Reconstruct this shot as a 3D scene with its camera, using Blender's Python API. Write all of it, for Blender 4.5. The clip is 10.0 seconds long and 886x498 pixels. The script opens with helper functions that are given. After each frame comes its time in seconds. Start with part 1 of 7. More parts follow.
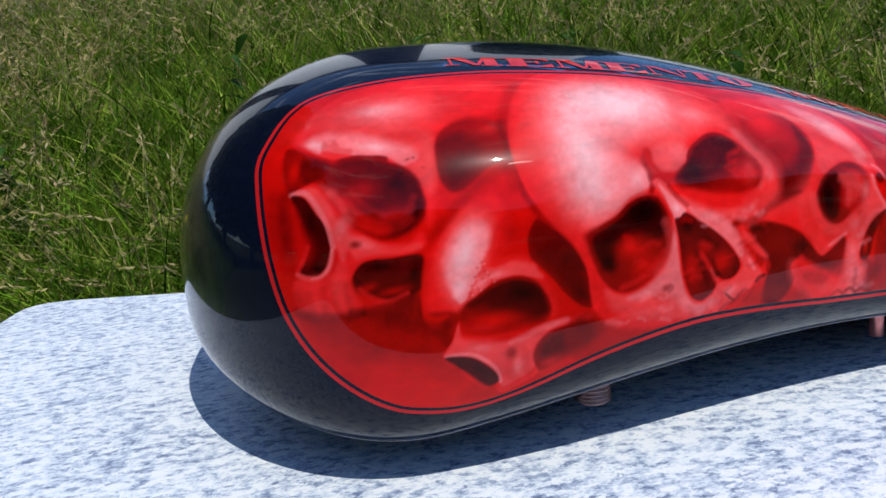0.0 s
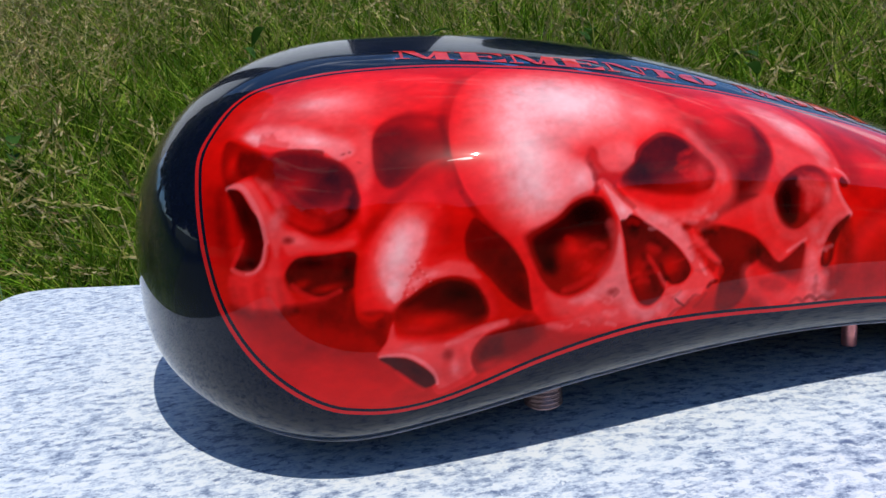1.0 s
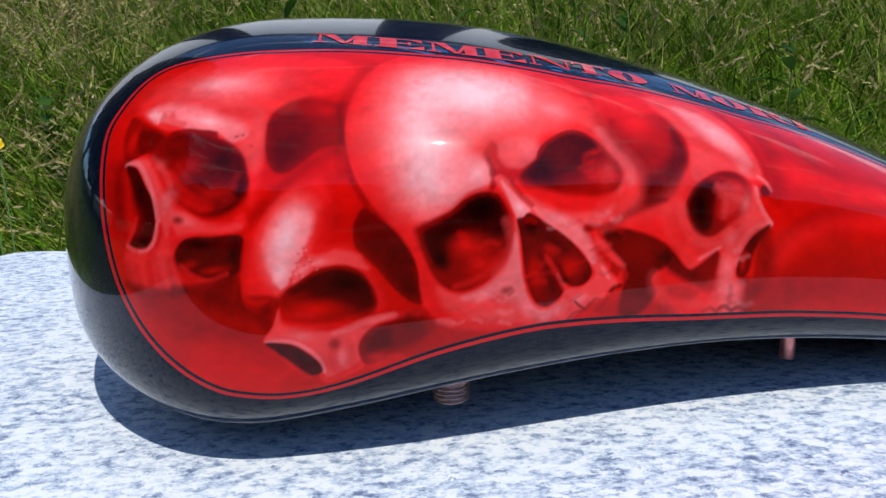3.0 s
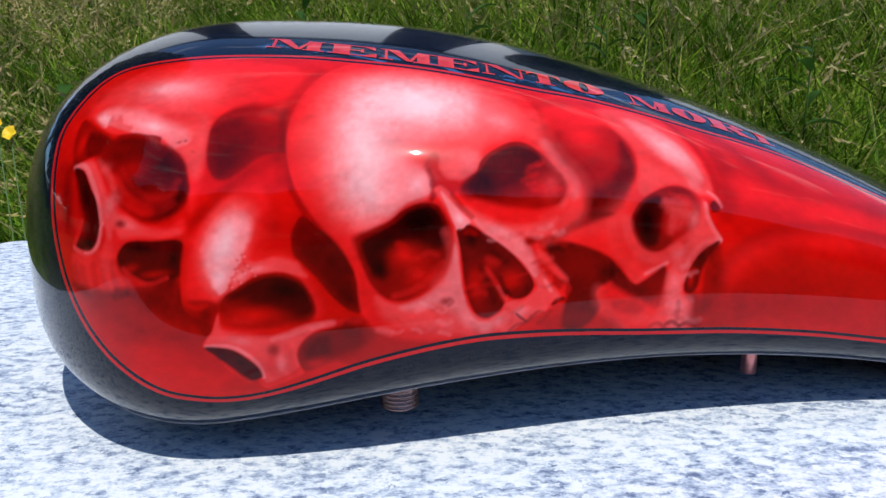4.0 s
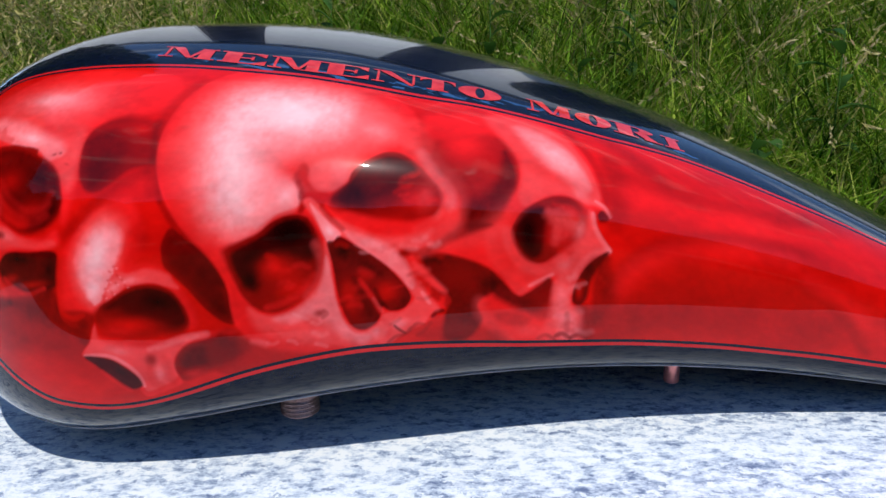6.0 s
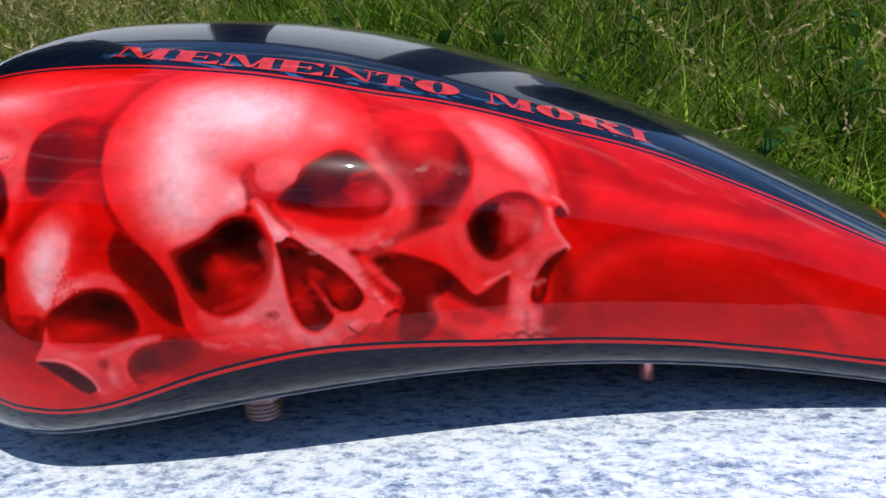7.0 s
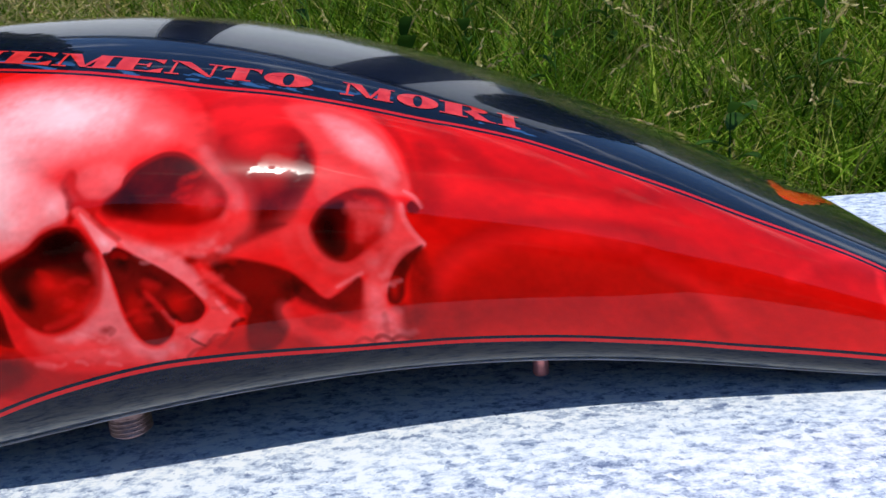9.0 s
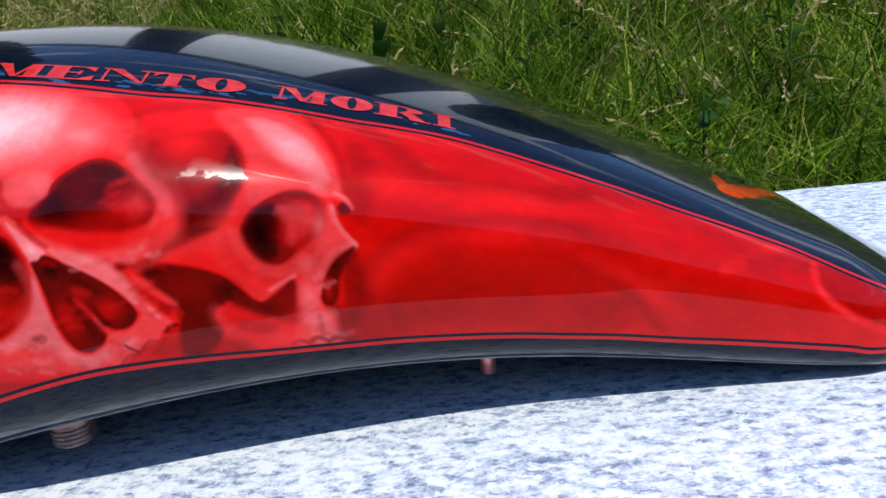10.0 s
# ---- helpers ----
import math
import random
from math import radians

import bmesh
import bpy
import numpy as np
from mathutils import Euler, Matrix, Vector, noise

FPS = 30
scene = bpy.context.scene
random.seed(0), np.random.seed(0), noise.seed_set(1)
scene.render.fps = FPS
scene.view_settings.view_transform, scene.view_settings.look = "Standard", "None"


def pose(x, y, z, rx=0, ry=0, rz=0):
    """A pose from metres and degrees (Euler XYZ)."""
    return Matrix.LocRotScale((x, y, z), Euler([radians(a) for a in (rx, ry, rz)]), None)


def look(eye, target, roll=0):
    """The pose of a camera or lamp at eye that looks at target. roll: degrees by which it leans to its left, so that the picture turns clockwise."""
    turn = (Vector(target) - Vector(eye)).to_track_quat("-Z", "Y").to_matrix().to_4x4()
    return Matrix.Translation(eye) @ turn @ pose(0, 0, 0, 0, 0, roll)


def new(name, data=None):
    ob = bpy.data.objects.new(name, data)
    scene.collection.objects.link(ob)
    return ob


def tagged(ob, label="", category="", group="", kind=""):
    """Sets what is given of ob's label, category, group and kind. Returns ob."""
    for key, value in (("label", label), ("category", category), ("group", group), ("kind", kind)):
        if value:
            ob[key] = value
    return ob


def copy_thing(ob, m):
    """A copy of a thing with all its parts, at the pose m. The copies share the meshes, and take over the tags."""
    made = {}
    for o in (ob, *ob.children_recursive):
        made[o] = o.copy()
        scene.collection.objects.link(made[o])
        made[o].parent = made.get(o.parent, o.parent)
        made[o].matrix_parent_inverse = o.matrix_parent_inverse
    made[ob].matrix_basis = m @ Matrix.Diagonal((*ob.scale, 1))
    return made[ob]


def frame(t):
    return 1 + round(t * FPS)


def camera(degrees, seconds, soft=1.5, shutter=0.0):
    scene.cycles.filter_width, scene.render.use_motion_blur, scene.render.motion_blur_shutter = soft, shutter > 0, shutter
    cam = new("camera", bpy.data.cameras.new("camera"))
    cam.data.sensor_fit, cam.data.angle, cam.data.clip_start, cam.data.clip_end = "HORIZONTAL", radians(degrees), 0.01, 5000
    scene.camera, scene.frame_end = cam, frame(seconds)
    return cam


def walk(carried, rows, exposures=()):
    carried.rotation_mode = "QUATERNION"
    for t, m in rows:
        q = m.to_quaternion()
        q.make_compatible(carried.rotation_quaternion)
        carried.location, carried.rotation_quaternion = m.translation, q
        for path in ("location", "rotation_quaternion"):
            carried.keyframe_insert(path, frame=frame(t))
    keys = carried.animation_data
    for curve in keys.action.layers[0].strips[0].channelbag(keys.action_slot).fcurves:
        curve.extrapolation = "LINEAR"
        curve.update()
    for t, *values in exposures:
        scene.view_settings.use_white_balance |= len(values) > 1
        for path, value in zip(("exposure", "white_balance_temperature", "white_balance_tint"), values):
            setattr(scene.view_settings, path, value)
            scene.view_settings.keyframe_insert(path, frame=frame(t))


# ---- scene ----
cam = camera(59.4, 10.0)
PATH = [
    (0, (0.0558, 0.0231, 0.9410), (-0.0653, 1.3464, 0.6521), -4.9),
    (0.5, (0.0741, 0.0306, 0.9397), (-0.0666, 1.3505, 0.6453), -4.5),
    (1, (0.0904, 0.0346, 0.9377), (-0.0666, 1.3532, 0.6439), -4.0),
    (1.5, (0.1047, 0.0394, 0.9336), (-0.0687, 1.3553, 0.6371), -3.5),
    (2, (0.1217, 0.0422, 0.9336), (-0.0694, 1.3532, 0.6276), -3.0),
    (2.5, (0.1353, 0.0442, 0.9350), (-0.0674, 1.3518, 0.6202), -2.1),
    (4, (0.1842, 0.0558, 0.9451), (-0.0734, 1.3478, 0.6093), -0.4),
    (4.5, (0.1999, 0.0571, 0.9472), (-0.0741, 1.3458, 0.6099), -0.2),
    (5, (0.2176, 0.0619, 0.9499), (-0.0809, 1.3430, 0.6045), -0.4),
    (5.5, (0.2366, 0.0714, 0.9520), (-0.0802, 1.3458, 0.5990), -0.7),
    (6, (0.2536, 0.0782, 0.9546), (-0.0795, 1.3464, 0.5929), -1.1),
    (7.5, (0.2917, 0.1013, 0.9533), (-0.0884, 1.3525, 0.5786), -3.0),
    (8, (0.3053, 0.1102, 0.9526), (-0.0727, 1.3606, 0.5746), -3.5),
    (8.5, (0.3189, 0.1197, 0.9513), (-0.0462, 1.3715, 0.5657), -4.0),
    (9, (0.3311, 0.1272, 0.9499), (-0.0245, 1.3790, 0.5562), -4.8),
    (9.5, (0.3427, 0.1278, 0.9506), (0.0006, 1.3838, 0.5548), -5.1),
    (10, (0.3536, 0.1306, 0.9465), (0.0177, 1.3899, 0.5582), -5.9),
]
walk(cam, [(t, look(eye, target, roll)) for t, eye, target, roll in PATH], ((0, 0.06), (2.5, 0.09), (4, 0.19), (10, 0.2)))

# ---- world, sun ----
SUN_ELEV, SUN_AZ = radians(55.5), radians(149.7)
world = bpy.data.worlds.new("world")
scene.world = world
world.use_nodes = True
_sky = world.node_tree.nodes.new("ShaderNodeTexSky")
_sky.sky_type = "NISHITA"
_sky.sun_disc = False
_sky.sun_elevation, _sky.sun_rotation = SUN_ELEV, SUN_AZ
_sky.air_density, _sky.dust_density, _sky.ozone_density = 1.0, 0.1, 4.0
_bg = world.node_tree.nodes["Background"]
_bg.inputs["Strength"].default_value = 0.15
# thin wisps of high cloud
_wn = world.node_tree
_tc, _mp, _no, _rp, _mx = (_wn.nodes.new("ShaderNode" + k) for k in ("TexCoord", "Mapping", "TexNoise", "ValToRGB", "MixRGB"))
_mp.inputs["Scale"].default_value = (1.6, 1.6, 11.0)
_no.inputs["Scale"].default_value, _no.inputs["Detail"].default_value, _no.inputs["Roughness"].default_value = 1.7, 6.0, 0.62
_no.inputs["Distortion"].default_value = 0.5
_rp.color_ramp.elements[0].position, _rp.color_ramp.elements[0].color = 0.55, (0, 0, 0, 1)
_rp.color_ramp.elements[1].position, _rp.color_ramp.elements[1].color = 0.70, (0.8, 0.8, 0.8, 1)
_mx.inputs["Color2"].default_value = (9.5, 10.2, 11.8, 1)
_wn.links.new(_tc.outputs["Generated"], _mp.inputs["Vector"])
_wn.links.new(_mp.outputs["Vector"], _no.inputs["Vector"])
_wn.links.new(_no.outputs["Fac"], _rp.inputs["Fac"])
_wn.links.new(_rp.outputs["Color"], _mx.inputs["Fac"])
_deep = _wn.nodes.new("ShaderNodeMixRGB")
_deep.blend_type, _deep.inputs["Fac"].default_value, _deep.inputs["Color2"].default_value = "MULTIPLY", 1.0, (0.64, 0.82, 1.0, 1)
_wn.links.new(_sky.outputs["Color"], _deep.inputs["Color1"])
_wn.links.new(_deep.outputs["Color"], _mx.inputs["Color1"])
_wn.links.new(_mx.outputs["Color"], _bg.inputs["Color"])
sun_data = bpy.data.lights.new("sun", "SUN")
sun_data.energy, sun_data.angle, sun_data.color = 3.4, radians(0.55), (1.0, 0.96, 0.9)
to_sun = Vector((math.sin(SUN_AZ) * math.cos(SUN_ELEV), math.cos(SUN_AZ) * math.cos(SUN_ELEV), math.sin(SUN_ELEV)))
sun = new("sun", sun_data)
sun.matrix_world = look(to_sun * 20, (0, 0, 0))


# ---- material helpers ----
def material(name):
    m = bpy.data.materials.new(name)
    m.use_nodes = True
    nt = m.node_tree
    return m, nt, nt.nodes["Principled BSDF"]


def node(nt, kind, **inputs):
    n = nt.nodes.new(kind)
    for key, value in inputs.items():
        n.inputs[key.replace("_", " ")].default_value = value
    return n


def ramp(nt, source, *stops):
    """A colour ramp on a value, from (place, colour) stops."""
    n = nt.nodes.new("ShaderNodeValToRGB")
    e = n.color_ramp.elements
    while len(e) < len(stops):
        e.new(0.5)
    for el, (at, c) in zip(e, stops):
        el.position, el.color = at, (*c, 1)
    nt.links.new(source, n.inputs["Fac"])
    return n.outputs["Color"]


def mixed(nt, fac, a, b, mode="MIX"):
    n = nt.nodes.new("ShaderNodeMix")
    n.data_type, n.blend_type = "RGBA", mode
    for sock, v in ((n.inputs["Factor"], fac), (n.inputs["A"], a), (n.inputs["B"], b)):
        if isinstance(v, (int, float)):
            sock.default_value = v
        elif isinstance(v, tuple):
            sock.default_value = (*v, 1)
        else:
            nt.links.new(v, sock)
    return n.outputs["Result"]


def noise_tex(nt, scale, detail=3, rough=0.55, stretch=(1, 1, 1), coords="Object", turn=0):
    tc = nt.nodes.new("ShaderNodeTexCoord")
    mp = nt.nodes.new("ShaderNodeMapping")
    mp.inputs["Scale"].default_value = stretch
    n = node(nt, "ShaderNodeTexNoise", Scale=scale, Detail=detail, Roughness=rough)
    rot = nt.nodes.new("ShaderNodeMapping")
    rot.inputs["Rotation"].default_value = (0, 0, -turn)
    nt.links.new(tc.outputs[coords], rot.inputs["Vector"])
    nt.links.new(rot.outputs["Vector"], mp.inputs["Vector"])
    nt.links.new(mp.outputs["Vector"], n.inputs["Vector"])
    return n.outputs["Fac"]


def bump(nt, bsdf, height, strength, distance):
    b = node(nt, "ShaderNodeBump", Strength=strength, Distance=distance)
    nt.links.new(height, b.inputs["Height"])
    nt.links.new(b.outputs["Normal"], bsdf.inputs["Normal"])


def plain(name, color, rough=0.5, metal=0.0, vary=0.25, scale=30, relief=0.15):
    """A worn plain surface: colour at two scales, fine relief."""
    m, nt, bs = material(name)
    big = noise_tex(nt, scale * 0.2, 3)
    fine = noise_tex(nt, scale, 5)
    lo, hi = tuple(c * (1 - vary) for c in color), tuple(min(1, c * (1 + vary)) for c in color)
    c = mixed(nt, 0.5, ramp(nt, big, (0.3, lo), (0.7, hi)), ramp(nt, fine, (0.3, lo), (0.7, hi)))
    nt.links.new(c, bs.inputs["Base Color"])
    bs.inputs["Roughness"].default_value, bs.inputs["Metallic"].default_value = rough, metal
    bump(nt, bs, fine, relief, 0.003)
    return m


# ---- mesh helpers ----
def mesh_object(name, verts, faces, mat, parent=None, smooth=True, label=""):
    me = bpy.data.meshes.new(name)
    me.from_pydata([tuple(v) for v in verts], [], faces)
    me.polygons.foreach_set("use_smooth", [smooth] * len(me.polygons))
    if mat:
        me.materials.append(mat)
    ob = new(name, me)
    ob.parent = parent
    if label:
        ob["label"] = label
    return ob


def part(name, bm, mat, parent, label="", smooth=True):
    me = bpy.data.meshes.new(name)
    bm.to_mesh(me)
    bm.free()
    me.polygons.foreach_set("use_smooth", [smooth] * len(me.polygons))
    me.materials.append(mat)
    ob = new(name, me)
    ob.parent = parent
    if label:
        ob["label"] = label
    return ob


def thing(name, at, label, category, group="", kind=""):
    ob = new(name)
    ob.location = at
    ob.empty_display_size = 0.05
    return tagged(ob, label, category, group, kind)


def box(bm, x0, x1, y0, y1, z0, z1, bevel=0.0):
    r = bmesh.ops.create_cube(bm, size=1)
    for v in r["verts"]:
        v.co = Vector(((x0 + x1) / 2 + v.co.x * (x1 - x0), (y0 + y1) / 2 + v.co.y * (y1 - y0), (z0 + z1) / 2 + v.co.z * (z1 - z0)))
    if bevel:
        edges = list({e for v in r["verts"] for e in v.link_edges})
        bmesh.ops.bevel(bm, geom=edges, offset=bevel, segments=2, affect="EDGES")


def lathe(bm, profile, sides=32):
    """A turned solid about z from (radius, height) pairs."""
    rings = [[bm.verts.new((r * math.cos(2 * math.pi * k / sides), r * math.sin(2 * math.pi * k / sides), z)) for k in range(sides)] for r, z in profile]
    for a, b in zip(rings, rings[1:]):
        for k in range(sides):
            bm.faces.new((a[k], a[(k + 1) % sides], b[(k + 1) % sides], b[k]))
    bm.faces.new(rings[-1])
    bm.faces.new(rings[0][::-1])


def fbm(x, y, seed=0, octaves=4):
    """Smooth value noise on arrays, 0 to 1."""
    total, amp, norm = 0.0, 1.0, 0.0
    for o in range(octaves):
        rng = np.random.RandomState(seed * 31 + o)
        table = rng.rand(64, 64)
        xi, yi = np.floor(x).astype(int), np.floor(y).astype(int)
        fx, fy = x - xi, y - yi
        fx, fy = fx * fx * (3 - 2 * fx), fy * fy * (3 - 2 * fy)
        a, b = table[xi % 64, yi % 64], table[(xi + 1) % 64, yi % 64]
        c, d = table[xi % 64, (yi + 1) % 64], table[(xi + 1) % 64, (yi + 1) % 64]
        total = total + amp * ((a * (1 - fx) + b * fx) * (1 - fy) + (c * (1 - fx) + d * fx) * fy)
        norm, amp, x, y = norm + amp, amp * 0.5, x * 2.03 + 7.1, y * 2.03 + 3.7
    return total / norm


# ---- ground: flat round the table, rising as a grassy bank behind it ----
def ground_z(x, y):
    rise = np.clip(y - 1.35 - 0.05 * np.sin(x * 0.9), 0, 4.6)
    z = 0.36 * rise * np.minimum(1, rise / 0.5)
    return z + 0.05 * (fbm(x * 0.6 + 40, y * 0.6 + 40, 5) - 0.5) * np.minimum(1, np.maximum(rise, 0) + 0.2)


def soil_material():
    m, nt, bs = material("meadow_soil")
    a = noise_tex(nt, 1.3, 4)
    b = noise_tex(nt, 14, 5)
    c = mixed(nt, 0.5, ramp(nt, a, (0.3, (0.035, 0.05, 0.012)), (0.7, (0.07, 0.09, 0.025))), ramp(nt, b, (0.3, (0.02, 0.028, 0.008)), (0.7, (0.1, 0.1, 0.04))))
    nt.links.new(c, bs.inputs["Base Color"])
    bs.inputs["Roughness"].default_value = 0.95
    bump(nt, bs, b, 0.6, 0.05)
    return m


def build_ground():
    near = np.linspace(-8, 8, 81)
    far = np.array([12, 20, 40, 90, 250, 900, 2500])
    axis = np.concatenate([-far[::-1], near, far])
    gx, gy = np.meshgrid(axis, axis, indexing="ij")
    gz = ground_z(gx, gy)
    n = len(axis)
    verts = np.stack([gx, gy, gz], -1).reshape(-1, 3)
    faces = [(i * n + j, (i + 1) * n + j, (i + 1) * n + j + 1, i * n + j + 1) for i in range(n - 1) for j in range(n - 1)]
    ob = mesh_object("ground", verts, faces, soil_material())
    tagged(ob, "green meadow ground rising into a grassy bank", "ground", kind="structure")


build_ground()


# ---- table with a marbled oilcloth ----
def cloth_material():
    """Printed marbling: leafy pale patches over blue-grey, at three scales."""
    m, nt, bs = material("marbled_oilcloth")
    fine = noise_tex(nt, 600, 3, 0.6, (0.6, 1.0, 1), turn=0.3)
    fleck = noise_tex(nt, 165, 5, 0.66, (0.62, 1.0, 1), turn=0.3)
    cloud = noise_tex(nt, 22, 3, 0.55, (0.7, 1.1, 1))

    def flakes(scale):
        tc, mp = nt.nodes.new("ShaderNodeTexCoord"), nt.nodes.new("ShaderNodeMapping")
        mp.inputs["Rotation"].default_value, mp.inputs["Scale"].default_value = (0, 0, -0.3), (0.55, 1.0, 1.0)
        nt.links.new(tc.outputs["Object"], mp.inputs["Vector"])
        wob = node(nt, "ShaderNodeTexNoise", Scale=320.0, Detail=2.0)
        add = nt.nodes.new("ShaderNodeVectorMath")
        add.operation, add.inputs["Scale"].default_value = "SCALE", 0.006
        nt.links.new(tc.outputs["Object"], wob.inputs["Vector"])
        nt.links.new(wob.outputs["Color"], add.inputs[0])
        both = nt.nodes.new("ShaderNodeVectorMath")
        nt.links.new(mp.outputs["Vector"], both.inputs[0])
        nt.links.new(add.outputs["Vector"], both.inputs[1])
        v = node(nt, "ShaderNodeTexVoronoi", Scale=scale)
        nt.links.new(both.outputs["Vector"], v.inputs["Vector"])
        sep = nt.nodes.new("ShaderNodeSeparateColor")
        nt.links.new(v.outputs["Color"], sep.inputs["Color"])
        return sep.outputs["Red"]

    def plus(a, b, k):
        n = nt.nodes.new("ShaderNodeMath")
        n.operation = "MULTIPLY_ADD"
        n.inputs[1].default_value = k
        nt.links.new(a, n.inputs[0])
        nt.links.new(b, n.inputs[2])
        return n.outputs[0]

    total = plus(flakes(300.0), plus(cloud, plus(fine, fleck, 0.36), 0.25), 0.2)
    c = ramp(nt, total, (0.67, (0.13, 0.18, 0.31)), (0.78, (0.37, 0.45, 0.58)), (0.855, (0.58, 0.66, 0.77)), (0.93, (0.74, 0.81, 0.87)), (1.03, (0.86, 0.90, 0.92)))
    nt.links.new(c, bs.inputs["Base Color"])
    bs.inputs["Roughness"].default_value = 0.5
    bump(nt, bs, fine, 0.12, 0.001)
    return m


TABLE_Z, TABLE_TILT = 0.7516, 0.018
CORNERS = [(-0.345, 0.055), (1.28, 0.585), (1.206, 1.012), (-0.181, 0.783), (-0.4535, 0.8055)]


def rounded_outline(corners, r, steps=8):
    out = []
    n = len(corners)
    for i in range(n):
        p, a, b = Vector(corners[i]), Vector(corners[i - 1]), Vector(corners[(i + 1) % n])
        u, v = (a - p).normalized(), (b - p).normalized()
        for k in range(steps + 1):
            f = k / steps
            s, e = p + u * r, p + v * r
            out.append(((1 - f) ** 2) * s + 2 * f * (1 - f) * p + f * f * e)
    return out


def build_table():
    table = thing("table", (0.4, 0.5, TABLE_TILT * 0.4), "rectangular table with steel legs under an oilcloth", "table")
    table.rotation_euler = (0, -TABLE_TILT, 0)
    wood = plain("table_board", (0.35, 0.24, 0.14), 0.6)
    steel = plain("table_steel", (0.25, 0.25, 0.26), 0.4, 0.9)
    base = Vector((0.4, 0.5))
    inner = [p - base for p in rounded_outline([(x * 0.985 + 0.006, y * 0.985 + 0.007) for x, y in CORNERS], 0.05)]
    n = len(inner)
    verts = [(p.x, p.y, TABLE_Z - 0.006) for p in inner] + [(p.x, p.y, TABLE_Z - 0.032) for p in inner]
    faces = [tuple(range(n)), tuple(range(2 * n - 1, n - 1, -1))] + [(i, i + n, (i + 1) % n + n, (i + 1) % n) for i in range(n)]
    mesh_object("tabletop", verts, faces, wood, table, False)
    for x, y in CORNERS[:3] + CORNERS[4:]:
        px, py = (x - 0.45) * 0.86 + 0.45 - 0.4, (y - 0.56) * 0.8 + 0.56 - 0.5
        bm = bmesh.new()
        box(bm, px - 0.016, px + 0.016, py - 0.016, py + 0.016, -0.03, TABLE_Z - 0.032, 0.003)
        part("leg", bm, steel, table, smooth=False)


def build_cloth():
    """A sheet over the board, rolled over the edge and hanging a little."""
    ring = rounded_outline(CORNERS, 0.06, 12)
    dense = []
    for a, b in zip(ring, ring[1:] + ring[:1]):
        k = max(1, int((b - a).length / 0.03))
        dense += [a.lerp(b, i / k) for i in range(k)]
    c = Vector((0.45, 0.56))
    n = len(dense)
    verts, faces = [], []
    levels = [(0.0, 0.0), (0.004, -0.0008), (0.008, -0.004), (0.0095, -0.009), (0.011, -0.06), (0.014, -0.16)]
    for lv, (o, dz) in enumerate(levels):
        for i, p in enumerate(dense):
            tang = (dense[(i + 1) % n] - dense[i - 1]).normalized()
            nrm = Vector((tang.y, -tang.x))
            wave = 0.012 * math.sin(i * 0.55) * max(0, -dz - 0.02) / 0.14
            lift = 0.0012 * math.sin(i * 0.31) * math.sin(i * 0.083)
            q = p + nrm * (o - 0.008 + wave)
            verts.append((q.x, q.y, TABLE_Z + dz + (lift if lv < 4 else 0)))
    for lv in range(len(levels) - 1):
        for i in range(n):
            faces.append((lv * n + i, (lv + 1) * n + i, (lv + 1) * n + (i + 1) % n, lv * n + (i + 1) % n))
    inner0 = len(verts)
    for i, p in enumerate(dense):
        q = c + (p - c) * 0.94
        verts.append((q.x, q.y, TABLE_Z))
    for i in range(n):
        faces.append((inner0 + i, i, (i + 1) % n, inner0 + (i + 1) % n))
    faces.append(tuple(range(inner0, inner0 + n)))
    ob = mesh_object("tablecloth", verts, faces, cloth_material())
    ob.rotation_euler = (0, -TABLE_TILT, 0)
    tagged(ob, "white and blue-grey marbled oilcloth spread over the table", "tablecloth")


build_table()
build_cloth()


# ---- the fuel tank: a loft along its axis ----
TANK_AT, TANK_TURN, TANK_LEN = Vector((-0.1558, 0.5070, 0.0)), 0.2263, 0.6838
HALF_WIDTH = (0.1852, 0.2016, 0.2020, 0.1823, 0.1619, 0.1488, 0.1385)
TOP_Z = (0.9606, 0.9638, 0.9599, 0.9341, 0.8919, 0.8372, 0.7845)
BOTTOM_Z = (0.7659, 0.7668, 0.7849, 0.7917, 0.7823, 0.7629, 0.7489)
BELT = (0.3396, 0.4317, 0.4362, 0.4740, 0.4478, 0.4293, 0.4103)
ROUND_UP = (3.0568, 2.5154, 2.3249, 2.2565, 2.7051, 3.1681, 3.1500)
ROUND_LOW = (6.8908, 10.0849, 9.8978, 10.0325, 8.9617, 8.0606, 5.9897)
NOSE, NOSE_POWER, TAIL, TAIL_POWER = 0.1401, 2.1737, 0.0912, 2.0068


def along(knots, u):
    """Natural cubic spline through evenly spaced knots, u from 0 to 1."""
    c = np.array(knots)
    n, h = len(c), 1 / (len(c) - 1)
    A, B = np.eye(n), np.zeros((n, n))
    for i in range(1, n - 1):
        A[i, i - 1:i + 2] = (h / 6, 2 * h / 3, h / 6)
        B[i, i - 1:i + 2] = (1 / h, -2 / h, 1 / h)
    bend = np.linalg.solve(A, B @ c)
    i = np.clip((np.clip(u, 0, 1) / h).astype(int), 0, n - 2)
    p = (i + 1) - u / h
    q = 1 - p
    return p * c[i] + q * c[i + 1] + ((p ** 3 - p) * bend[i] + (q ** 3 - q) * bend[i + 1]) * h * h / 6


def soft_floor(v):
    return 1.4 + np.log1p(np.exp(2 * (v - 1.4))) / 2


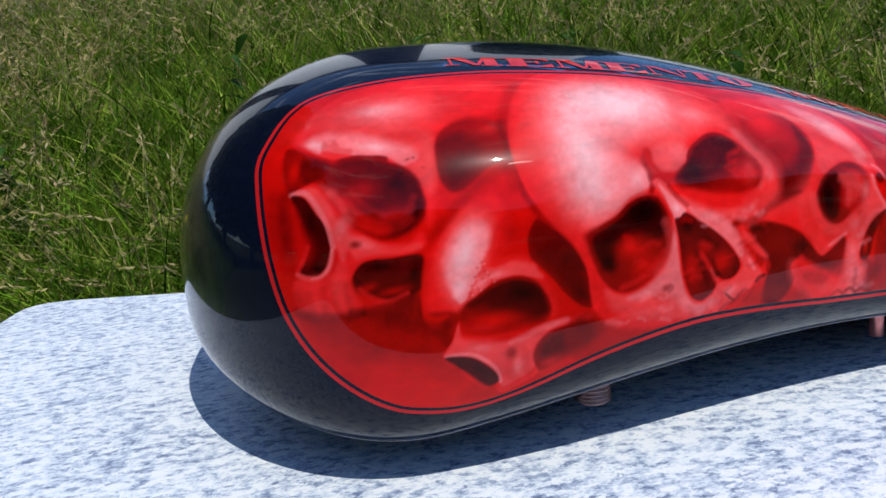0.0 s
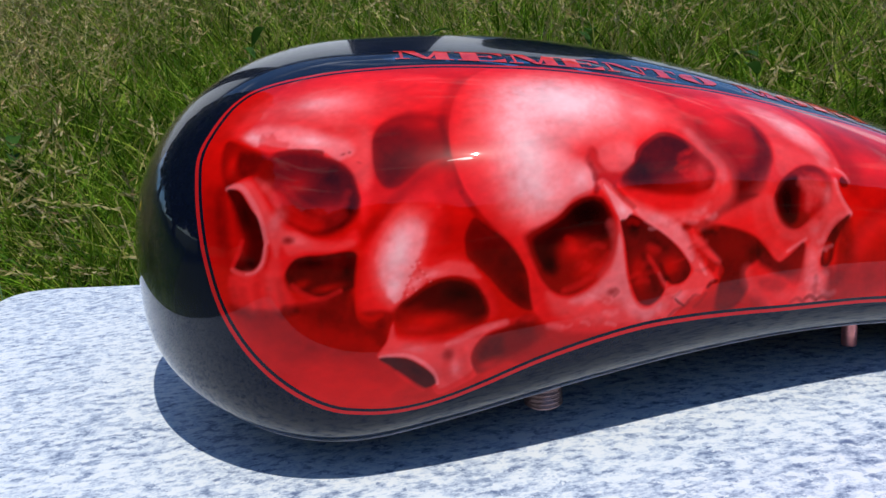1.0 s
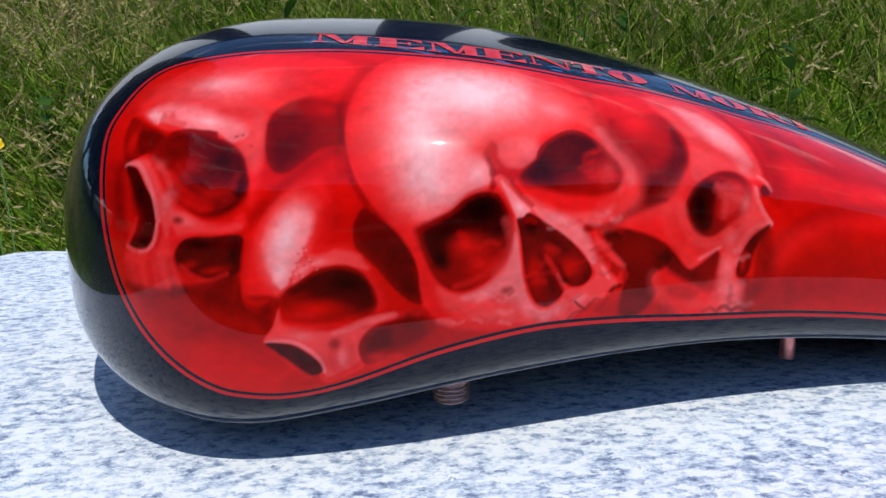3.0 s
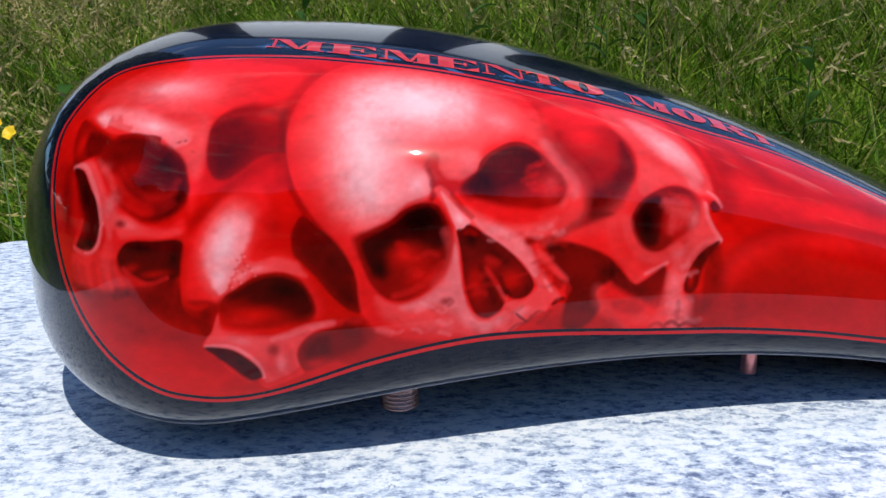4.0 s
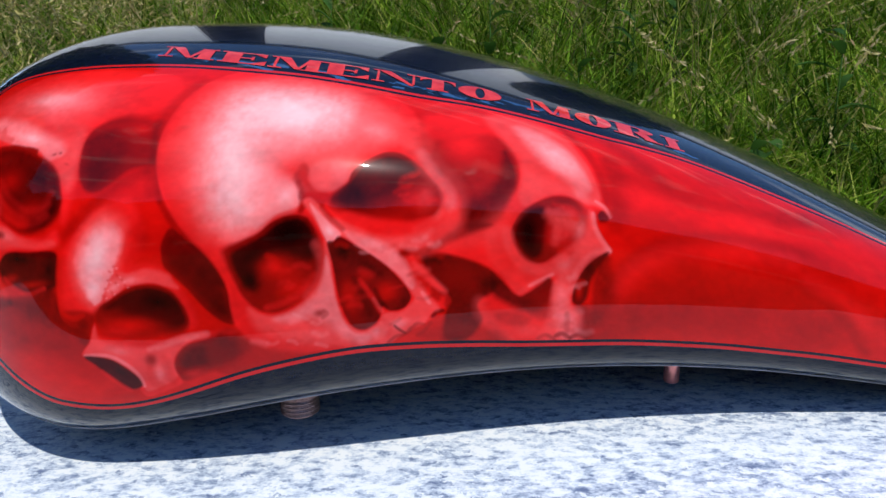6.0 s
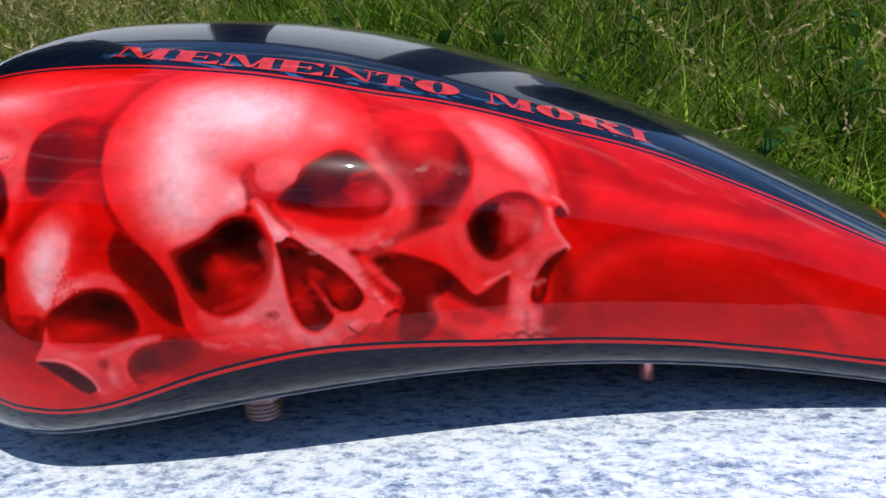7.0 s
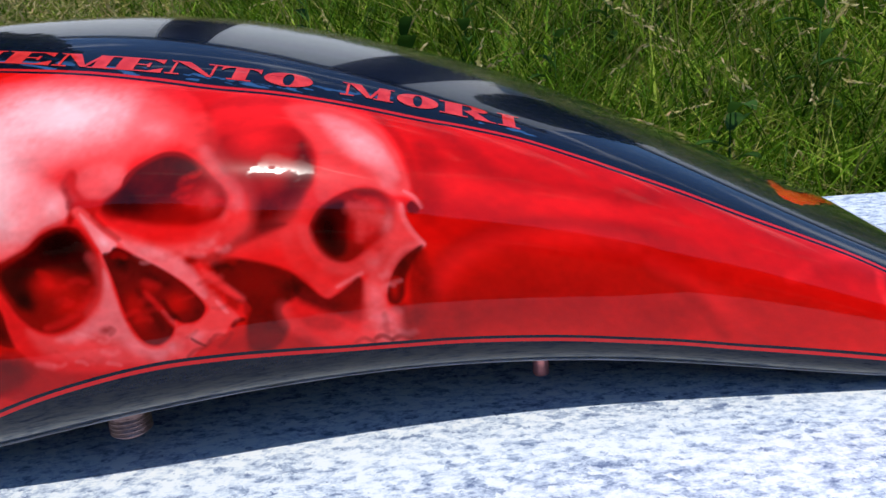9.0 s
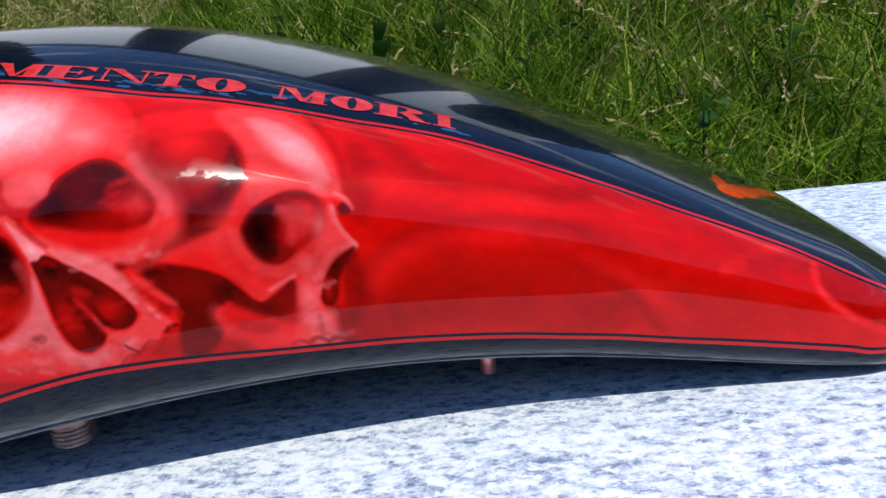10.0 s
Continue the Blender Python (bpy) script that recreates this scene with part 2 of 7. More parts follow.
def tank_section(s, count):
    """One half section at s: offsets from the axis plane, heights, and the girth from the belt line, from bottom to top."""
    u = np.array([s / TANK_LEN])
    w, zt, zb = (along(k, u)[0] for k in (HALF_WIDTH, TOP_Z, BOTTOM_Z))
    zm = zb + along(BELT, u)[0] * (zt - zb)
    nu, nl = soft_floor(along(ROUND_UP, u)[0]), soft_floor(along(ROUND_LOW, u)[0])
    mu, ml = soft_floor(2.5577 + 0.1303 * u[0]), soft_floor(3.4494 + 0.0784 * u[0])
    c = max(1e-3, 1 - max(0, (NOSE - s) / NOSE) ** NOSE_POWER) ** (1 / NOSE_POWER)
    c *= max(1e-3, 1 - max(0, (s - TANK_LEN + TAIL) / TAIL) ** TAIL_POWER) ** (1 / TAIL_POWER)
    ph = np.linspace(-math.pi / 2, math.pi / 2, 901)
    up = ph > 0
    h = c * w * np.abs(np.cos(ph)) ** (2 / np.where(up, nu, nl))
    z = zm + c * np.where(up, zt - zm, zm - zb) * np.sign(ph) * np.abs(np.sin(ph)) ** (2 / np.where(up, mu, ml))
    d = np.concatenate([[0], np.cumsum(np.hypot(np.diff(h), np.diff(z)))])
    mid = np.interp(0, ph, d)
    g = np.interp(np.linspace(0, 1, count), (0, 0.1, 0.86, 1), (0, max(mid - 0.068, 0.05 * d[-1]), min(mid + 0.118, 0.9 * d[-1]), d[-1]))
    return np.interp(g, d, h), np.interp(g, d, z), g - mid


STATIONS, GIRTH, BACK = 1250, 440, 70
_u = np.linspace(0, 1, STATIONS)
STATION_S = TANK_LEN * np.interp(_u, (0, 0.02, 0.09, 0.72, 0.96, 1), (0, 0.006, 0.085, 0.56, 0.97, 1))
AXIS = np.array([math.cos(TANK_TURN), math.sin(TANK_TURN), 0])
SIDE = np.array([math.sin(TANK_TURN), -math.cos(TANK_TURN), 0])


def tank_grid():
    """Points of the shell relative to the tank's origin, and their girth places on the near side."""
    pts = np.zeros((STATIONS, GIRTH + BACK, 3))
    girth = np.zeros((STATIONS, GIRTH + BACK))
    for i, s in enumerate(STATION_S):
        h, z, g = tank_section(s, GIRTH)
        h2, z2, g2 = tank_section(s, BACK + 2)
        hh, zz = np.concatenate([h, -h2[::-1][1:-1]]), np.concatenate([z, z2[::-1][1:-1]])
        pts[i] = s * AXIS + hh[:, None] * SIDE + zz[:, None] * np.array([0, 0, 1])
        girth[i] = np.concatenate([g, 9 + g2[::-1][1:-1]])
    return pts, girth


TANK_PTS, TANK_Q = tank_grid()
_nrm = np.cross(np.gradient(TANK_PTS[:, :GIRTH], axis=0), np.gradient(TANK_PTS[:, :GIRTH], axis=1))
_nrm /= np.linalg.norm(_nrm, axis=-1, keepdims=True) + 1e-12
if _nrm[STATIONS // 2, GIRTH // 2] @ SIDE < 0:
    _nrm = -_nrm
TANK_NRM = _nrm


def on_tank(s, q, lift=0.0):
    """The place on the near side at s along the axis and q round the girth, relative to the tank's origin."""
    fi = np.interp(s, STATION_S, np.arange(STATIONS))
    i = int(min(max(fi, 0), STATIONS - 2))
    f = fi - i
    out, n = np.zeros(3), np.zeros(3)
    for k, wt in ((i, 1 - f), (i + 1, f)):
        fj = np.interp(q, TANK_Q[k, :GIRTH], np.arange(GIRTH))
        j = int(min(max(fj, 0), GIRTH - 2))
        e = fj - j
        out += wt * ((1 - e) * TANK_PTS[k, j] + e * TANK_PTS[k, j + 1])
        n += wt * ((1 - e) * TANK_NRM[k, j] + e * TANK_NRM[k, j + 1])
    return out + lift * n / np.linalg.norm(n), n / np.linalg.norm(n)


# ---- paint on the tank, worked out over its unrolled side ----
ART_S = np.repeat(STATION_S[:, None], GIRTH, 1).ravel()
ART_Q = TANK_Q[:, :GIRTH].ravel()


def smooth_curve(points, closed=True, per=8):
    """A Catmull-Rom curve through (s, q) points given in millimetres."""
    p = np.array(points, float) / 1000
    n = len(p)
    out = []
    for i in range(n if closed else n - 1):
        a, b, c, d = (p[(i + k) % n] if closed else p[min(max(i + k, 0), n - 1)] for k in (-1, 0, 1, 2))
        for t in np.arange(per) / per:
            out.append(0.5 * (2 * b + (c - a) * t + (2 * a - 5 * b + 4 * c - d) * t * t + (3 * b - a - 3 * c + d) * t ** 3))
    if not closed:
        out.append(p[-1])
    return np.array(out)


def nearest(curve, x, y, closed):
    """Distance to a curve, how far along it, and whether inside."""
    best, where = np.full(len(x), 1e9), np.zeros(len(x))
    inside = np.zeros(len(x), bool)
    m = len(curve)
    for k in range(m if closed else m - 1):
        a, b = curve[k], curve[(k + 1) % m]
        d = b - a
        t = np.clip(((x - a[0]) * d[0] + (y - a[1]) * d[1]) / (d @ d + 1e-12), 0, 1)
        e = np.hypot(x - a[0] - t * d[0], y - a[1] - t * d[1])
        near = e < best
        best = np.where(near, e, best)
        where = np.where(near, (k + t) / m, where)
        if closed and abs(d[1]) > 1e-12:
            crossing = ((a[1] > y) != (b[1] > y)) & (x < a[0] + (y - a[1]) * d[0] / d[1])
            inside ^= crossing
    return best, where, inside


def step(v):
    v = np.clip(v, 0, 1)
    return v * v * (3 - 2 * v)


# outline of the painted panel: (along, girth) in millimetres
PANEL = [(64.4, 70.2), (70.2, 83.4), (82.1, 102.4), (96.0, 111.7), (124.8, 115.0), (151.3, 114.6), (177.7, 111.8), (204.1, 106.4), (230.2, 100.7), (256.4, 93.1), (282.8, 85.2), (310.2, 80.8), (361.0, 70.5), (384.8, 68.5), (409.2, 66.5), (433.9, 61.7), (458.9, 56.7), (484.4, 52.3), (510.1, 47.3), (536.6, 43.6), (563.2, 38.7), (588.4, 29.8), (604.5, 24.7), (640.0, 14.0), (650.0, 4.0), (640.0, 1.0), (600.2, -10.0)]
PANEL += [(583.3, -11.2), (556.1, -14.2), (529.3, -17.8), (502.9, -21.8), (476.8, -25.1), (451.1, -28.9), (425.9, -32.1), (401.1, -35.6), (376.8, -38.7), (352.9, -41.6), (329.5, -43.0), (305.0, -42.4), (280.0, -41.3), (255.0, -40.9), (230.0, -43.2), (205.2, -47.7), (179.8, -55.0), (166.9, -58.3), (154.0, -60.2), (141.3, -60.0), (128.7, -57.6), (115.9, -53.7), (102.9, -45.7), (89.4, -33.5), (77.9, -18.4), (69.3, -0.1), (65.0, 20.9), (63.5, 39.0), (63.3, 55.1)]
panel_curve = smooth_curve(PANEL, True, 5)
_d, _, _in = nearest(panel_curve, ART_S, ART_Q, True)
PANEL_D = np.where(_in, -_d, _d)
art = np.zeros((len(ART_S), 3))


CLOUD = 0.5 * fbm(ART_S * 150 + 3, ART_Q * 150 + 9, 61, 3) + 0.5 * fbm(ART_S * 480 + 5, ART_Q * 420 + 2, 62, 2)


def blend(sel, alpha, color):
    """Sprayed paint: cloudy where it is thin."""
    a = np.clip(alpha + 1.3 * alpha * (1 - alpha) * (CLOUD[sel] - 0.5), 0, 1)[:, None]
    art[sel] = art[sel] * (1 - a) + np.array(color) * a


def window_of(pts, pad):
    p = np.array(pts) if len(pts) < 2 or np.abs(np.array(pts)).max() < 5 else np.array(pts) / 1000
    lo, hi = p.min(0) - pad, p.max(0) + pad
    return np.nonzero((ART_S > lo[0]) & (ART_S < hi[0]) & (ART_Q > lo[1]) & (ART_Q < hi[1]))[0]


def fill(color, points, soft=4.0, amount=1.0, ragged=0.0, seed=1):
    """An airbrushed patch with a soft edge (mm); a third number at a point is the softness there."""
    c = smooth_curve([p[:2] for p in points])
    sel = window_of(c, max([soft] + [p[2] for p in points if len(p) > 2]) / 1000 * 1.2 + 0.002)
    x, y = ART_S[sel], ART_Q[sel]
    d, where, inside = nearest(c, x, y, True)
    d = np.where(inside, -d, d) * 1000
    if ragged:
        d = d + ragged * 2 * (fbm(x * 260, y * 260, seed) - 0.5)
    if len(points[0]) > 2:
        edge = [p[2] for p in points]
        soft = np.interp(where * len(edge), np.arange(len(edge) + 1), edge + edge[:1])
    blend(sel, amount * step(0.5 - d / soft), color)


def stroke(color, points, width=3.0, soft=3.0, amount=1.0, taper=True, ragged=0.0, seed=2):
    """An airbrushed line, thinning to its ends."""
    c = smooth_curve(points, False)
    sel = window_of(c, (width + soft) / 1000 + 0.002)
    x, y = ART_S[sel], ART_Q[sel]
    d, t, _ = nearest(c, x, y, False)
    d = d * 1000
    if ragged:
        d = d + ragged * 2 * (fbm(x * 260, y * 260, seed) - 0.5)
    w = width * (np.sqrt(np.clip(4 * t * (1 - t), 0, 1)) * 0.85 + 0.15 if taper else 1)
    blend(sel, amount * step(1 - (d - w * 0.5) / soft), color)


def glow(color, s, q, rs, rq, turn=0.0, amount=1.0, power=1.0, ragged=0.0, seed=3):
    """A soft round puff of paint."""
    sel = window_of(np.array([(s / 1000, q / 1000)]), max(rs, rq) / 1000 * 2.2)
    x, y = ART_S[sel] * 1000 - s, ART_Q[sel] * 1000 - q
    a = radians(turn)
    u, v = (x * math.cos(a) + y * math.sin(a)) / rs, (-x * math.sin(a) + y * math.cos(a)) / rq
    r = (u * u + v * v) ** power
    al = amount * np.exp(-1.4 * r)
    if ragged:
        al = al * (1 - ragged + ragged * 2 * fbm(x * 0.22 + 30, y * 0.22 + 30, seed))
    blend(sel, np.clip(al, 0, 1), color)


def mottle():
    """Cloudy sprayed unevenness over the whole picture."""
    a = fbm(ART_S * 45 + 3, ART_Q * 60 + 9, 41, 4)
    b = fbm(ART_S * 200 + 3, ART_Q * 320 + 9, 42, 3)
    art[:] = art * (0.60 + 0.52 * a + 0.24 * b)[:, None]


# red ground of the panel
RED, DEEP, DARK, BLACK = (0.60, 0.003, 0.002), (0.21, 0.0015, 0.001), (0.034, 0.0006, 0.0006), (0.006, 0.0004, 0.0004)
BRIGHT, PINK, PALE, WHITE = (0.76, 0.009, 0.010), (0.82, 0.058, 0.060), (0.87, 0.215, 0.23), (0.88, 0.54, 0.56)
art[:] = RED


# ground of the panel: deep hollows between the skulls
fill(DEEP, [(73.9, -0.6), (93.5, -3.1), (111.8, -2.9), (129.2, 1.2), (139.6, -14.8), (143.1, -30.4), (133.6, -29.1), (114.5, -24.3), (96.9, -19.3), (83.7, -12.4)], soft=11.2, amount=0.55)
fill(DARK, [(106.4, -6.1), (124.1, -1.8), (132.3, -4.1), (139.5, -16.1), (141.1, -25.1), (127.4, -18.2), (115.7, -13.1)], soft=8.4, amount=0.5)
stroke(DEEP, [(98.9, -24.8), (114.5, -24.8), (131.1, -30.3), (142.2, -40.9)], width=1.51, soft=7.87, amount=0.405)
fill(RED, [(82.2, -22.9), (108.9, -29), (137.9, -34.9), (151, -51), (131.1, -53.8), (106.7, -45.4), (92.2, -33.7)], soft=10.5, amount=0.5)
glow(BRIGHT, 162.6, 95.3, 23.6, 11.3, turn=-21, amount=0.7)
# first skull: cranium and temple
fill(BRIGHT, [(77.2, 66.9, 4), (83.8, 81.9, 5.5), (93.5, 95.2, 4), (111, 108.6, 3.3), (136.8, 110.3, 2.6), (162.4, 106.1, 3.3), (177.5, 96.4, 4), (178.1, 79.5, 5.5), (168.6, 75.2, 7.7), (153.1, 74.9, 4.8), (144.8, 68.3, 3.3), (141.9, 59, 2.6), (142.2, 46.1, 3.3), (139.8, 37, 5.5), (135.9, 28.3, 5.5), (134.7, 42.4, 3.3), (128.5, 54.6, 2.6), (115.2, 61.4, 2.6), (96.9, 66.8, 3.3), (85.1, 72.7, 4)], soft=3.7, amount=0.9)
glow(PINK, 121.2, 85.1, 31.5, 15.3, turn=-0, amount=0.9, power=1.2)
glow(PALE, 124.8, 87.5, 17.6, 8.4, turn=-2, amount=0.55)
glow(WHITE, 120.9, 89.1, 9.9, 4.0, turn=-3, amount=0.25)
fill(PINK, [(86.4, 76.4), (98.2, 81.3), (119.2, 79), (138.9, 71.7), (141.8, 63.2), (141.8, 51.1), (138.8, 41.8), (135.7, 44.6), (130.2, 53.8), (122.5, 59.7), (107.5, 65.5), (93.4, 69.2)], soft=5.5, amount=0.731)
fill(PALE, [(88.3, 75.3, 3.4), (93.4, 80.3, 5.6), (106.6, 78.1, 6.4), (119.6, 72.4, 5.6), (132, 64.4, 6.4), (134.4, 57.9, 4.1), (127.8, 55.7, 1.9), (122.5, 60.8, 1.5), (115.1, 63.1, 1.5), (104.9, 66, 1.5), (96.6, 70.4, 1.5), (92.3, 69.4, 1.5)], soft=3.0, amount=0.5332, ragged=0.9, seed=5)
glow(WHITE, 116.9, 67.4, 8.9, 2.8, turn=-22, amount=0.4, ragged=0.5)
glow(WHITE, 92.9, 74.3, 5.1, 2.6, turn=-31, amount=0.35, ragged=0.7)
fill(RED, [(95.1, 68.9), (96.1, 75.6), (98.5, 73.2), (101, 75.2), (103.6, 70.3), (107.8, 68.4), (106.5, 65.7), (101, 66.1)], soft=2.1, amount=0.5, ragged=0.7, seed=7)
fill(RED, [(122.1, 71.9), (129.2, 73.9), (137.7, 71.3), (139, 66.2), (131.9, 65.5), (124.7, 68.4)], soft=6.5, amount=0.5, ragged=0.5, seed=8)
stroke(RED, [(101.7, 79.1), (109, 79.6), (119.4, 75.6), (124.5, 72.1)], width=1.41, soft=4.07, amount=0.315, ragged=0.6, seed=9)
stroke(RED, [(106, 83.8), (113.6, 85.1), (121.5, 80.7)], width=0.89, soft=3.57, amount=0.198, ragged=0.6, seed=4)
glow(PINK, 140.2, 59.2, 2.8, 12.8, turn=-8, amount=0.5)
glow(DEEP, 130.4, 58, 1.4, 0.8, turn=9, amount=0.75)
glow(DEEP, 133, 58.4, 0.9, 0.8, turn=-9, amount=0.7)
glow(DEEP, 136.7, 52.9, 1.5, 0.7, turn=-29, amount=0.4)
# first skull: far socket and dark side
fill(RED, [(71.6, 64.9), (76, 75.4), (83, 76.8), (97, 65.6), (101.4, 56.7), (89.3, 54.8), (79.5, 52.1), (77.4, 25.5), (79, 13.1), (76.4, -0.7), (71.9, 16), (68.7, 41)], soft=3.7, amount=0.95)
fill(DEEP, [(76.5, 60.6, 3.5), (77.4, 70.5, 2.7), (80.4, 75.7, 2), (86.9, 71.7, 2.7), (97.1, 64.5, 4.3), (101.3, 59.3, 5.1), (97.5, 56.2, 3.5), (89.3, 55.4, 1.6), (83.1, 53.1, 2), (78.9, 52.1, 2.7)], soft=2.4, amount=0.85)
glow(RED, 81.9, 62.5, 2.8, 6.4, turn=-18, amount=0.8)
fill(DARK, [(84.3, 62.7), (86.1, 68.2), (91.4, 66.6), (98.2, 63.7), (100.1, 58.5), (92.6, 56.4), (85.9, 55.9)], soft=3.8, amount=0.6)
stroke(DARK, [(80.1, 52), (76.5, 50.4), (75.5, 40.4), (75.5, 25.6)], width=1.63, soft=4.57, amount=0.45)
stroke(DEEP, [(71.3, 51), (71.8, 35.7), (73.5, 18.4)], width=1.38, soft=5.98, amount=0.315)
# first skull: large socket
fill(DEEP, [(91.1, 53, 8.4), (97.3, 60.5, 5.7), (102.4, 64.7, 2), (112.6, 64.1, 1.4), (121.3, 61.6, 1.4), (123, 58.6, 1.7), (128.5, 55.1, 1.7), (133, 49.4, 2), (135.1, 42.3, 1.7), (135.1, 34.4, 2), (132.3, 29.3, 3.4), (126.4, 25.4, 3.4), (118.8, 24.6, 3), (111.7, 27.3, 3.4), (105.4, 31.8, 5), (101.7, 38.4, 7.7), (97.6, 45.1, 11.7)], soft=2.7, amount=0.95, ragged=0.4, seed=3)
fill(DARK, [(97.5, 57.3, 9), (103, 62.3, 3.7), (113.2, 61.8, 3.7), (124, 56.3, 3), (131.1, 50.2, 3), (134.2, 42.5, 3), (134.4, 34.3, 3), (129, 29.2, 5), (121.9, 28.8, 5.7), (115, 34.5, 9), (107.9, 43.7, 10.3)], soft=4.6, amount=0.62)
glow(BLACK, 125, 48.1, 8.7, 6.1, turn=-18, amount=0.7)
glow(BLACK, 131.1, 34.7, 3.3, 5.4, turn=-18, amount=0.7)
glow(BLACK, 124.2, 28, 6.4, 1.9, turn=12, amount=0.7)
glow(RED, 108.5, 47, 8.1, 5.5, turn=12, amount=0.4)
glow(DEEP, 102.7, 58, 7.6, 2.7, turn=-1, amount=0.5)
glow(RED, 119.9, 35.1, 7.0, 3.8, turn=7, amount=0.45)
fill(RED, [(98.7, 47.4), (104.4, 43.7), (108.3, 38.5), (114, 33.5), (119.6, 30.5), (117, 27.6), (110.8, 29.7), (105.6, 34.1), (101.2, 40.3)], soft=4.6, amount=0.75)
stroke(BRIGHT, [(100.2, 43.8), (104.1, 36.2), (112.8, 30.4), (122.4, 28.7), (128.7, 32)], width=0.35, soft=2.55, amount=0.153)
stroke(DARK, [(101.6, 44.8), (105.7, 37.4), (114.4, 31.6), (123.4, 30.4), (129.3, 34.3)], width=0.35, soft=2.55, amount=0.153)
stroke(BRIGHT, [(102.9, 45.9), (107.3, 38.6), (115.9, 32.8), (124.5, 32.1), (129.8, 36.5)], width=0.35, soft=2.54, amount=0.153)
stroke(DARK, [(104.2, 46.9), (108.8, 39.8), (117.4, 34), (125.5, 33.9), (130.4, 38.8)], width=0.35, soft=2.54, amount=0.153)
stroke(BRIGHT, [(105.4, 48), (110.3, 41), (118.9, 35.2), (126.5, 35.6), (130.9, 41)], width=0.35, soft=2.54, amount=0.153)
stroke(DARK, [(106.7, 49), (111.9, 42.2), (120.4, 36.4), (127.5, 37.3), (131.5, 43.3)], width=0.35, soft=2.55, amount=0.153)
glow(BRIGHT, 101.5, 42.7, 2.6, 3.3, turn=-34, amount=0.5)
glow(PINK, 95.5, 48.9, 4.0, 2.7, turn=17, amount=0.55)
stroke(PINK, [(92.7, 52.8), (97.7, 47.6), (101.5, 41)], width=0.76, soft=2.72, amount=0.3096, ragged=0.5, seed=2)
# first skull: bridge, nose and cheek
fill(BRIGHT, [(78.9, 51.6, 1.4), (88.8, 54.9, 2.4), (92.8, 51.8, 3.1), (97.6, 43.2, 3.7), (102, 35, 3.1), (107.8, 29.6, 2.4), (116.8, 23.9, 2.4), (126.2, 22.3, 3.1), (132.5, 25.1, 3.7), (133, 19.5, 3.1), (123.5, 17.5, 2.4), (111.4, 18, 2.4), (104.1, 15.1, 3.1), (100.3, 8.7, 3.1), (101.3, -0.7, 3.7), (93.6, -2.6, 3.1), (92.1, 7.4, 3.1), (96.1, 19.2, 2.4), (95.7, 26.8, 1.7), (92.6, 36.1, 1.4), (85.5, 49.7, 1.4)], soft=1.8, amount=0.95)
fill(PINK, [(80.1, 51.7, 1.4), (88.8, 53.4, 2.5), (93.4, 48.2, 3.2), (98, 37.9, 3.2), (102.8, 30.7, 3.2), (112.4, 24, 3.2), (101.9, 24.3, 3.9), (98.8, 18.9, 3.2), (97.1, 23.8, 2.5), (95.5, 30.6, 1.8), (92.6, 36.6, 1.4), (86.1, 49.1, 1.4)], soft=2.2, amount=0.731)
stroke(PALE, [(79.5, 51.5), (85.5, 51.3), (90, 44.1), (93.1, 36.1), (95.1, 25.9)], width=0.77, soft=1.85, amount=0.4257)
glow(PALE, 99.9, 33.9, 3.1, 5.7, turn=-33, amount=0.4)
glow(PALE, 107.5, 24.6, 5.5, 2.1, turn=-21, amount=0.45)
fill(PINK, [(102.6, 27), (107.7, 28.2), (114.3, 23.7), (123.8, 21.2), (130.8, 21.2), (130.7, 18.9), (121.2, 18.7), (111.6, 19.9), (105, 19.2), (102.2, 22.3)], soft=2.7, amount=0.516)
glow(BRIGHT, 121.8, 21, 8.4, 2.1, turn=-3, amount=0.5)
glow(DEEP, 104.5, 25.4, 3.0, 1.9, turn=-7, amount=0.85, power=1.4)
fill(DARK, [(79.2, 50.8, 1.5), (84.9, 49.3, 1.1), (89.4, 41.3, 1.1), (92.3, 36.2, 1.1), (93.8, 26, 1.1), (92.3, 18.6, 1.1), (88, 14.8, 1.1), (82.3, 15.2, 1.5), (79, 17.6, 2.6), (81.9, 22.8, 3.3), (83.7, 29.9, 5.4), (81.4, 42.2, 4.7)], soft=1.3, amount=0.95)
glow(BLACK, 87.1, 39.1, 2.5, 7.4, turn=6, amount=0.7)
glow(BLACK, 87.2, 18, 3.3, 2.4, turn=-5, amount=0.8)
glow(RED, 82.9, 27, 4.0, 6.3, turn=-5, amount=0.75)
glow(DEEP, 77.5, 20.6, 3.0, 7.5, turn=-8, amount=0.4)
stroke(BRIGHT, [(78.3, 17.1), (81.9, 22.8), (84.2, 27.9)], width=0.53, soft=1.59, amount=0.63)
stroke(PINK, [(78.2, 16.2), (82.7, 13.7), (87.9, 13.6), (92.2, 17.1), (94.7, 24)], width=1.04, soft=1.56, amount=0.6579)
stroke(PALE, [(84.4, 13.6), (88.5, 14), (92.5, 18.1), (94.5, 25)], width=0.38, soft=0.92, amount=0.387)
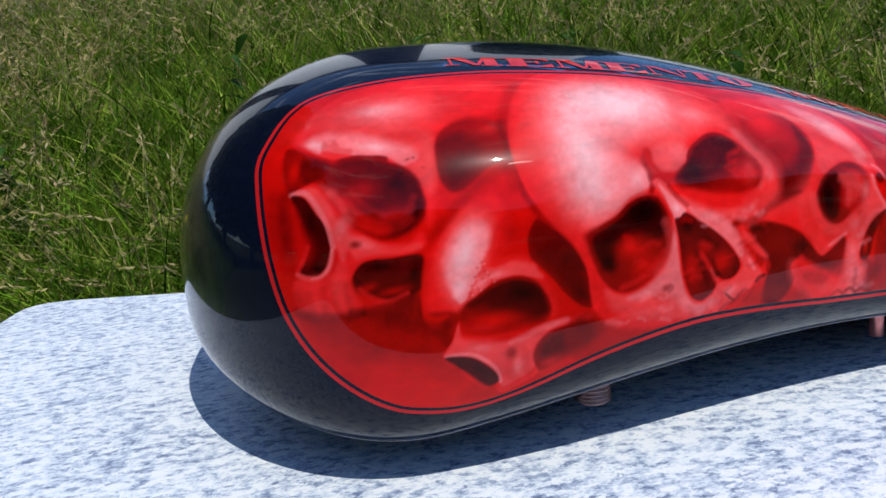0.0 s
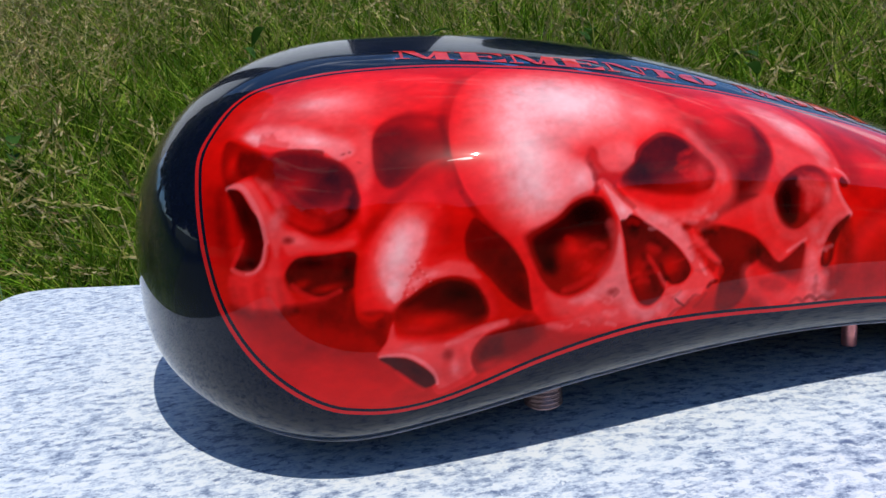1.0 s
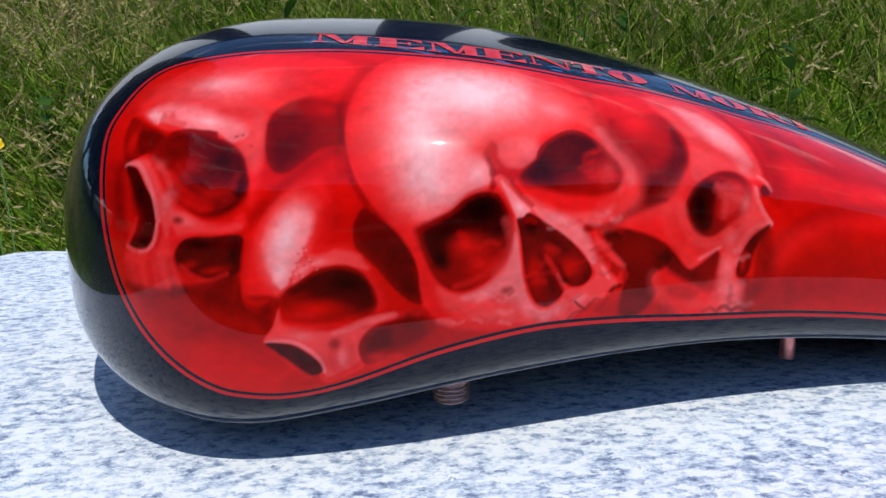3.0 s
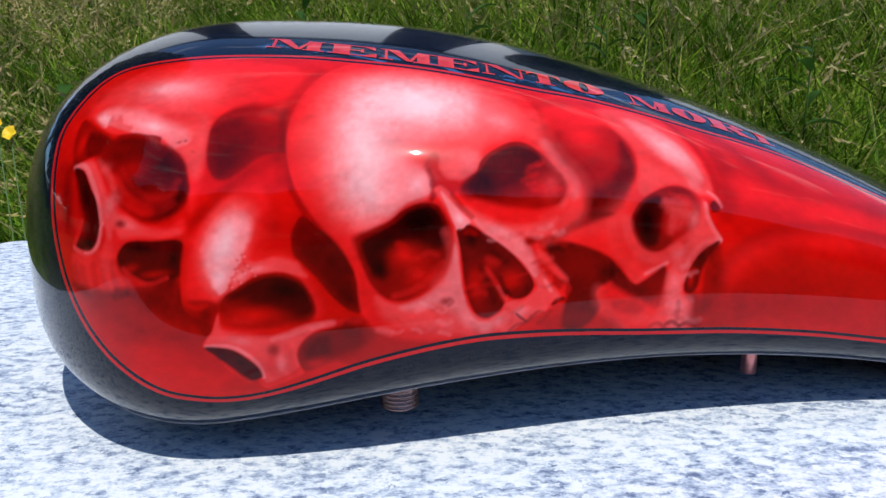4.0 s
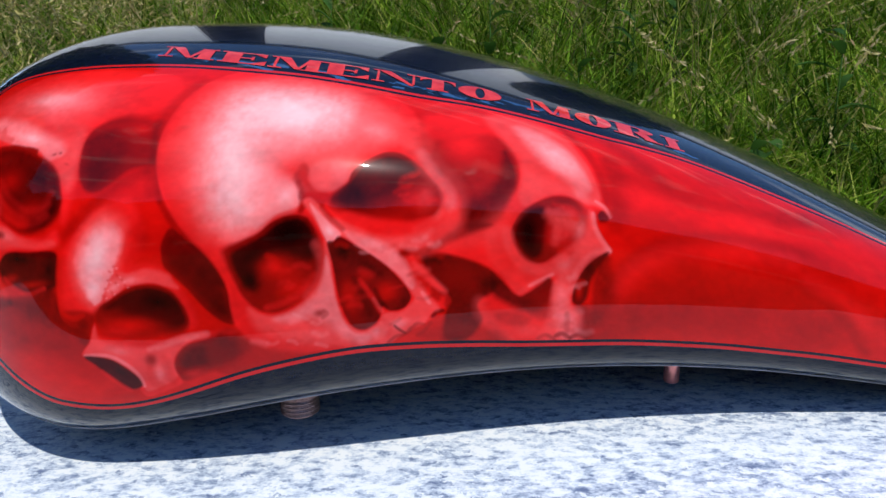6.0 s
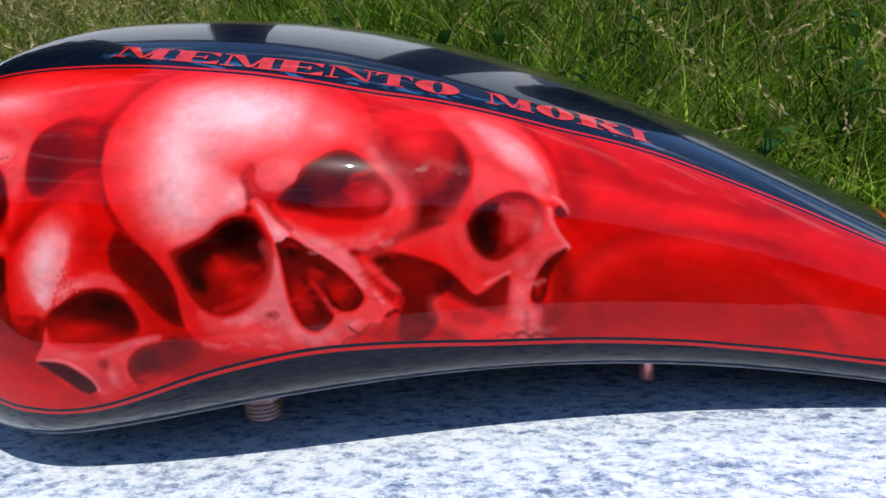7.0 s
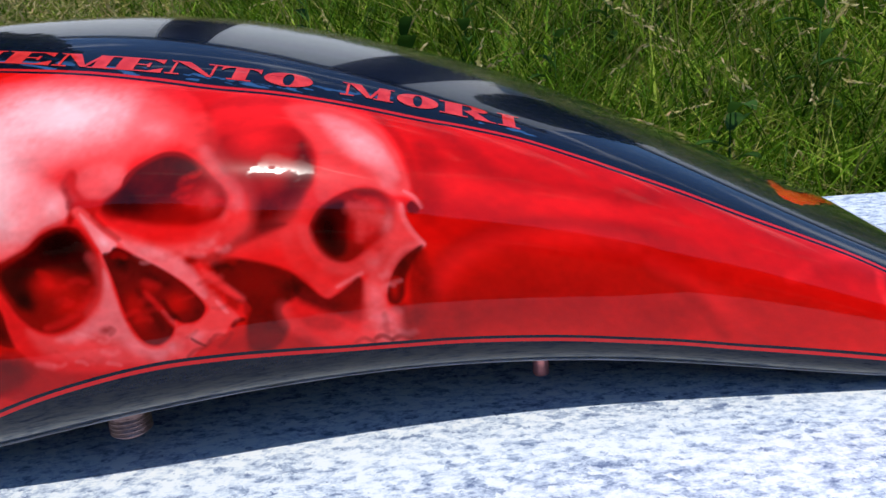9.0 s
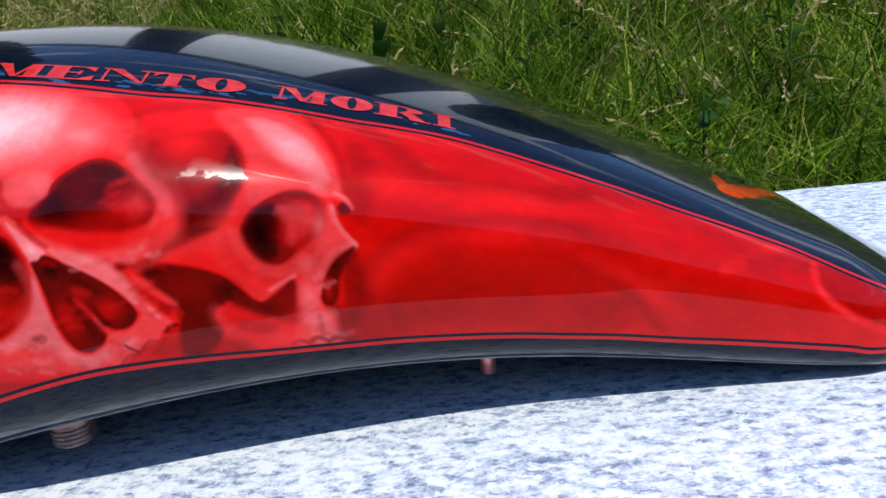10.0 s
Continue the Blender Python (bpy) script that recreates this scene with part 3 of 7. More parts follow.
# first skull: teeth and the hollow of the cheek
fill(BRIGHT, [(76, 13.3), (84.3, 12.8), (92.4, 14.7), (98.8, 18.9), (101.4, 13.9), (100.1, 6.8), (104.5, -0.5), (102.7, -4.8), (93.5, -3.1), (85.2, -2.2), (77.2, 0.6)], soft=2.6, amount=0.75)
stroke(PINK, [(79.4, 11.6), (79.3, 6.6), (80.1, 1.5)], width=1.36, soft=4.58, amount=0.12771)
stroke(PINK, [(85.5, 12.8), (85, 5.1), (85.4, -2.7)], width=1.33, soft=4.47, amount=0.191565)
stroke(PINK, [(92.6, 11.8), (92.4, 5.2), (92.9, -1.6)], width=1.29, soft=4.33, amount=0.148995)
stroke(PINK, [(97.5, 16.7), (97, 7.6), (97.2, -1.6)], width=1.26, soft=4.25, amount=0.21285)
stroke(PINK, [(100.5, 5.8), (100.5, 1.6), (101.3, -2.7)], width=1.26, soft=4.23, amount=0.12771)
stroke(DEEP, [(82.3, 6.5), (82.6, 2.5), (83.4, -2.1)], width=0.41, soft=3.24, amount=0.27)
stroke(DEEP, [(88.2, 7.7), (88.4, 2.3), (89, -3.6)], width=0.39, soft=3.16, amount=0.27)
stroke(DEEP, [(93.6, 5.8), (93.8, 1.6), (94.6, -3.2)], width=0.39, soft=3.09, amount=0.27)
stroke(DEEP, [(98.7, 8.4), (98.9, 3.6), (99.6, -1.8)], width=0.38, soft=3.03, amount=0.27)
stroke(DEEP, [(77, 7.2), (77.5, 4.8), (78.6, 1.8)], width=0.41, soft=3.32, amount=0.27)
fill(DARK, [(101.6, 11, 2), (104.7, 15.9, 1.7), (109.4, 17.8, 1.4), (118.7, 17.2, 1.4), (130.9, 16.5, 1.7), (132.3, 10.3, 2.4), (130.7, 2.2, 3), (125.5, -0.3, 3.7), (116.9, -1.2, 3), (109.3, 2, 3.7), (103.1, 5.5, 3.7)], soft=2.1, amount=0.92)
glow(BLACK, 113.6, 14.5, 8.2, 2.6, turn=-7, amount=0.75)
glow(BLACK, 127.9, 8.5, 3.3, 7.1, turn=-7, amount=0.7)
glow(RED, 107.7, 6.1, 4.5, 2.2, turn=13, amount=0.5)
glow(RED, 118.6, 3, 7.2, 1.9, turn=3, amount=0.55)
stroke(BRIGHT, [(104.2, 6.4), (108.3, 2.1), (115, -1.2), (123.9, 0.9)], width=0.61, soft=1.75, amount=0.45)
stroke(BRIGHT, [(101.8, -0.7), (109.3, -2.6), (116.8, -2.7)], width=1.23, soft=2.96, amount=0.315)
stroke(DARK, [(99.4, -3.5), (106.6, -4.1), (116.7, -3.4), (126.6, -1.4)], width=0.98, soft=2.94, amount=0.495)
stroke(DARK, [(76.4, -0.9), (84.9, -4.2), (96, -5.3), (104, -4.4)], width=1.05, soft=3.78, amount=0.45)
glow(PINK, 94.8, 7.2, 2.7, 8.4, turn=-0, amount=0.3)
glow(BRIGHT, 86.2, 5.3, 7.2, 5.5, turn=-4, amount=0.3)
# hollow behind the first and the third skull
fill(DEEP, [(142.3, 53.6, 2.1), (143.2, 62.9, 1.7), (146.5, 69.3, 2.4), (153.5, 73.5, 3.8), (162.6, 74.2, 6.5), (172.1, 69.6, 5.2), (174.6, 60.2, 3.1), (174.2, 49.4, 3.8), (164.4, 47.6, 3.1), (156.1, 41.8, 2.4), (149.8, 39.4, 2.1), (145.2, 41.4, 2.1), (142.9, 47, 1.7)], soft=2.8, amount=0.9)
fill(DARK, [(143.2, 53.5), (144.6, 62.7), (148.4, 66.6), (155.4, 67.1), (161.2, 60.5), (162.2, 53.5), (156.2, 45.5), (149.8, 41.2), (145.8, 43.2)], soft=7.2, amount=0.6)
glow(DARK, 149.4, 48.8, 4.8, 6.1, turn=-28, amount=0.4)
glow(DEEP, 162.3, 57.5, 6.9, 5.9, turn=17, amount=0.4)
glow(RED, 167.2, 67.1, 7.4, 4.1, turn=-20, amount=0.5)
stroke(DARK, [(173.5, 69.5), (174.5, 58.7), (174.7, 46.8), (176.7, 34.5)], width=0.97, soft=3.50, amount=0.45)
# second skull: cranium
fill(RED, [(129.6, -9.8, 1.7), (130.3, 3.4, 2.3), (133.1, 14.9, 3), (137.9, 23.4, 3.6), (144.8, 30.5, 3.6), (153.6, 38.6, 3), (164.3, 45.6, 3), (174.1, 47.9, 4.3), (175.8, 34.7, 4.3), (181.6, 21.9, 2.3), (176.6, 15.6, 1.7), (175.7, 8, 1.7), (181.3, -0.1, 1.7), (185.8, -8.9, 1.7), (190.1, -19.4, 1.7), (199.5, -24.4, 2.3), (186.2, -27.6, 3), (167, -28.8, 3.6), (148.2, -26.1, 3.6), (139.2, -19.7, 3), (132.5, -15.1, 2.3)], soft=2.1, amount=0.97)
fill(BRIGHT, [(132.1, -8.9), (133.3, 5.4), (136.5, 16.7), (143.1, 25), (152.2, 33), (163.9, 36.1), (170.1, 23.8), (169.6, 14.6), (164.6, 8.3), (173.8, 7.1), (182.6, -3.6), (188.9, -19.2), (181.7, -20.7), (180, -8.1), (171.1, -0.2), (159.4, -0.6), (149.6, -7.7), (142, -14)], soft=5.1, amount=0.75)
stroke(DEEP, [(136.5, 22.3), (145.2, 30.7), (157.2, 40.3), (171.3, 46.7)], width=0.69, soft=3.85, amount=0.45)
fill(PINK, [(138.9, 11.7), (144.8, 23.6), (153.2, 29.4), (162.2, 26), (161.8, 15.6), (157.6, 6.8), (152.1, -4.4), (146.6, -9), (142.6, -6.7), (139, 1)], soft=8.1, amount=0.774)
fill(PALE, [(141.7, 11.3, 7.5), (147, 21.1, 7.5), (154.6, 25.3, 6.9), (160.8, 20.9, 4.9), (159.6, 13.6, 3), (156.2, 7, 1.7), (152.5, 0.4, 1.3), (149.7, -5, 1.3), (146.2, -8.4, 1.3), (143.9, -5.2, 2.3), (141.9, 1.8, 4.9)], soft=3.3, amount=0.731, ragged=0.7, seed=11)
glow(WHITE, 149.2, 12.7, 5.6, 12.1, turn=-20, amount=0.6)
glow(WHITE, 146.5, -1.2, 3.1, 5.2, turn=-16, amount=0.45)
fill(RED, [(162.1, 20.2), (167.9, 25.9), (176.1, 27.7), (175.1, 14), (171.5, 7.4), (165.1, 9.6), (161.2, 6.3), (159.7, 11.3)], soft=5.0, amount=0.55)
glow(DEEP, 169.7, 16.9, 4.6, 6.9, turn=-7, amount=0.35)
# second skull: ragged brow, socket
fill(PINK, [(151, -6.7, 1.3), (153.6, 0.2, 1.7), (157.4, 5, 2), (163.2, 4.7, 2.3), (171.4, 5.5, 3), (178.2, 2.7, 3), (182.6, -3.6, 2.3), (177.9, -2.5, 2), (171.1, -0.2, 1.3), (161.7, -0.9, 1.3), (156.9, -3.1, 1.3), (152.4, -6.9, 1.3)], soft=1.8, amount=0.6192, ragged=0.8, seed=12)
glow(PALE, 155.1, -1.4, 3.6, 2.2, turn=35, amount=0.5, ragged=0.8)
glow(PALE, 162.3, 1.4, 6.0, 1.9, turn=3, amount=0.4, ragged=0.7)
glow(RED, 156.3, 8, 0.9, 0.7, turn=-0, amount=0.55)
glow(PALE, 157.4, 7.1, 0.7, 0.5, turn=-2, amount=0.5)
glow(RED, 154.3, 5.9, 1.0, 0.7, turn=-34, amount=0.55)
glow(PALE, 155.4, 5, 0.7, 0.5, turn=40, amount=0.5)
glow(RED, 157.4, 4, 1.0, 0.7, turn=-42, amount=0.55)
glow(PALE, 158.5, 3.1, 0.7, 0.5, turn=-32, amount=0.5)
glow(RED, 153.1, 2.2, 0.9, 0.7, turn=-7, amount=0.55)
glow(PALE, 154.2, 1.3, 0.7, 0.5, turn=-33, amount=0.5)
glow(RED, 156.2, 0.8, 0.9, 0.7, turn=-15, amount=0.55)
glow(PALE, 157.3, -0.1, 0.7, 0.5, turn=-13, amount=0.5)
glow(RED, 159.1, 1.9, 0.9, 0.7, turn=-9, amount=0.55)
glow(PALE, 160.2, 1, 0.7, 0.5, turn=19, amount=0.5)
glow(RED, 151.4, -1.4, 0.9, 0.7, turn=38, amount=0.55)
glow(PALE, 152.5, -2.3, 0.7, 0.5, turn=-3, amount=0.5)
glow(RED, 154.1, -3.2, 1.0, 0.7, turn=-48, amount=0.55)
glow(PALE, 155.2, -4.1, 0.7, 0.5, turn=29, amount=0.5)
glow(RED, 160.3, -0.7, 1.0, 0.7, turn=-50, amount=0.55)
glow(PALE, 161.4, -1.6, 0.7, 0.5, turn=-13, amount=0.5)
glow(RED, 150.2, -4.6, 1.0, 0.7, turn=-27, amount=0.55)
glow(PALE, 151.4, -5.5, 0.7, 0.5, turn=18, amount=0.5)
fill(DEEP, [(144.3, -14.5, 5.1), (147.6, -9.1, 2), (152.5, -6.4, 1.4), (157.3, -3.7, 1.4), (162.8, -1.5, 1.4), (171, -1.1, 1.4), (178.8, -4.1, 1.7), (183.6, -11.1, 1.7), (185.6, -18.7, 1.7), (182, -23.8, 3.7), (172, -24.4, 7.1), (160.2, -24.2, 7.1), (149.9, -21.8, 6.4)], soft=2.1, amount=0.95)
fill(DARK, [(149.4, -10.3, 5.1), (156.7, -5.5, 2.4), (163.4, -3, 2), (170.9, -2.6, 2), (178.7, -6, 2.4), (183, -12.9, 2), (183.7, -19.5, 3), (176.9, -21.3, 5.7), (167.7, -17.8, 7.7), (158.4, -15, 7.7)], soft=4.0, amount=0.88)
glow(BLACK, 173.4, -8.7, 10.0, 4.8, turn=-16, amount=0.8)
glow(RED, 159.1, -18.6, 13.2, 4.2, turn=-4, amount=0.85)
glow(BRIGHT, 154.5, -20.9, 6.6, 2.0, turn=-8, amount=0.4)
glow(DEEP, 153.9, -12, 5.1, 3.0, turn=13, amount=0.5)
fill(DEEP, [(130, -11.1), (137.7, -9.7), (144.5, -12.6), (142.5, -20.2), (138.7, -26), (134.6, -18.1)], soft=2.7, amount=0.75)
glow(DARK, 139.4, -16.8, 2.9, 3.9, turn=-29, amount=0.5)
stroke(RED, [(131, -10.7), (135, -13.2), (139.8, -12.4)], width=0.72, soft=1.73, amount=0.63)
# second skull: bridge, cheek, jaw
fill(BRIGHT, [(144.7, -16.1, 1.4), (145.6, -22.2, 3.2), (157.7, -25.4, 3.9), (171.9, -26.9, 3.2), (181.5, -24.7, 2.5), (192.3, -24.2, 2.5), (204.3, -23.9, 2.5), (203, -27.8, 2.1), (190.9, -28.1, 2.1), (182.6, -31, 1.8), (178.1, -35.6, 1.8), (176.8, -41.4, 1.8), (178.5, -48, 1.8), (170.4, -52.1, 1.8), (161.7, -54.6, 1.8), (159, -47.9, 1.4), (160.8, -43.9, 1.4), (154.6, -36.3, 1.4), (148.2, -32.2, 1.4), (136.8, -30.6, 1.4), (141.2, -24.1, 1.4)], soft=1.6, amount=0.95)
fill(PINK, [(144.3, -17.5, 1.4), (145.9, -24.2, 3.2), (157.6, -27.4, 3.9), (169.3, -29.6, 3.2), (179, -26.9, 2.5), (188.6, -25.7, 2.5), (181.2, -30.3, 2.1), (176.6, -36.4, 2.1), (176.7, -44.7, 2.1), (168.2, -49.5, 2.1), (161.9, -51.1, 1.8), (160.3, -43.8, 1.4), (154.1, -36, 1.4), (147.7, -31.9, 1.4), (137.8, -30.4, 1.4), (141.7, -24.1, 1.4)], soft=1.9, amount=0.645)
stroke(PALE, [(137.8, -30.7), (147.7, -31.7), (154.6, -35.8), (159.9, -42.1), (161.4, -48.3)], width=0.76, soft=1.22, amount=0.4644)
glow(PALE, 169.8, -41.9, 3.4, 5.1, turn=-9, amount=0.4)
glow(PALE, 152.7, -29.8, 6.3, 2.0, turn=-17, amount=0.3)
stroke(PALE, [(166.9, -30.3), (174.7, -28.3), (182.4, -26.3), (192.2, -25.2)], width=0.62, soft=2.38, amount=0.2709)
glow(RED, 164.7, -27.2, 9.5, 2.0, turn=-2, amount=0.5)
glow(DEEP, 166.8, -35.3, 3.1, 3.7, turn=-8, amount=0.85, power=1.3)
stroke(RED, [(165.4, -39.6), (165.9, -46.1), (169.4, -49.7)], width=1.34, soft=3.21, amount=0.405)
stroke(RED, [(172.4, -34.7), (173, -41.6), (174.6, -47.6)], width=1.31, soft=3.14, amount=0.36)
fill(DARK, [(137.5, -31.2, 1.1), (147.6, -32.9, 1.1), (154, -37.1, 1.1), (159.4, -43.1, 1.1), (160.7, -47.9, 1.5), (156.9, -49.6, 1.8), (153.6, -48.5, 1.8), (147.4, -41.7, 1.8), (142.1, -36.1, 1.5)], soft=1.3, amount=0.95)
glow(BLACK, 151.9, -39.2, 6.2, 2.3, turn=-39, amount=0.6)
stroke(BRIGHT, [(144.3, -39.1), (150.2, -45.6), (155, -49.9)], width=0.53, soft=1.59, amount=0.45)
fill(DEEP, [(176.5, -38.6, 1.8), (179.2, -32.6, 1.8), (184.9, -28.7, 2.2), (194.6, -27.1, 2.5), (205.4, -27.1, 3.3), (210.2, -32.5, 5.4), (202.7, -39.4, 5.4), (190.4, -43.6, 4), (180.5, -47.1, 2.5), (177.7, -44.3, 1.8)], soft=2.3, amount=0.9)
fill(DARK, [(179, -37.3), (183.6, -31.1), (193.3, -29.4), (204.2, -29.5), (202.8, -36.7), (191.7, -39.9), (181.9, -41.6)], soft=4.9, amount=0.7)
glow(BRIGHT, 184.3, -43.7, 4.8, 2.6, turn=8, amount=0.5)
# hollow between the second and the third skull
fill(DEEP, [(176.8, 11.4, 1.7), (177.6, 16.4, 2), (181.6, 21.9, 2), (187.3, 17.1, 1.7), (194.5, 10.6, 1.7), (200.6, 0.3, 1.7), (204, -11.3, 1.7), (204.6, -21.4, 2), (199.6, -20.2, 1.7), (193, -13.8, 1.7), (186.7, -5.1, 1.7), (181.4, 1.3, 1.7), (177.5, 6.1, 1.7)], soft=1.8, amount=0.97)
fill(DARK, [(178.7, 12.3), (181.8, 18.7), (188.1, 14.2), (194.8, 7.7), (200.1, -1.6), (203, -12.4), (202.8, -19.1), (196.2, -14.7), (189.5, -6), (182.8, 2.1)], soft=5.8, amount=0.62)
glow(DEEP, 182, 13.1, 3.6, 5.3, turn=13, amount=0.5)
glow(BLACK, 199.1, -14.4, 3.7, 5.1, turn=13, amount=0.45)
glow(BLACK, 193.4, 2.2, 3.2, 5.5, turn=30, amount=0.3)
# fourth skull: cranium
fill(BRIGHT, [(285.2, 75.3, 4.7), (302.5, 83.1, 3.2), (321.8, 80.5, 3.2), (340.9, 74.3, 3.2), (350.3, 63, 2.2), (358.4, 48.6, 1.8), (362.2, 37.7, 1.8), (363.8, 28, 1.5), (366.8, 22.6, 1.1), (365.6, 20.4, 1.1), (361.9, 23.5, 1.5), (359.1, 22.1, 1.8), (358.5, 14.4, 2.5), (366.4, 6.2, 1.5), (359, 2.6, 2.2), (353, -5.8, 2.2), (349.7, -14.1, 1.8), (350.7, -20.9, 2.2), (355.8, -28.9, 4), (357.1, -40, 2.2), (335.1, -42.7, 3.2), (321.5, -42.8, 3.2), (310.1, -30.6, 3.2), (307.2, -20.9, 2.5), (314.7, -14.3, 4), (321.2, -14.3, 4), (313.1, -5.2, 2.5), (305.4, -1.3, 3.2), (291.5, 1.6, 4.7), (284.1, 1.9, 4.7), (298.8, 11.3, 7.5), (304, 31, 11.1), (291.8, 38.9, 5.4), (287.2, 50.5, 4.7), (285.2, 62.5, 4.7)], soft=2.9, amount=0.95)
# hollow of its temple
fill(DEEP, [(288, 44.5, 3.3), (291.7, 36.2, 3.3), (297.8, 31.5, 3.3), (301.3, 23.5, 3.3), (300.1, 15, 4.7), (306.4, 11.3, 6.1), (316.4, 15.3, 5.4), (321.6, 23.9, 3.3), (325.6, 31.8, 2.2), (325.8, 41.7, 2.5), (322, 51.5, 3.3), (313.7, 58.6, 6.1), (300.2, 54.3, 11.2), (289.9, 53.8, 7.6)], soft=3.6, amount=0.75)
fill(DARK, [(320.1, 48.5, 3.9), (324.1, 40.1, 2.5), (324.5, 31.7, 2.5), (320.6, 23.8, 3.2), (315.4, 16.8, 4.6), (306.3, 13.2, 5.3), (302.3, 18.1, 5.3), (303.9, 24.8, 7.5), (312.8, 28.6, 7.5), (317.1, 36.7, 6.1)], soft=4.9, amount=0.7)
glow(DARK, 291.7, 36.2, 3.5, 3.6, turn=-42, amount=0.5)
glow(DARK, 305.1, 19.6, 5.5, 5.4, turn=0, amount=0.4)
glow(BRIGHT, 302.5, 51.1, 10.2, 10.5, turn=-22, amount=0.85)
glow(RED, 313.4, 39.4, 6.1, 7.9, turn=25, amount=0.4)
glow(RED, 288.3, 73.3, 10.6, 4.5, turn=-1, amount=0.5)
stroke(DEEP, [(285, 70.2), (293.6, 74), (309.9, 74)], width=1.03, soft=5.76, amount=0.315)
# fourth skull: brow and cranium highlights
fill(PINK, [(312.2, 70, 5.9), (331.8, 71.4, 5.1), (347.3, 62.1, 3.5), (356.1, 48.1, 2.8), (360.9, 36, 2.4), (362.2, 27.7, 2), (356, 25.3, 2.4), (345.5, 28.7, 2.8), (336, 26.3, 2.8), (328.8, 22.2, 2.8), (325.8, 26.6, 2.8), (327.6, 37.5, 3.5), (324.4, 49, 5.9)], soft=3.9, amount=0.688)
fill(PALE, [(325.3, 64.8, 7.1), (336.1, 62.8, 6.3), (348.6, 53.1, 4.6), (355.5, 41.2, 3.8), (358.3, 32.6, 3.8), (353.7, 30.9, 4.6), (346.2, 36.6, 6.3), (337.8, 43.4, 6.3), (330.7, 53.5, 6.3)], soft=5.7, amount=0.645)
glow(WHITE, 342.3, 48.9, 11.4, 4.8, turn=-42, amount=0.35)
glow(PALE, 353.6, 29.7, 4.0, 2.7, turn=-24, amount=0.5)
glow(PINK, 332.4, 32.3, 5.9, 6.9, turn=5, amount=0.5)
stroke(RED, [(331, 40.7), (340.9, 37.4), (351.3, 33.9), (356.4, 30.7)], width=1.10, soft=4.64, amount=0.315)
stroke(DEEP, [(347.5, 69), (357.3, 54.5), (363, 39.4), (364.9, 27.6)], width=0.93, soft=2.96, amount=0.36)
# fourth skull: socket
fill(DEEP, [(322.2, 9, 1.8), (323.1, 14, 1.5), (327.2, 20.1, 1.5), (334.7, 25.1, 1.5), (342.7, 27.9, 1.5), (350.2, 27.2, 2.2), (354.8, 23.6, 4.7), (355.7, 16.6, 7.6), (352.1, 10.1, 6.9), (344.9, 3.7, 4), (337.7, -1.5, 1.8), (331.4, -2.4, 1.8), (326.1, 1, 1.8)], soft=2.3, amount=0.92)
fill(DARK, [(323.7, 10.3), (325.2, 16.1), (329.8, 20.8), (336.7, 22.2), (337.2, 12.3), (335.4, 2), (330.8, -0.4), (326, 4.1)], soft=3.6, amount=0.92)
glow(BLACK, 329.9, 10.6, 4.4, 10.2, turn=-1, amount=0.95, power=1.4)
glow(BRIGHT, 344.6, 10.4, 6.9, 6.1, turn=6, amount=0.6)
glow(PINK, 347.7, 16.9, 5.9, 6.0, turn=6, amount=0.6)
stroke(PINK, [(338.7, 20.9), (342.4, 15.2), (341.5, 7.5)], width=0.77, soft=3.10, amount=0.2709)
stroke(RED, [(341.5, 24.7), (347.8, 22.8), (351.5, 18.6)], width=0.78, soft=2.50, amount=0.45)
glow(PALE, 353.1, 13.7, 3.1, 5.8, turn=-13, amount=0.3)
glow(DARK, 343.9, 25.4, 5.9, 1.6, turn=1, amount=0.5)
# fourth skull: nose and cheek
stroke(PINK, [(358.8, 26.7), (363.1, 25.2), (366.7, 21.6)], width=1.34, soft=1.28, amount=0.6579)
stroke(PALE, [(359.9, 27.4), (364.1, 24.9), (366.4, 21)], width=0.53, soft=0.96, amount=0.387)
fill(DARK, [(360.7, 21.3, 1.5), (363, 23.6, 1.1), (365.6, 20.9, 1.1), (365, 18.8, 1.9), (361.7, 18.3, 1.9)], soft=1.3, amount=0.85)
stroke(PALE, [(358.5, 21.5), (359.3, 16), (362.4, 10.3), (366.1, 6.1)], width=0.79, soft=1.58, amount=0.4644)
fill(PINK, [(357.2, 22.9), (359.8, 14.5), (365.3, 6.5), (358.4, 3), (351.3, -5.1), (348.5, -12.9), (348.5, -21.1), (343.7, -13.3), (345.8, -2.5), (353.3, 7.4), (355.8, 14)], soft=3.0, amount=0.645)
stroke(PALE, [(365.3, 6), (357.9, 2.4), (351.9, -5.6), (349.2, -14.2)], width=0.54, soft=2.90, amount=0.1935)
glow(PALE, 345.2, -2.5, 3.1, 4.3, turn=-40, amount=0.3)
fill(DARK, [(365.9, 5.6, 1.5), (359.6, 1.6, 1.5), (354, -4.9, 1.5), (350.7, -12.7, 1.5), (350, -19.3, 1.5), (353.4, -20.6, 1.9), (356.5, -17, 2.3), (358.1, -9.2, 2.7), (362, -1.3, 2.7)], soft=1.3, amount=0.85)
glow(BLACK, 356.7, -4, 2.4, 7.1, turn=-23, amount=0.5)
glow(RED, 353, -13.8, 1.9, 4.9, turn=-4, amount=0.5)
stroke(PINK, [(320.6, 12), (322.4, 3.4), (328.4, -3.6), (337.4, -5.2), (346.1, 1.2), (353.3, 7.6)], width=1.83, soft=3.14, amount=0.4644)
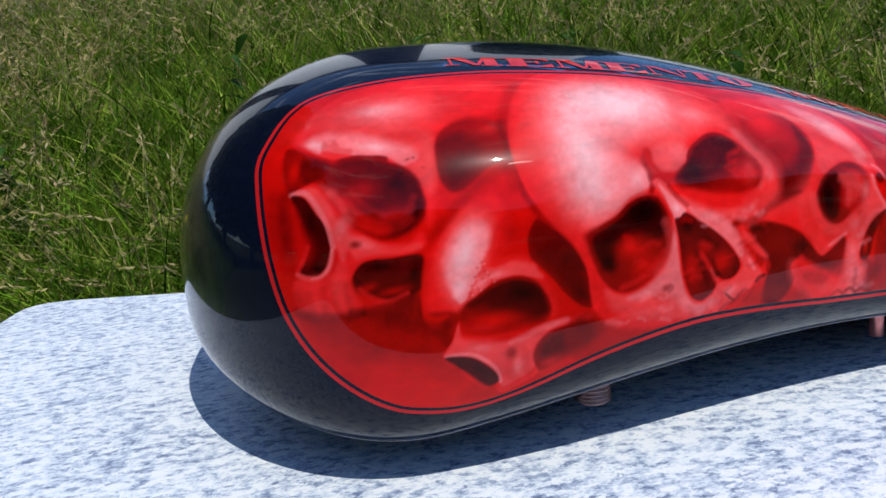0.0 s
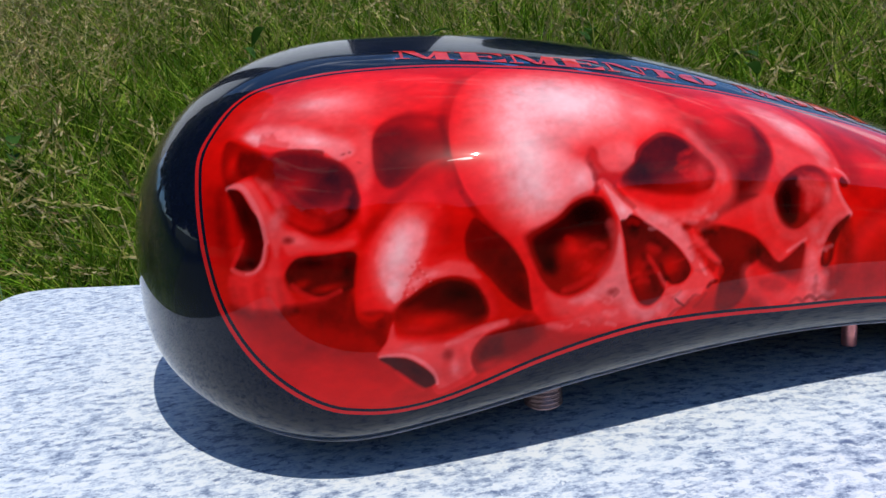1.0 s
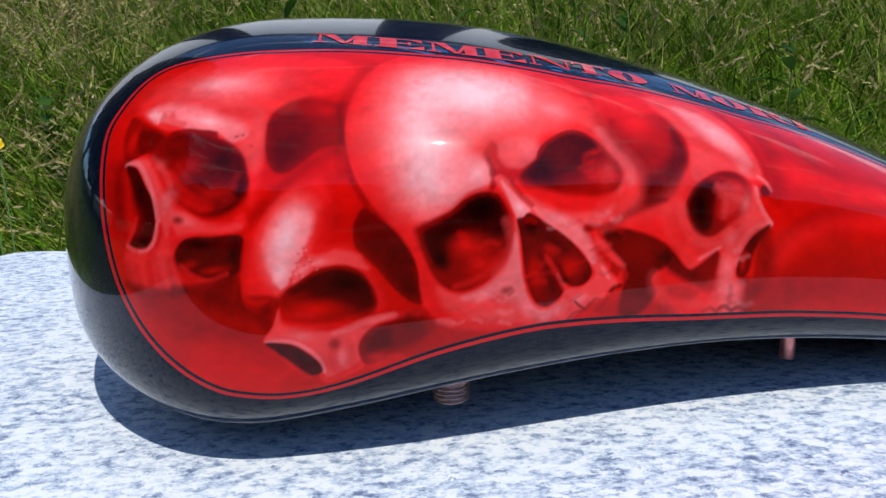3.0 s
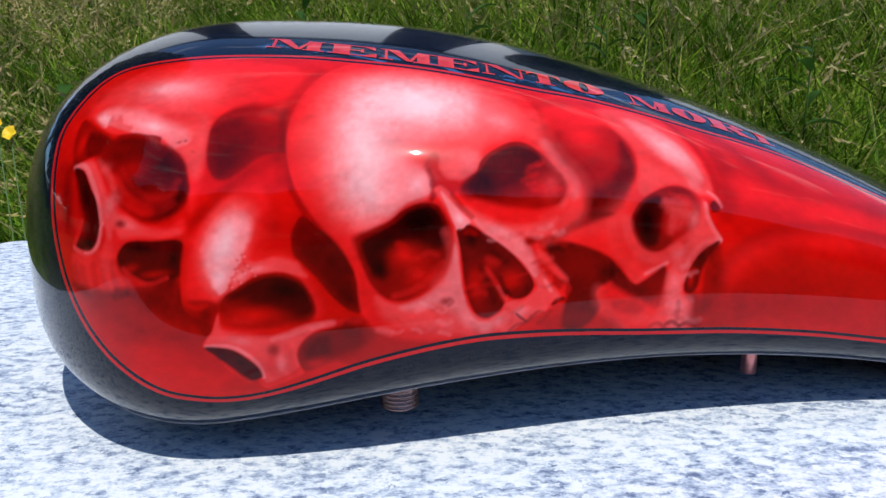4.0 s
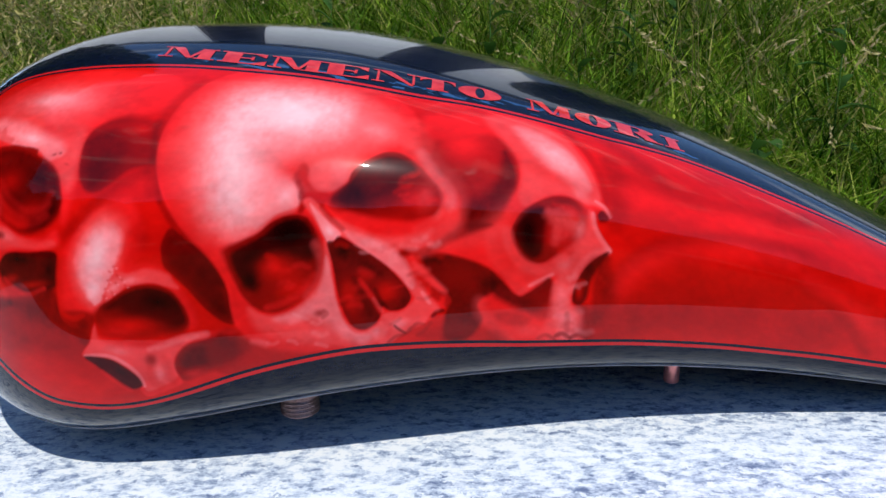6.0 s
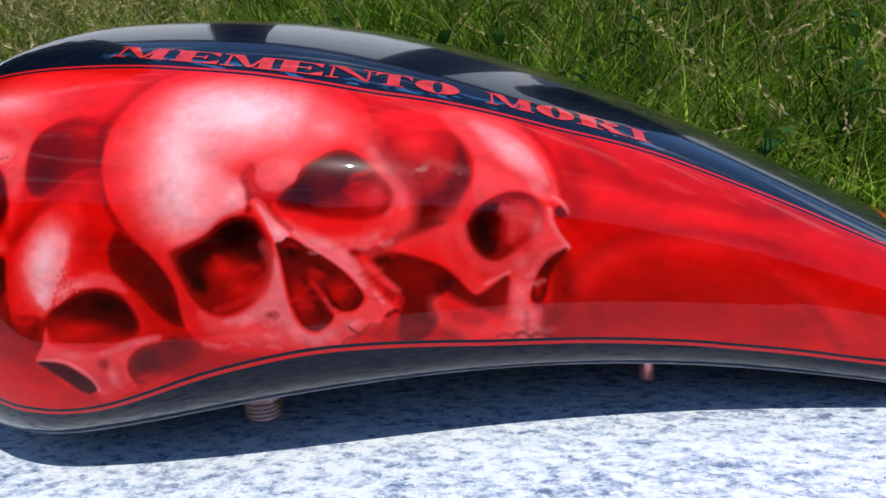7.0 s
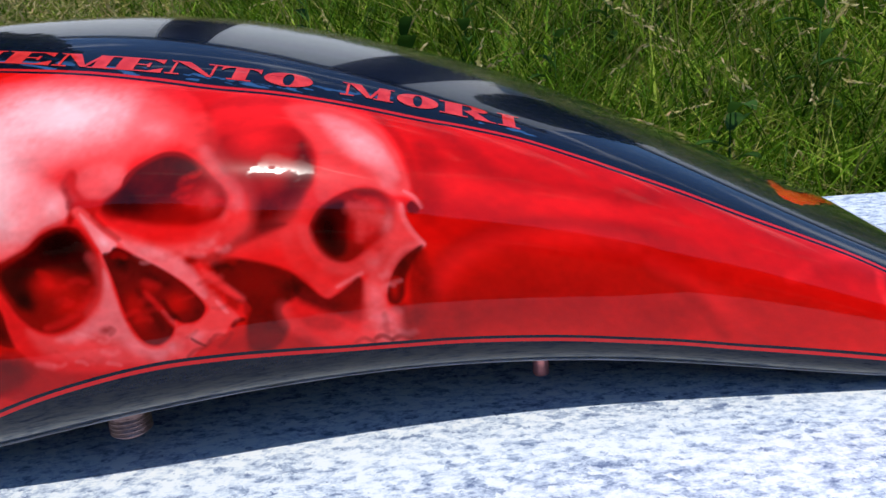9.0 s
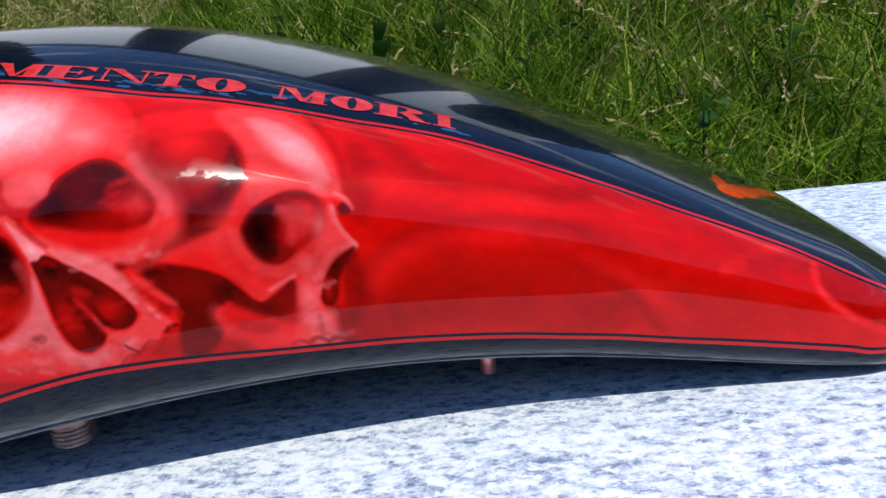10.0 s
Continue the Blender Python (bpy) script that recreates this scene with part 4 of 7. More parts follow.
fill(PINK, [(311.4, 10, 5.5), (319.5, 13.4, 3.3), (322.4, 1.4, 3.3), (330, -5.6, 3.3), (343.2, -4.8, 3.3), (344.5, -7.9, 3.3), (338.1, -8.3, 1.9), (331.9, -12.4, 1.9), (326.8, -16.8, 1.5), (324.2, -16.4, 1.9), (319.2, -9.1, 2.6), (313, -1.3, 4.1)], soft=5.0, amount=0.2408)
glow(RED, 320.5, -2.5, 6.7, 8.4, turn=42, amount=0.5)
glow(RED, 330.2, -9.3, 10.6, 2.4, turn=13, amount=0.3)
stroke(PINK, [(326.8, -16.3), (332.9, -11.8), (339.6, -7.7), (344.8, -4.7)], width=0.53, soft=2.56, amount=0.3096)
stroke(PALE, [(330.4, -13), (335.5, -10.1), (340.7, -7.1)], width=0.40, soft=1.28, amount=0.3096)
stroke(PINK, [(286.5, 6.8), (298.9, 8.9), (311.4, 11.3), (319.5, 18.3), (325.8, 25.3)], width=2.00, soft=7.20, amount=0.2322)
fill(DARK, [(283.6, 0.4, 3.3), (286.6, 2.8, 3.3), (296, 1.4, 2.2), (305.4, -1.8, 2.2), (313.1, -5.5, 1.9), (318.8, -11.2, 1.9), (324.2, -16.9, 1.9), (327.9, -17.3, 1.9), (334.1, -12.8, 2.6), (339.4, -8.8, 1.9), (341, -13.5, 4.1), (338.8, -21.7, 5.5), (331.1, -26.3, 6.3), (317.5, -19.7, 4.8), (313.5, -17, 3.3), (307.7, -21.7, 1.9), (309.6, -29.4, 2.6), (302.7, -39.1, 4.1), (292.3, -38.5, 4.8), (293.2, -25.8, 2.6), (295.9, -19.2, 2.2), (291.7, -12.8, 2.6), (286.7, -5.8, 3.3)], soft=2.3, amount=0.82)
fill(DEEP, [(328, -19.5), (335.8, -15.1), (341.5, -12.1), (342.9, -25.7), (333.9, -28.1)], soft=4.5, amount=0.6)
glow(BLACK, 313.4, -12.2, 5.8, 5.7, turn=-30, amount=0.7)
glow(BLACK, 287.8, -0.8, 5.5, 2.5, turn=-2, amount=0.6)
glow(BLACK, 328.1, -21.1, 5.3, 2.7, turn=2, amount=0.45)
glow(DEEP, 299.2, -8.9, 8.6, 6.8, turn=-1, amount=0.65)
fill(DARK, [(291.4, 11.5, 5.3), (301.3, 15, 3.9), (313.9, 14.3, 3.2), (306.4, 10.8, 3.2), (296.4, 6.9, 3.9), (286.6, 2.8, 3.9)], soft=3.5, amount=0.6)
# fourth skull: jaw
fill(PINK, [(341.4, -10.8, 2.8), (346.7, -8.8, 2.8), (349, -20.5, 2), (354.1, -22.2, 2.4), (356, -30.6, 3.6), (355.9, -39.4, 2), (342.1, -41.1, 2), (334.8, -39.4, 4.4), (339.2, -27.3, 4.4)], soft=3.2, amount=0.645)
fill(PALE, [(343.2, -13.3), (347.1, -15.7), (348.7, -23.8), (352.4, -28.1), (352.3, -37.7), (345.7, -38.2), (343, -27.1)], soft=6.1, amount=0.344)
stroke(DARK, [(353.5, -22), (357.1, -25.3), (356.8, -33.3), (359.2, -39.1)], width=0.87, soft=4.17, amount=0.45)
stroke(DEEP, [(342.8, -37.2), (345.9, -35.7), (349.5, -38)], width=0.91, soft=1.46, amount=0.72)
stroke(DEEP, [(350, -37.6), (353.7, -35.7), (357.2, -37)], width=0.92, soft=1.47, amount=0.72)
stroke(DEEP, [(334.7, -38.8), (338.3, -36.8), (342.4, -39.1)], width=0.61, soft=1.46, amount=0.54)
stroke(DEEP, [(347.8, -25.3), (348, -34)], width=0.57, soft=2.06, amount=0.36)
fill(BRIGHT, [(307.7, -20.7, 1.6), (311, -18.6, 2), (315.2, -27.3, 2.7), (325.7, -26.4, 5.1), (336.6, -28.9, 5.1), (337.6, -40, 3.5), (322.7, -40.9, 3.5), (314.3, -35, 2.7), (309, -27.2, 2)], soft=5.3, amount=0.32)
stroke(PINK, [(308.2, -20.1), (309.5, -26.4), (315, -33.5), (321.8, -40.2)], width=1.10, soft=4.63, amount=0.24768)
glow(PINK, 330.3, -34.9, 7.1, 3.6, turn=-7, amount=0.35)
fill(DEEP, [(315.2, -26.5), (323, -25), (331.2, -28.2), (327.4, -32.3), (319.4, -31.2)], soft=3.9, amount=0.5)
glow(DARK, 315.7, -36.5, 4.1, 3.3, turn=-43, amount=0.35)
# third skull: base tone
fill(BRIGHT, [(176, 43.7, 1.3), (175, 56.7, 1.3), (176.6, 67.6, 1.7), (181, 81, 1.7), (188.9, 94.2, 2), (200.2, 103.2, 2.3), (215.3, 105.8, 2.3), (241.4, 101.3, 2.3), (262.5, 91.7, 3), (277.4, 75.8, 3), (283.1, 62.1, 3), (285.6, 46.9, 2.3), (291.2, 36.2, 2), (297.5, 30.5, 2.3), (300.3, 23.5, 3), (297.8, 13.3, 4.3), (289, 6.7, 3), (280.7, 1.6, 2.3), (286.7, -7.4, 3), (293, -13.9, 2.3), (295.6, -19.2, 1.7), (291.9, -23.8, 1.7), (284.4, -29.4, 1.7), (276.4, -32.1, 1.7), (268.4, -38.2, 1.7), (251.9, -38.7, 2.3), (237.1, -39.3, 3.7), (220.2, -35.6, 4.3), (209.8, -29.6, 3), (204.9, -22.3, 2), (203.5, -14, 1.7), (202.6, -3.8, 1.7), (197.1, 7.4, 1.3), (187.7, 18.7, 1.3), (180.5, 30.5, 1.3)], soft=1.8, amount=0.98)
stroke(DEEP, [(174.3, 36.7), (173.3, 48.9), (173, 58.2), (174.9, 69.6), (179.7, 83.4), (186.3, 95.3)], width=0.78, soft=5.01, amount=0.36)
stroke(DARK, [(177.7, 32.8), (185, 20.3), (195.2, 8.1), (200.7, -3.7)], width=0.95, soft=2.27, amount=0.45)
fill(RED, [(177.9, 43.6, 3.6), (180, 59.1, 4.9), (186.8, 74.1, 4.9), (188.8, 55.6, 8.2), (189.8, 37.8, 8.2), (196.6, 18.5, 6.9), (205.2, 0.9, 4.3), (206.8, -14.3, 4.3), (203.1, -3.9, 2), (196.2, 8, 2), (182.8, 26.1, 2)], soft=4.5, amount=0.4)
# third skull: cranium
fill(PINK, [(184.9, 43, 20.8), (183.3, 58.8, 20.8), (189.1, 75.7, 19.4), (201.8, 91.3, 15.3), (221.1, 97.7, 10.6), (247, 91.3, 10.6), (265.1, 75.8, 14), (275, 61.8, 14), (267.4, 50.7, 14), (257.7, 45.4, 5.1), (251.7, 33, 3.1), (243.5, 31.2, 3.1), (236.9, 31.7, 3.1), (232.9, 24.4, 1.7), (224.2, 22.3, 1.7), (217.6, 17.2, 1.7), (205.8, 13.5, 5.1), (197.8, 18.4, 17.4), (189.9, 30.7, 20.8)], soft=7.2, amount=0.774)
fill(PALE, [(197.8, 42, 27.6), (196.6, 60.7, 27.6), (204.7, 76.6, 20.8), (222.3, 84, 15.3), (247.4, 79.6, 20.8), (261.3, 65.6, 22.1), (252.8, 55.7, 20.8), (240.8, 54.8, 20.8), (232.6, 49.7, 17.4), (226.9, 42.3, 14), (230.5, 38, 7.2), (234.5, 33.1, 2.7), (234.1, 26.7, 1.7), (224.7, 23.7, 1.7), (216.5, 18.7, 3.8), (207.1, 18.6, 14), (200.3, 27.5, 24.2)], soft=9.1, amount=0.688)
glow(WHITE, 228, 71.8, 25.0, 14.3, turn=-13, amount=0.85)
glow(WHITE, 207, 46.3, 12.0, 23.1, turn=5, amount=0.68)
glow(WHITE, 215.3, 79.9, 17.2, 11.2, turn=-1, amount=0.3)
glow(WHITE, 208, 28.8, 9.3, 7.0, turn=-5, amount=0.3)
glow(WHITE, 229.4, 31.1, 4.0, 4.3, turn=-5, amount=0.3)
glow(BRIGHT, 232.1, 43.4, 11.5, 5.9, turn=-15, amount=0.55)
glow(RED, 231.2, 41.4, 6.2, 2.9, turn=-15, amount=0.3)
glow(PINK, 185.3, 55.9, 8.1, 10.5, turn=-4, amount=0.35)
fill(PINK, [(257.5, 75.5), (272.6, 67.8), (279.9, 57), (284.5, 44.5), (279.6, 46.9), (271, 51.2), (261.3, 48.6), (255.2, 57.2)], soft=6.7, amount=0.516)
glow(PALE, 265, 58.6, 8.9, 4.9, turn=-32, amount=0.45)
fill(PALE, [(237.8, 39.9, 3.1), (241, 44.3, 3.1), (249, 45.4, 3.1), (255.7, 41.2, 2.4), (254.8, 36.7, 1.7), (250.5, 32.6, 1.7), (244.9, 31.1, 1.7), (239.7, 33.9, 2.1)], soft=4.6, amount=0.129)
glow(PALE, 251.9, 38.9, 6.4, 4.4, turn=-24, amount=0.22)
# third skull: brow furrow
fill(DEEP, [(235.8, 43.6, 3), (238.2, 41.4, 2), (237.8, 37, 1.7), (241.1, 32.3, 1.7), (246.3, 30.3, 1.7), (244.4, 25.9, 3), (241.1, 25.2, 2.3), (237.8, 28.1, 2), (234.1, 29.5, 1.3), (234.5, 33.8, 1.7), (231.7, 38.4, 3)], soft=1.8, amount=0.55)
stroke(DEEP, [(234.1, 36.3), (235.5, 29.9), (235, 24.3)], width=0.71, soft=1.98, amount=0.54)
stroke(RED, [(235.8, 43.1), (237.3, 36.5), (241.6, 31.3), (246.7, 30)], width=0.71, soft=2.86, amount=0.495)
stroke(DEEP, [(235, 24.7), (237.8, 26.4), (241.1, 23.8)], width=0.47, soft=1.41, amount=0.45)
# third skull: right socket
fill(DEEP, [(246.3, 27.4, 3.7), (248.6, 30.8, 3.1), (253.8, 34.3, 1.7), (255.7, 38.7, 1.4), (260.5, 43.1, 1.4), (268.8, 47.1, 1.4), (275.6, 46.4, 1.4), (282.4, 41.2, 1.4), (287.7, 35.2, 1.4), (292.5, 29.6, 1.7), (293.4, 24.6, 2.1), (290.9, 18.8, 3.7), (283.5, 15.7, 6.4), (274.3, 14.2, 7.1), (262.3, 16.9, 6.4), (253.3, 21.4, 5.8), (248.6, 24.1, 4.4)], soft=2.1, amount=0.95)
fill(DARK, [(248.6, 27.9, 3.8), (255.3, 34.7, 2.4), (260, 40.5, 2.4), (268.8, 44.9, 2.4), (276.1, 44.1, 2.4), (282.3, 38.5, 3.1), (279.3, 31.4, 9.2), (267.1, 24.7, 9.2), (257.6, 23, 5.8)], soft=4.0, amount=0.8)
glow(BLACK, 256.7, 29.7, 7.5, 5.4, turn=17, amount=0.75)
glow(DARK, 275.8, 40.6, 8.5, 3.6, turn=-25, amount=0.6)
glow(RED, 283.6, 25.1, 7.4, 6.3, turn=-2, amount=0.75)
glow(PINK, 286.5, 26.2, 4.4, 5.3, turn=-2, amount=0.35)
glow(RED, 270.7, 16.1, 13.4, 2.9, turn=-5, amount=0.8)
stroke(PINK, [(292.8, 30.6), (293.9, 24.1), (290.4, 17.4), (281.6, 12.9)], width=0.73, soft=2.34, amount=0.4257)
stroke(BRIGHT, [(253.3, 20.4), (264.7, 16.3), (276.7, 13.6), (287.5, 15.6)], width=1.93, soft=3.47, amount=0.63)
# third skull: rim of the right socket and cheek
stroke(PINK, [(280.6, 62.7), (285.1, 46.9), (290.7, 36.8), (297.5, 29), (298.8, 21.6), (294.4, 12.4), (283.6, 4.9)], width=3.45, soft=5.92, amount=0.387)
stroke(PALE, [(284.1, 46.9), (290.2, 36.2), (296, 29), (296.8, 22.1)], width=0.75, soft=3.60, amount=0.2709)
stroke(DEEP, [(284.8, 53.7), (288.9, 42.8), (294.6, 34.6), (300.9, 28.5), (303.3, 22)], width=1.02, soft=6.71, amount=0.27)
fill(PINK, [(248.6, 19.9, 3.1), (257.5, 14.9, 3.8), (269.5, 10.2, 3.8), (281.6, 10.9, 3.8), (288.9, 12.6, 3.8), (282.1, 4, 2.4), (275.8, 4.9, 2.1), (274.3, 1, 3.1), (278.2, -5.4, 3.1), (284.7, -13.4, 3.1), (282.3, -18.5, 3.1), (278.3, -13, 1.8), (273.3, -6, 1.4), (266.1, 1, 1.4), (257, 8.2, 1.4), (250.9, 13, 1.4), (247.1, 17.1, 2.1)], soft=2.2, amount=0.774)
fill(PALE, [(251.8, 14.8, 2.1), (259.9, 11.3, 3.8), (270.7, 6.7, 3.8), (276.3, 0.8, 3.1), (280.7, -8.1, 3.1), (279.3, -13.1, 1.8), (272.9, -5, 1.4), (264.6, 2.1, 1.4), (255.6, 9.7, 1.4)], soft=2.5, amount=0.43)
glow(PALE, 264.6, 8.1, 10.0, 2.1, turn=-32, amount=0.3)
# third skull: left socket
fill(DEEP, [(202.4, 11.3, 4.4), (209.6, 14.1, 2), (217.1, 16.8, 1.7), (222.8, 20.6, 1.4), (229.4, 22.9, 1.4), (235.9, 22.3, 1.4), (239.6, 18.7, 2), (242.8, 10.8, 3.7), (243.6, 2.4, 5.8), (240.5, -6.3, 5.8), (234.6, -12.8, 5.1), (228.2, -16.7, 3.1), (221.5, -18.2, 2), (215.3, -16.5, 2), (209.8, -11, 2), (206, -2.6, 2.4), (203.1, 6, 3.1)], soft=1.8, amount=0.96)
fill(DARK, [(205.6, 9.2, 4.4), (212.8, 12.9, 3), (220.4, 16.1, 2.4), (225.6, 19.9, 2), (234, 21.1, 2), (239.1, 15.9, 3), (240.4, 7.6, 5), (236, 3.1, 8.4), (224.3, 6.6, 8.4), (217.6, 3.3, 7.1), (215.2, -7.4, 5.7), (210.1, -5.5, 3.7), (206.7, 2.2, 3)], soft=4.0, amount=0.95)
glow(BLACK, 230.2, 16.2, 10.2, 7.2, turn=3, amount=0.97, power=1.5)
glow(BLACK, 214.9, 7.4, 6.9, 4.4, turn=21, amount=0.75)
glow(BLACK, 213.1, -3.3, 4.0, 6.0, turn=21, amount=0.75)
glow(BLACK, 238.9, 7.7, 3.3, 5.9, turn=-5, amount=0.45)
glow(RED, 224.6, 0.7, 7.7, 4.9, turn=-21, amount=0.8)
glow(RED, 229.7, -8.8, 8.0, 5.1, turn=27, amount=0.75)
glow(BRIGHT, 222.3, 2.4, 2.8, 2.5, turn=-5, amount=0.3)
glow(DEEP, 218.9, -10.3, 5.4, 3.5, turn=-26, amount=0.55)
stroke(BRIGHT, [(218.7, -15.8), (227.4, -13.6), (234.2, -9.2), (239.1, -3.1)], width=0.49, soft=2.66, amount=0.36)
stroke(RED, [(220.6, 6.9), (223.7, 4.2), (222.2, -0.6)], width=0.48, soft=2.31, amount=0.36)
stroke(PINK, [(240.4, 10), (243.1, 2.5), (241.5, -5.9), (236, -12.4)], width=0.98, soft=3.51, amount=0.2709)
# third skull: nasal bone
fill(PINK, [(236, 28.2, 2.3), (239.2, 29.1, 2), (244.4, 23.5, 1.7), (250.4, 15.9, 1.7), (253.2, 12.8, 1.7), (250.6, 12.1, 1), (248.5, 10.8, 1), (246.1, 9.5, 1), (244.7, 11.6, 1.4), (241.5, 18.5, 1.7), (238.3, 24, 2)], soft=1.5, amount=0.774)
fill(PALE, [(238.8, 26.8, 1.7), (241.6, 24.2, 1.7), (246.7, 18.1, 1.4), (250.9, 13.5, 1.4), (248.5, 11.3, 1), (245.6, 10.1, 1), (244.2, 13.1, 1.4), (242, 18.5, 1.7)], soft=1.2, amount=0.731)
glow(WHITE, 246.6, 14.8, 1.8, 3.2, turn=37, amount=0.35)
stroke(DARK, [(243.4, 25), (246.7, 20.5), (251.8, 15.3)], width=0.47, soft=1.71, amount=0.405)
# third skull: nasal cavity
fill(DARK, [(245.1, 9.9, 1.1), (248, 10.8, 1.1), (250.6, 12.3, 1.1), (257.5, 7.6, 1.1), (266.5, 0.7, 1.1), (273.8, -7.1, 1.4), (278.3, -14.1, 1.4), (278.6, -18.2, 1.4), (275.4, -21.7, 1.4), (269.9, -22.3, 1.4), (266.9, -19.9, 1.4), (265.9, -24.1, 1.4), (263, -28.1, 1.4), (258.5, -30.1, 1.4), (254.1, -28.3, 1.4), (250.8, -22.1, 1.4), (248.5, -12.6, 1.4), (246.9, 0.6, 1.4)], soft=1.2, amount=0.88)
glow(BLACK, 251.5, 6.2, 5.4, 3.8, turn=-30, amount=0.8)
glow(BLACK, 264.6, -3.9, 7.7, 2.4, turn=-44, amount=0.5)
glow(BLACK, 275.8, -18, 2.2, 2.4, turn=-4, amount=0.5)
glow(RED, 253.3, -15.1, 4.3, 9.0, turn=8, amount=0.75)
glow(RED, 268.9, -13.9, 5.7, 5.9, turn=-34, amount=0.72)
glow(RED, 259.7, -6, 3.9, 3.0, turn=-5, amount=0.45)
glow(DEEP, 256.6, -25.9, 4.4, 2.7, turn=-6, amount=0.6)
stroke(BRIGHT, [(257.8, -7.3), (261.1, -12.7), (264, -18.1), (266.4, -23.1)], width=0.50, soft=1.81, amount=0.45)
stroke(PINK, [(263, -16), (265, -19.3), (266.9, -22.6)], width=0.38, soft=1.22, amount=0.387)
stroke(DARK, [(264, -11.9), (266, -17.3), (268.4, -20.6)], width=0.51, soft=1.52, amount=0.54)
stroke(DARK, [(255.4, -6.1), (258.7, -14), (261.5, -23.4)], width=0.50, soft=2.11, amount=0.36)
# third skull: maxilla
fill(PINK, [(244.2, 11.1, 1.8), (246, 4.7, 1.4), (246.7, -5.4, 1.4), (248, -15.6, 1.4), (250.7, -24.2, 1.4), (254.6, -29.4, 1.4), (259, -31, 1.4), (264.4, -28.2, 1.4), (266.9, -23.6, 1.4), (270.9, -25, 2.5), (266.9, -33.4, 2.5), (259.4, -38.4, 2.5), (247, -37, 4.6), (232.4, -34.2, 6), (218.1, -28.3, 6), (211.7, -21.4, 5.3), (210.6, -14.6, 2.5), (216.6, -18.7, 2.1), (225.7, -19.6, 2.5), (235.5, -13.9, 3.2), (241.9, -6.4, 3.2), (244, 2.4, 2.5)], soft=2.9, amount=0.688)
fill(PALE, [(244.6, 4.8, 2.1), (246.3, -5.3, 1.8), (247.5, -15.6, 1.8), (250.2, -25.2, 1.8), (254.5, -31.1, 1.8), (260.9, -32.8, 2.5), (257.9, -37.1, 3.9), (249.6, -32.7, 5.3), (242.4, -25.5, 6), (235.3, -22.1, 6.7), (228, -22.9, 6), (220.9, -21.2, 3.9), (230.6, -18, 3.9), (238.9, -11.7, 3.9), (243, -3.5, 3.2)], soft=3.5, amount=0.516)
glow(PALE, 264.4, -32.1, 4.4, 3.4, turn=17, amount=0.5)
glow(RED, 220.9, -31.3, 12.3, 3.8, turn=-13, amount=0.45)
glow(RED, 239.6, -37.6, 14.8, 2.9, turn=-2, amount=0.4)
glow(BRIGHT, 209, -18.3, 3.8, 6.7, turn=16, amount=0.45)
glow(DEEP, 240.2, -20.3, 2.9, 2.1, turn=-0, amount=0.75, power=1.2)
stroke(DEEP, [(242.1, -19.2), (243.5, -20.9), (241.5, -22.7)], width=0.50, soft=1.21, amount=0.36)
glow(DEEP, 276.7, 3.1, 2.7, 2.0, turn=-13, amount=0.9, power=1.5)
stroke(DEEP, [(278.2, 4.2), (282.1, 3), (286.5, 3.8)], width=1.00, soft=2.39, amount=0.54)
stroke(RED, [(244.4, -25.7), (246.2, -31.3), (245.1, -36.2)], width=0.78, soft=3.14, amount=0.27)
stroke(RED, [(252.1, -31.9), (254, -36.1)], width=0.53, soft=2.56, amount=0.27)
# third skull: teeth
fill(PINK, [(266.9, -24.2, 1.9), (274.4, -23.2, 2.2), (279.3, -19.3, 2.2), (282.3, -15.9, 2.2), (286.8, -18.8, 1.9), (290.9, -23.2, 1.9), (286.9, -25.7, 1.9), (283.9, -29.9, 1.5), (278.2, -32.2, 1.5), (272.9, -35.2, 1.5), (268.4, -38.2, 1.5), (264.4, -36.6, 1.9)], soft=2.0, amount=0.688)
glow(PALE, 273.4, -28.5, 3.9, 2.5, turn=17, amount=0.45)
stroke(DARK, [(271.4, -29.4), (273.4, -31.5), (275.9, -33.4)], width=0.37, soft=0.80, amount=0.765)
stroke(DEEP, [(268.4, -37.6), (271.4, -35), (275.9, -33.7), (278.4, -31.1)], width=0.41, soft=1.31, amount=0.54)
stroke(DEEP, [(278.4, -32.2), (280.9, -29.4), (283.9, -29.9)], width=0.40, soft=1.29, amount=0.54)
stroke(DEEP, [(281.5, -34.8), (284, -32.7), (287, -29.5)], width=0.41, soft=1.63, amount=0.45)
fill(RED, [(278.4, -31.1), (281.4, -29.7), (284, -30.4), (283, -33.2), (279.5, -34)], soft=1.7, amount=0.6)
stroke(DARK, [(287.9, -26.3), (289.9, -24.3), (292.4, -23.9)], width=0.79, soft=1.27, amount=0.765)
stroke(PINK, [(283.2, -12.8), (286.8, -18.8), (289.9, -22.7)], width=1.29, soft=1.86, amount=0.4257)
stroke(PALE, [(283.8, -14.9), (286.8, -19.8)], width=0.51, soft=1.24, amount=0.3096)
stroke(RED, [(279.7, -6.5), (286.7, -13.5), (292.9, -19.1)], width=1.28, soft=2.45, amount=0.45)
stroke(DARK, [(291.8, -15.9), (294.8, -17.1), (294.4, -21.3)], width=0.78, soft=1.87, amount=0.54)
fill(DEEP, [(287.7, -12.6), (291.8, -15.4), (290.8, -19.5), (287.8, -16.7)], soft=2.3, amount=0.6)
stroke(PINK, [(280.7, -2), (286.7, -8.4), (293.3, -14.9)], width=0.76, soft=2.44, amount=0.3096)
stroke(DEEP, [(275.8, 2.4), (279.2, -3.4), (285.7, -10.9)], width=0.50, soft=3.01, amount=0.225)
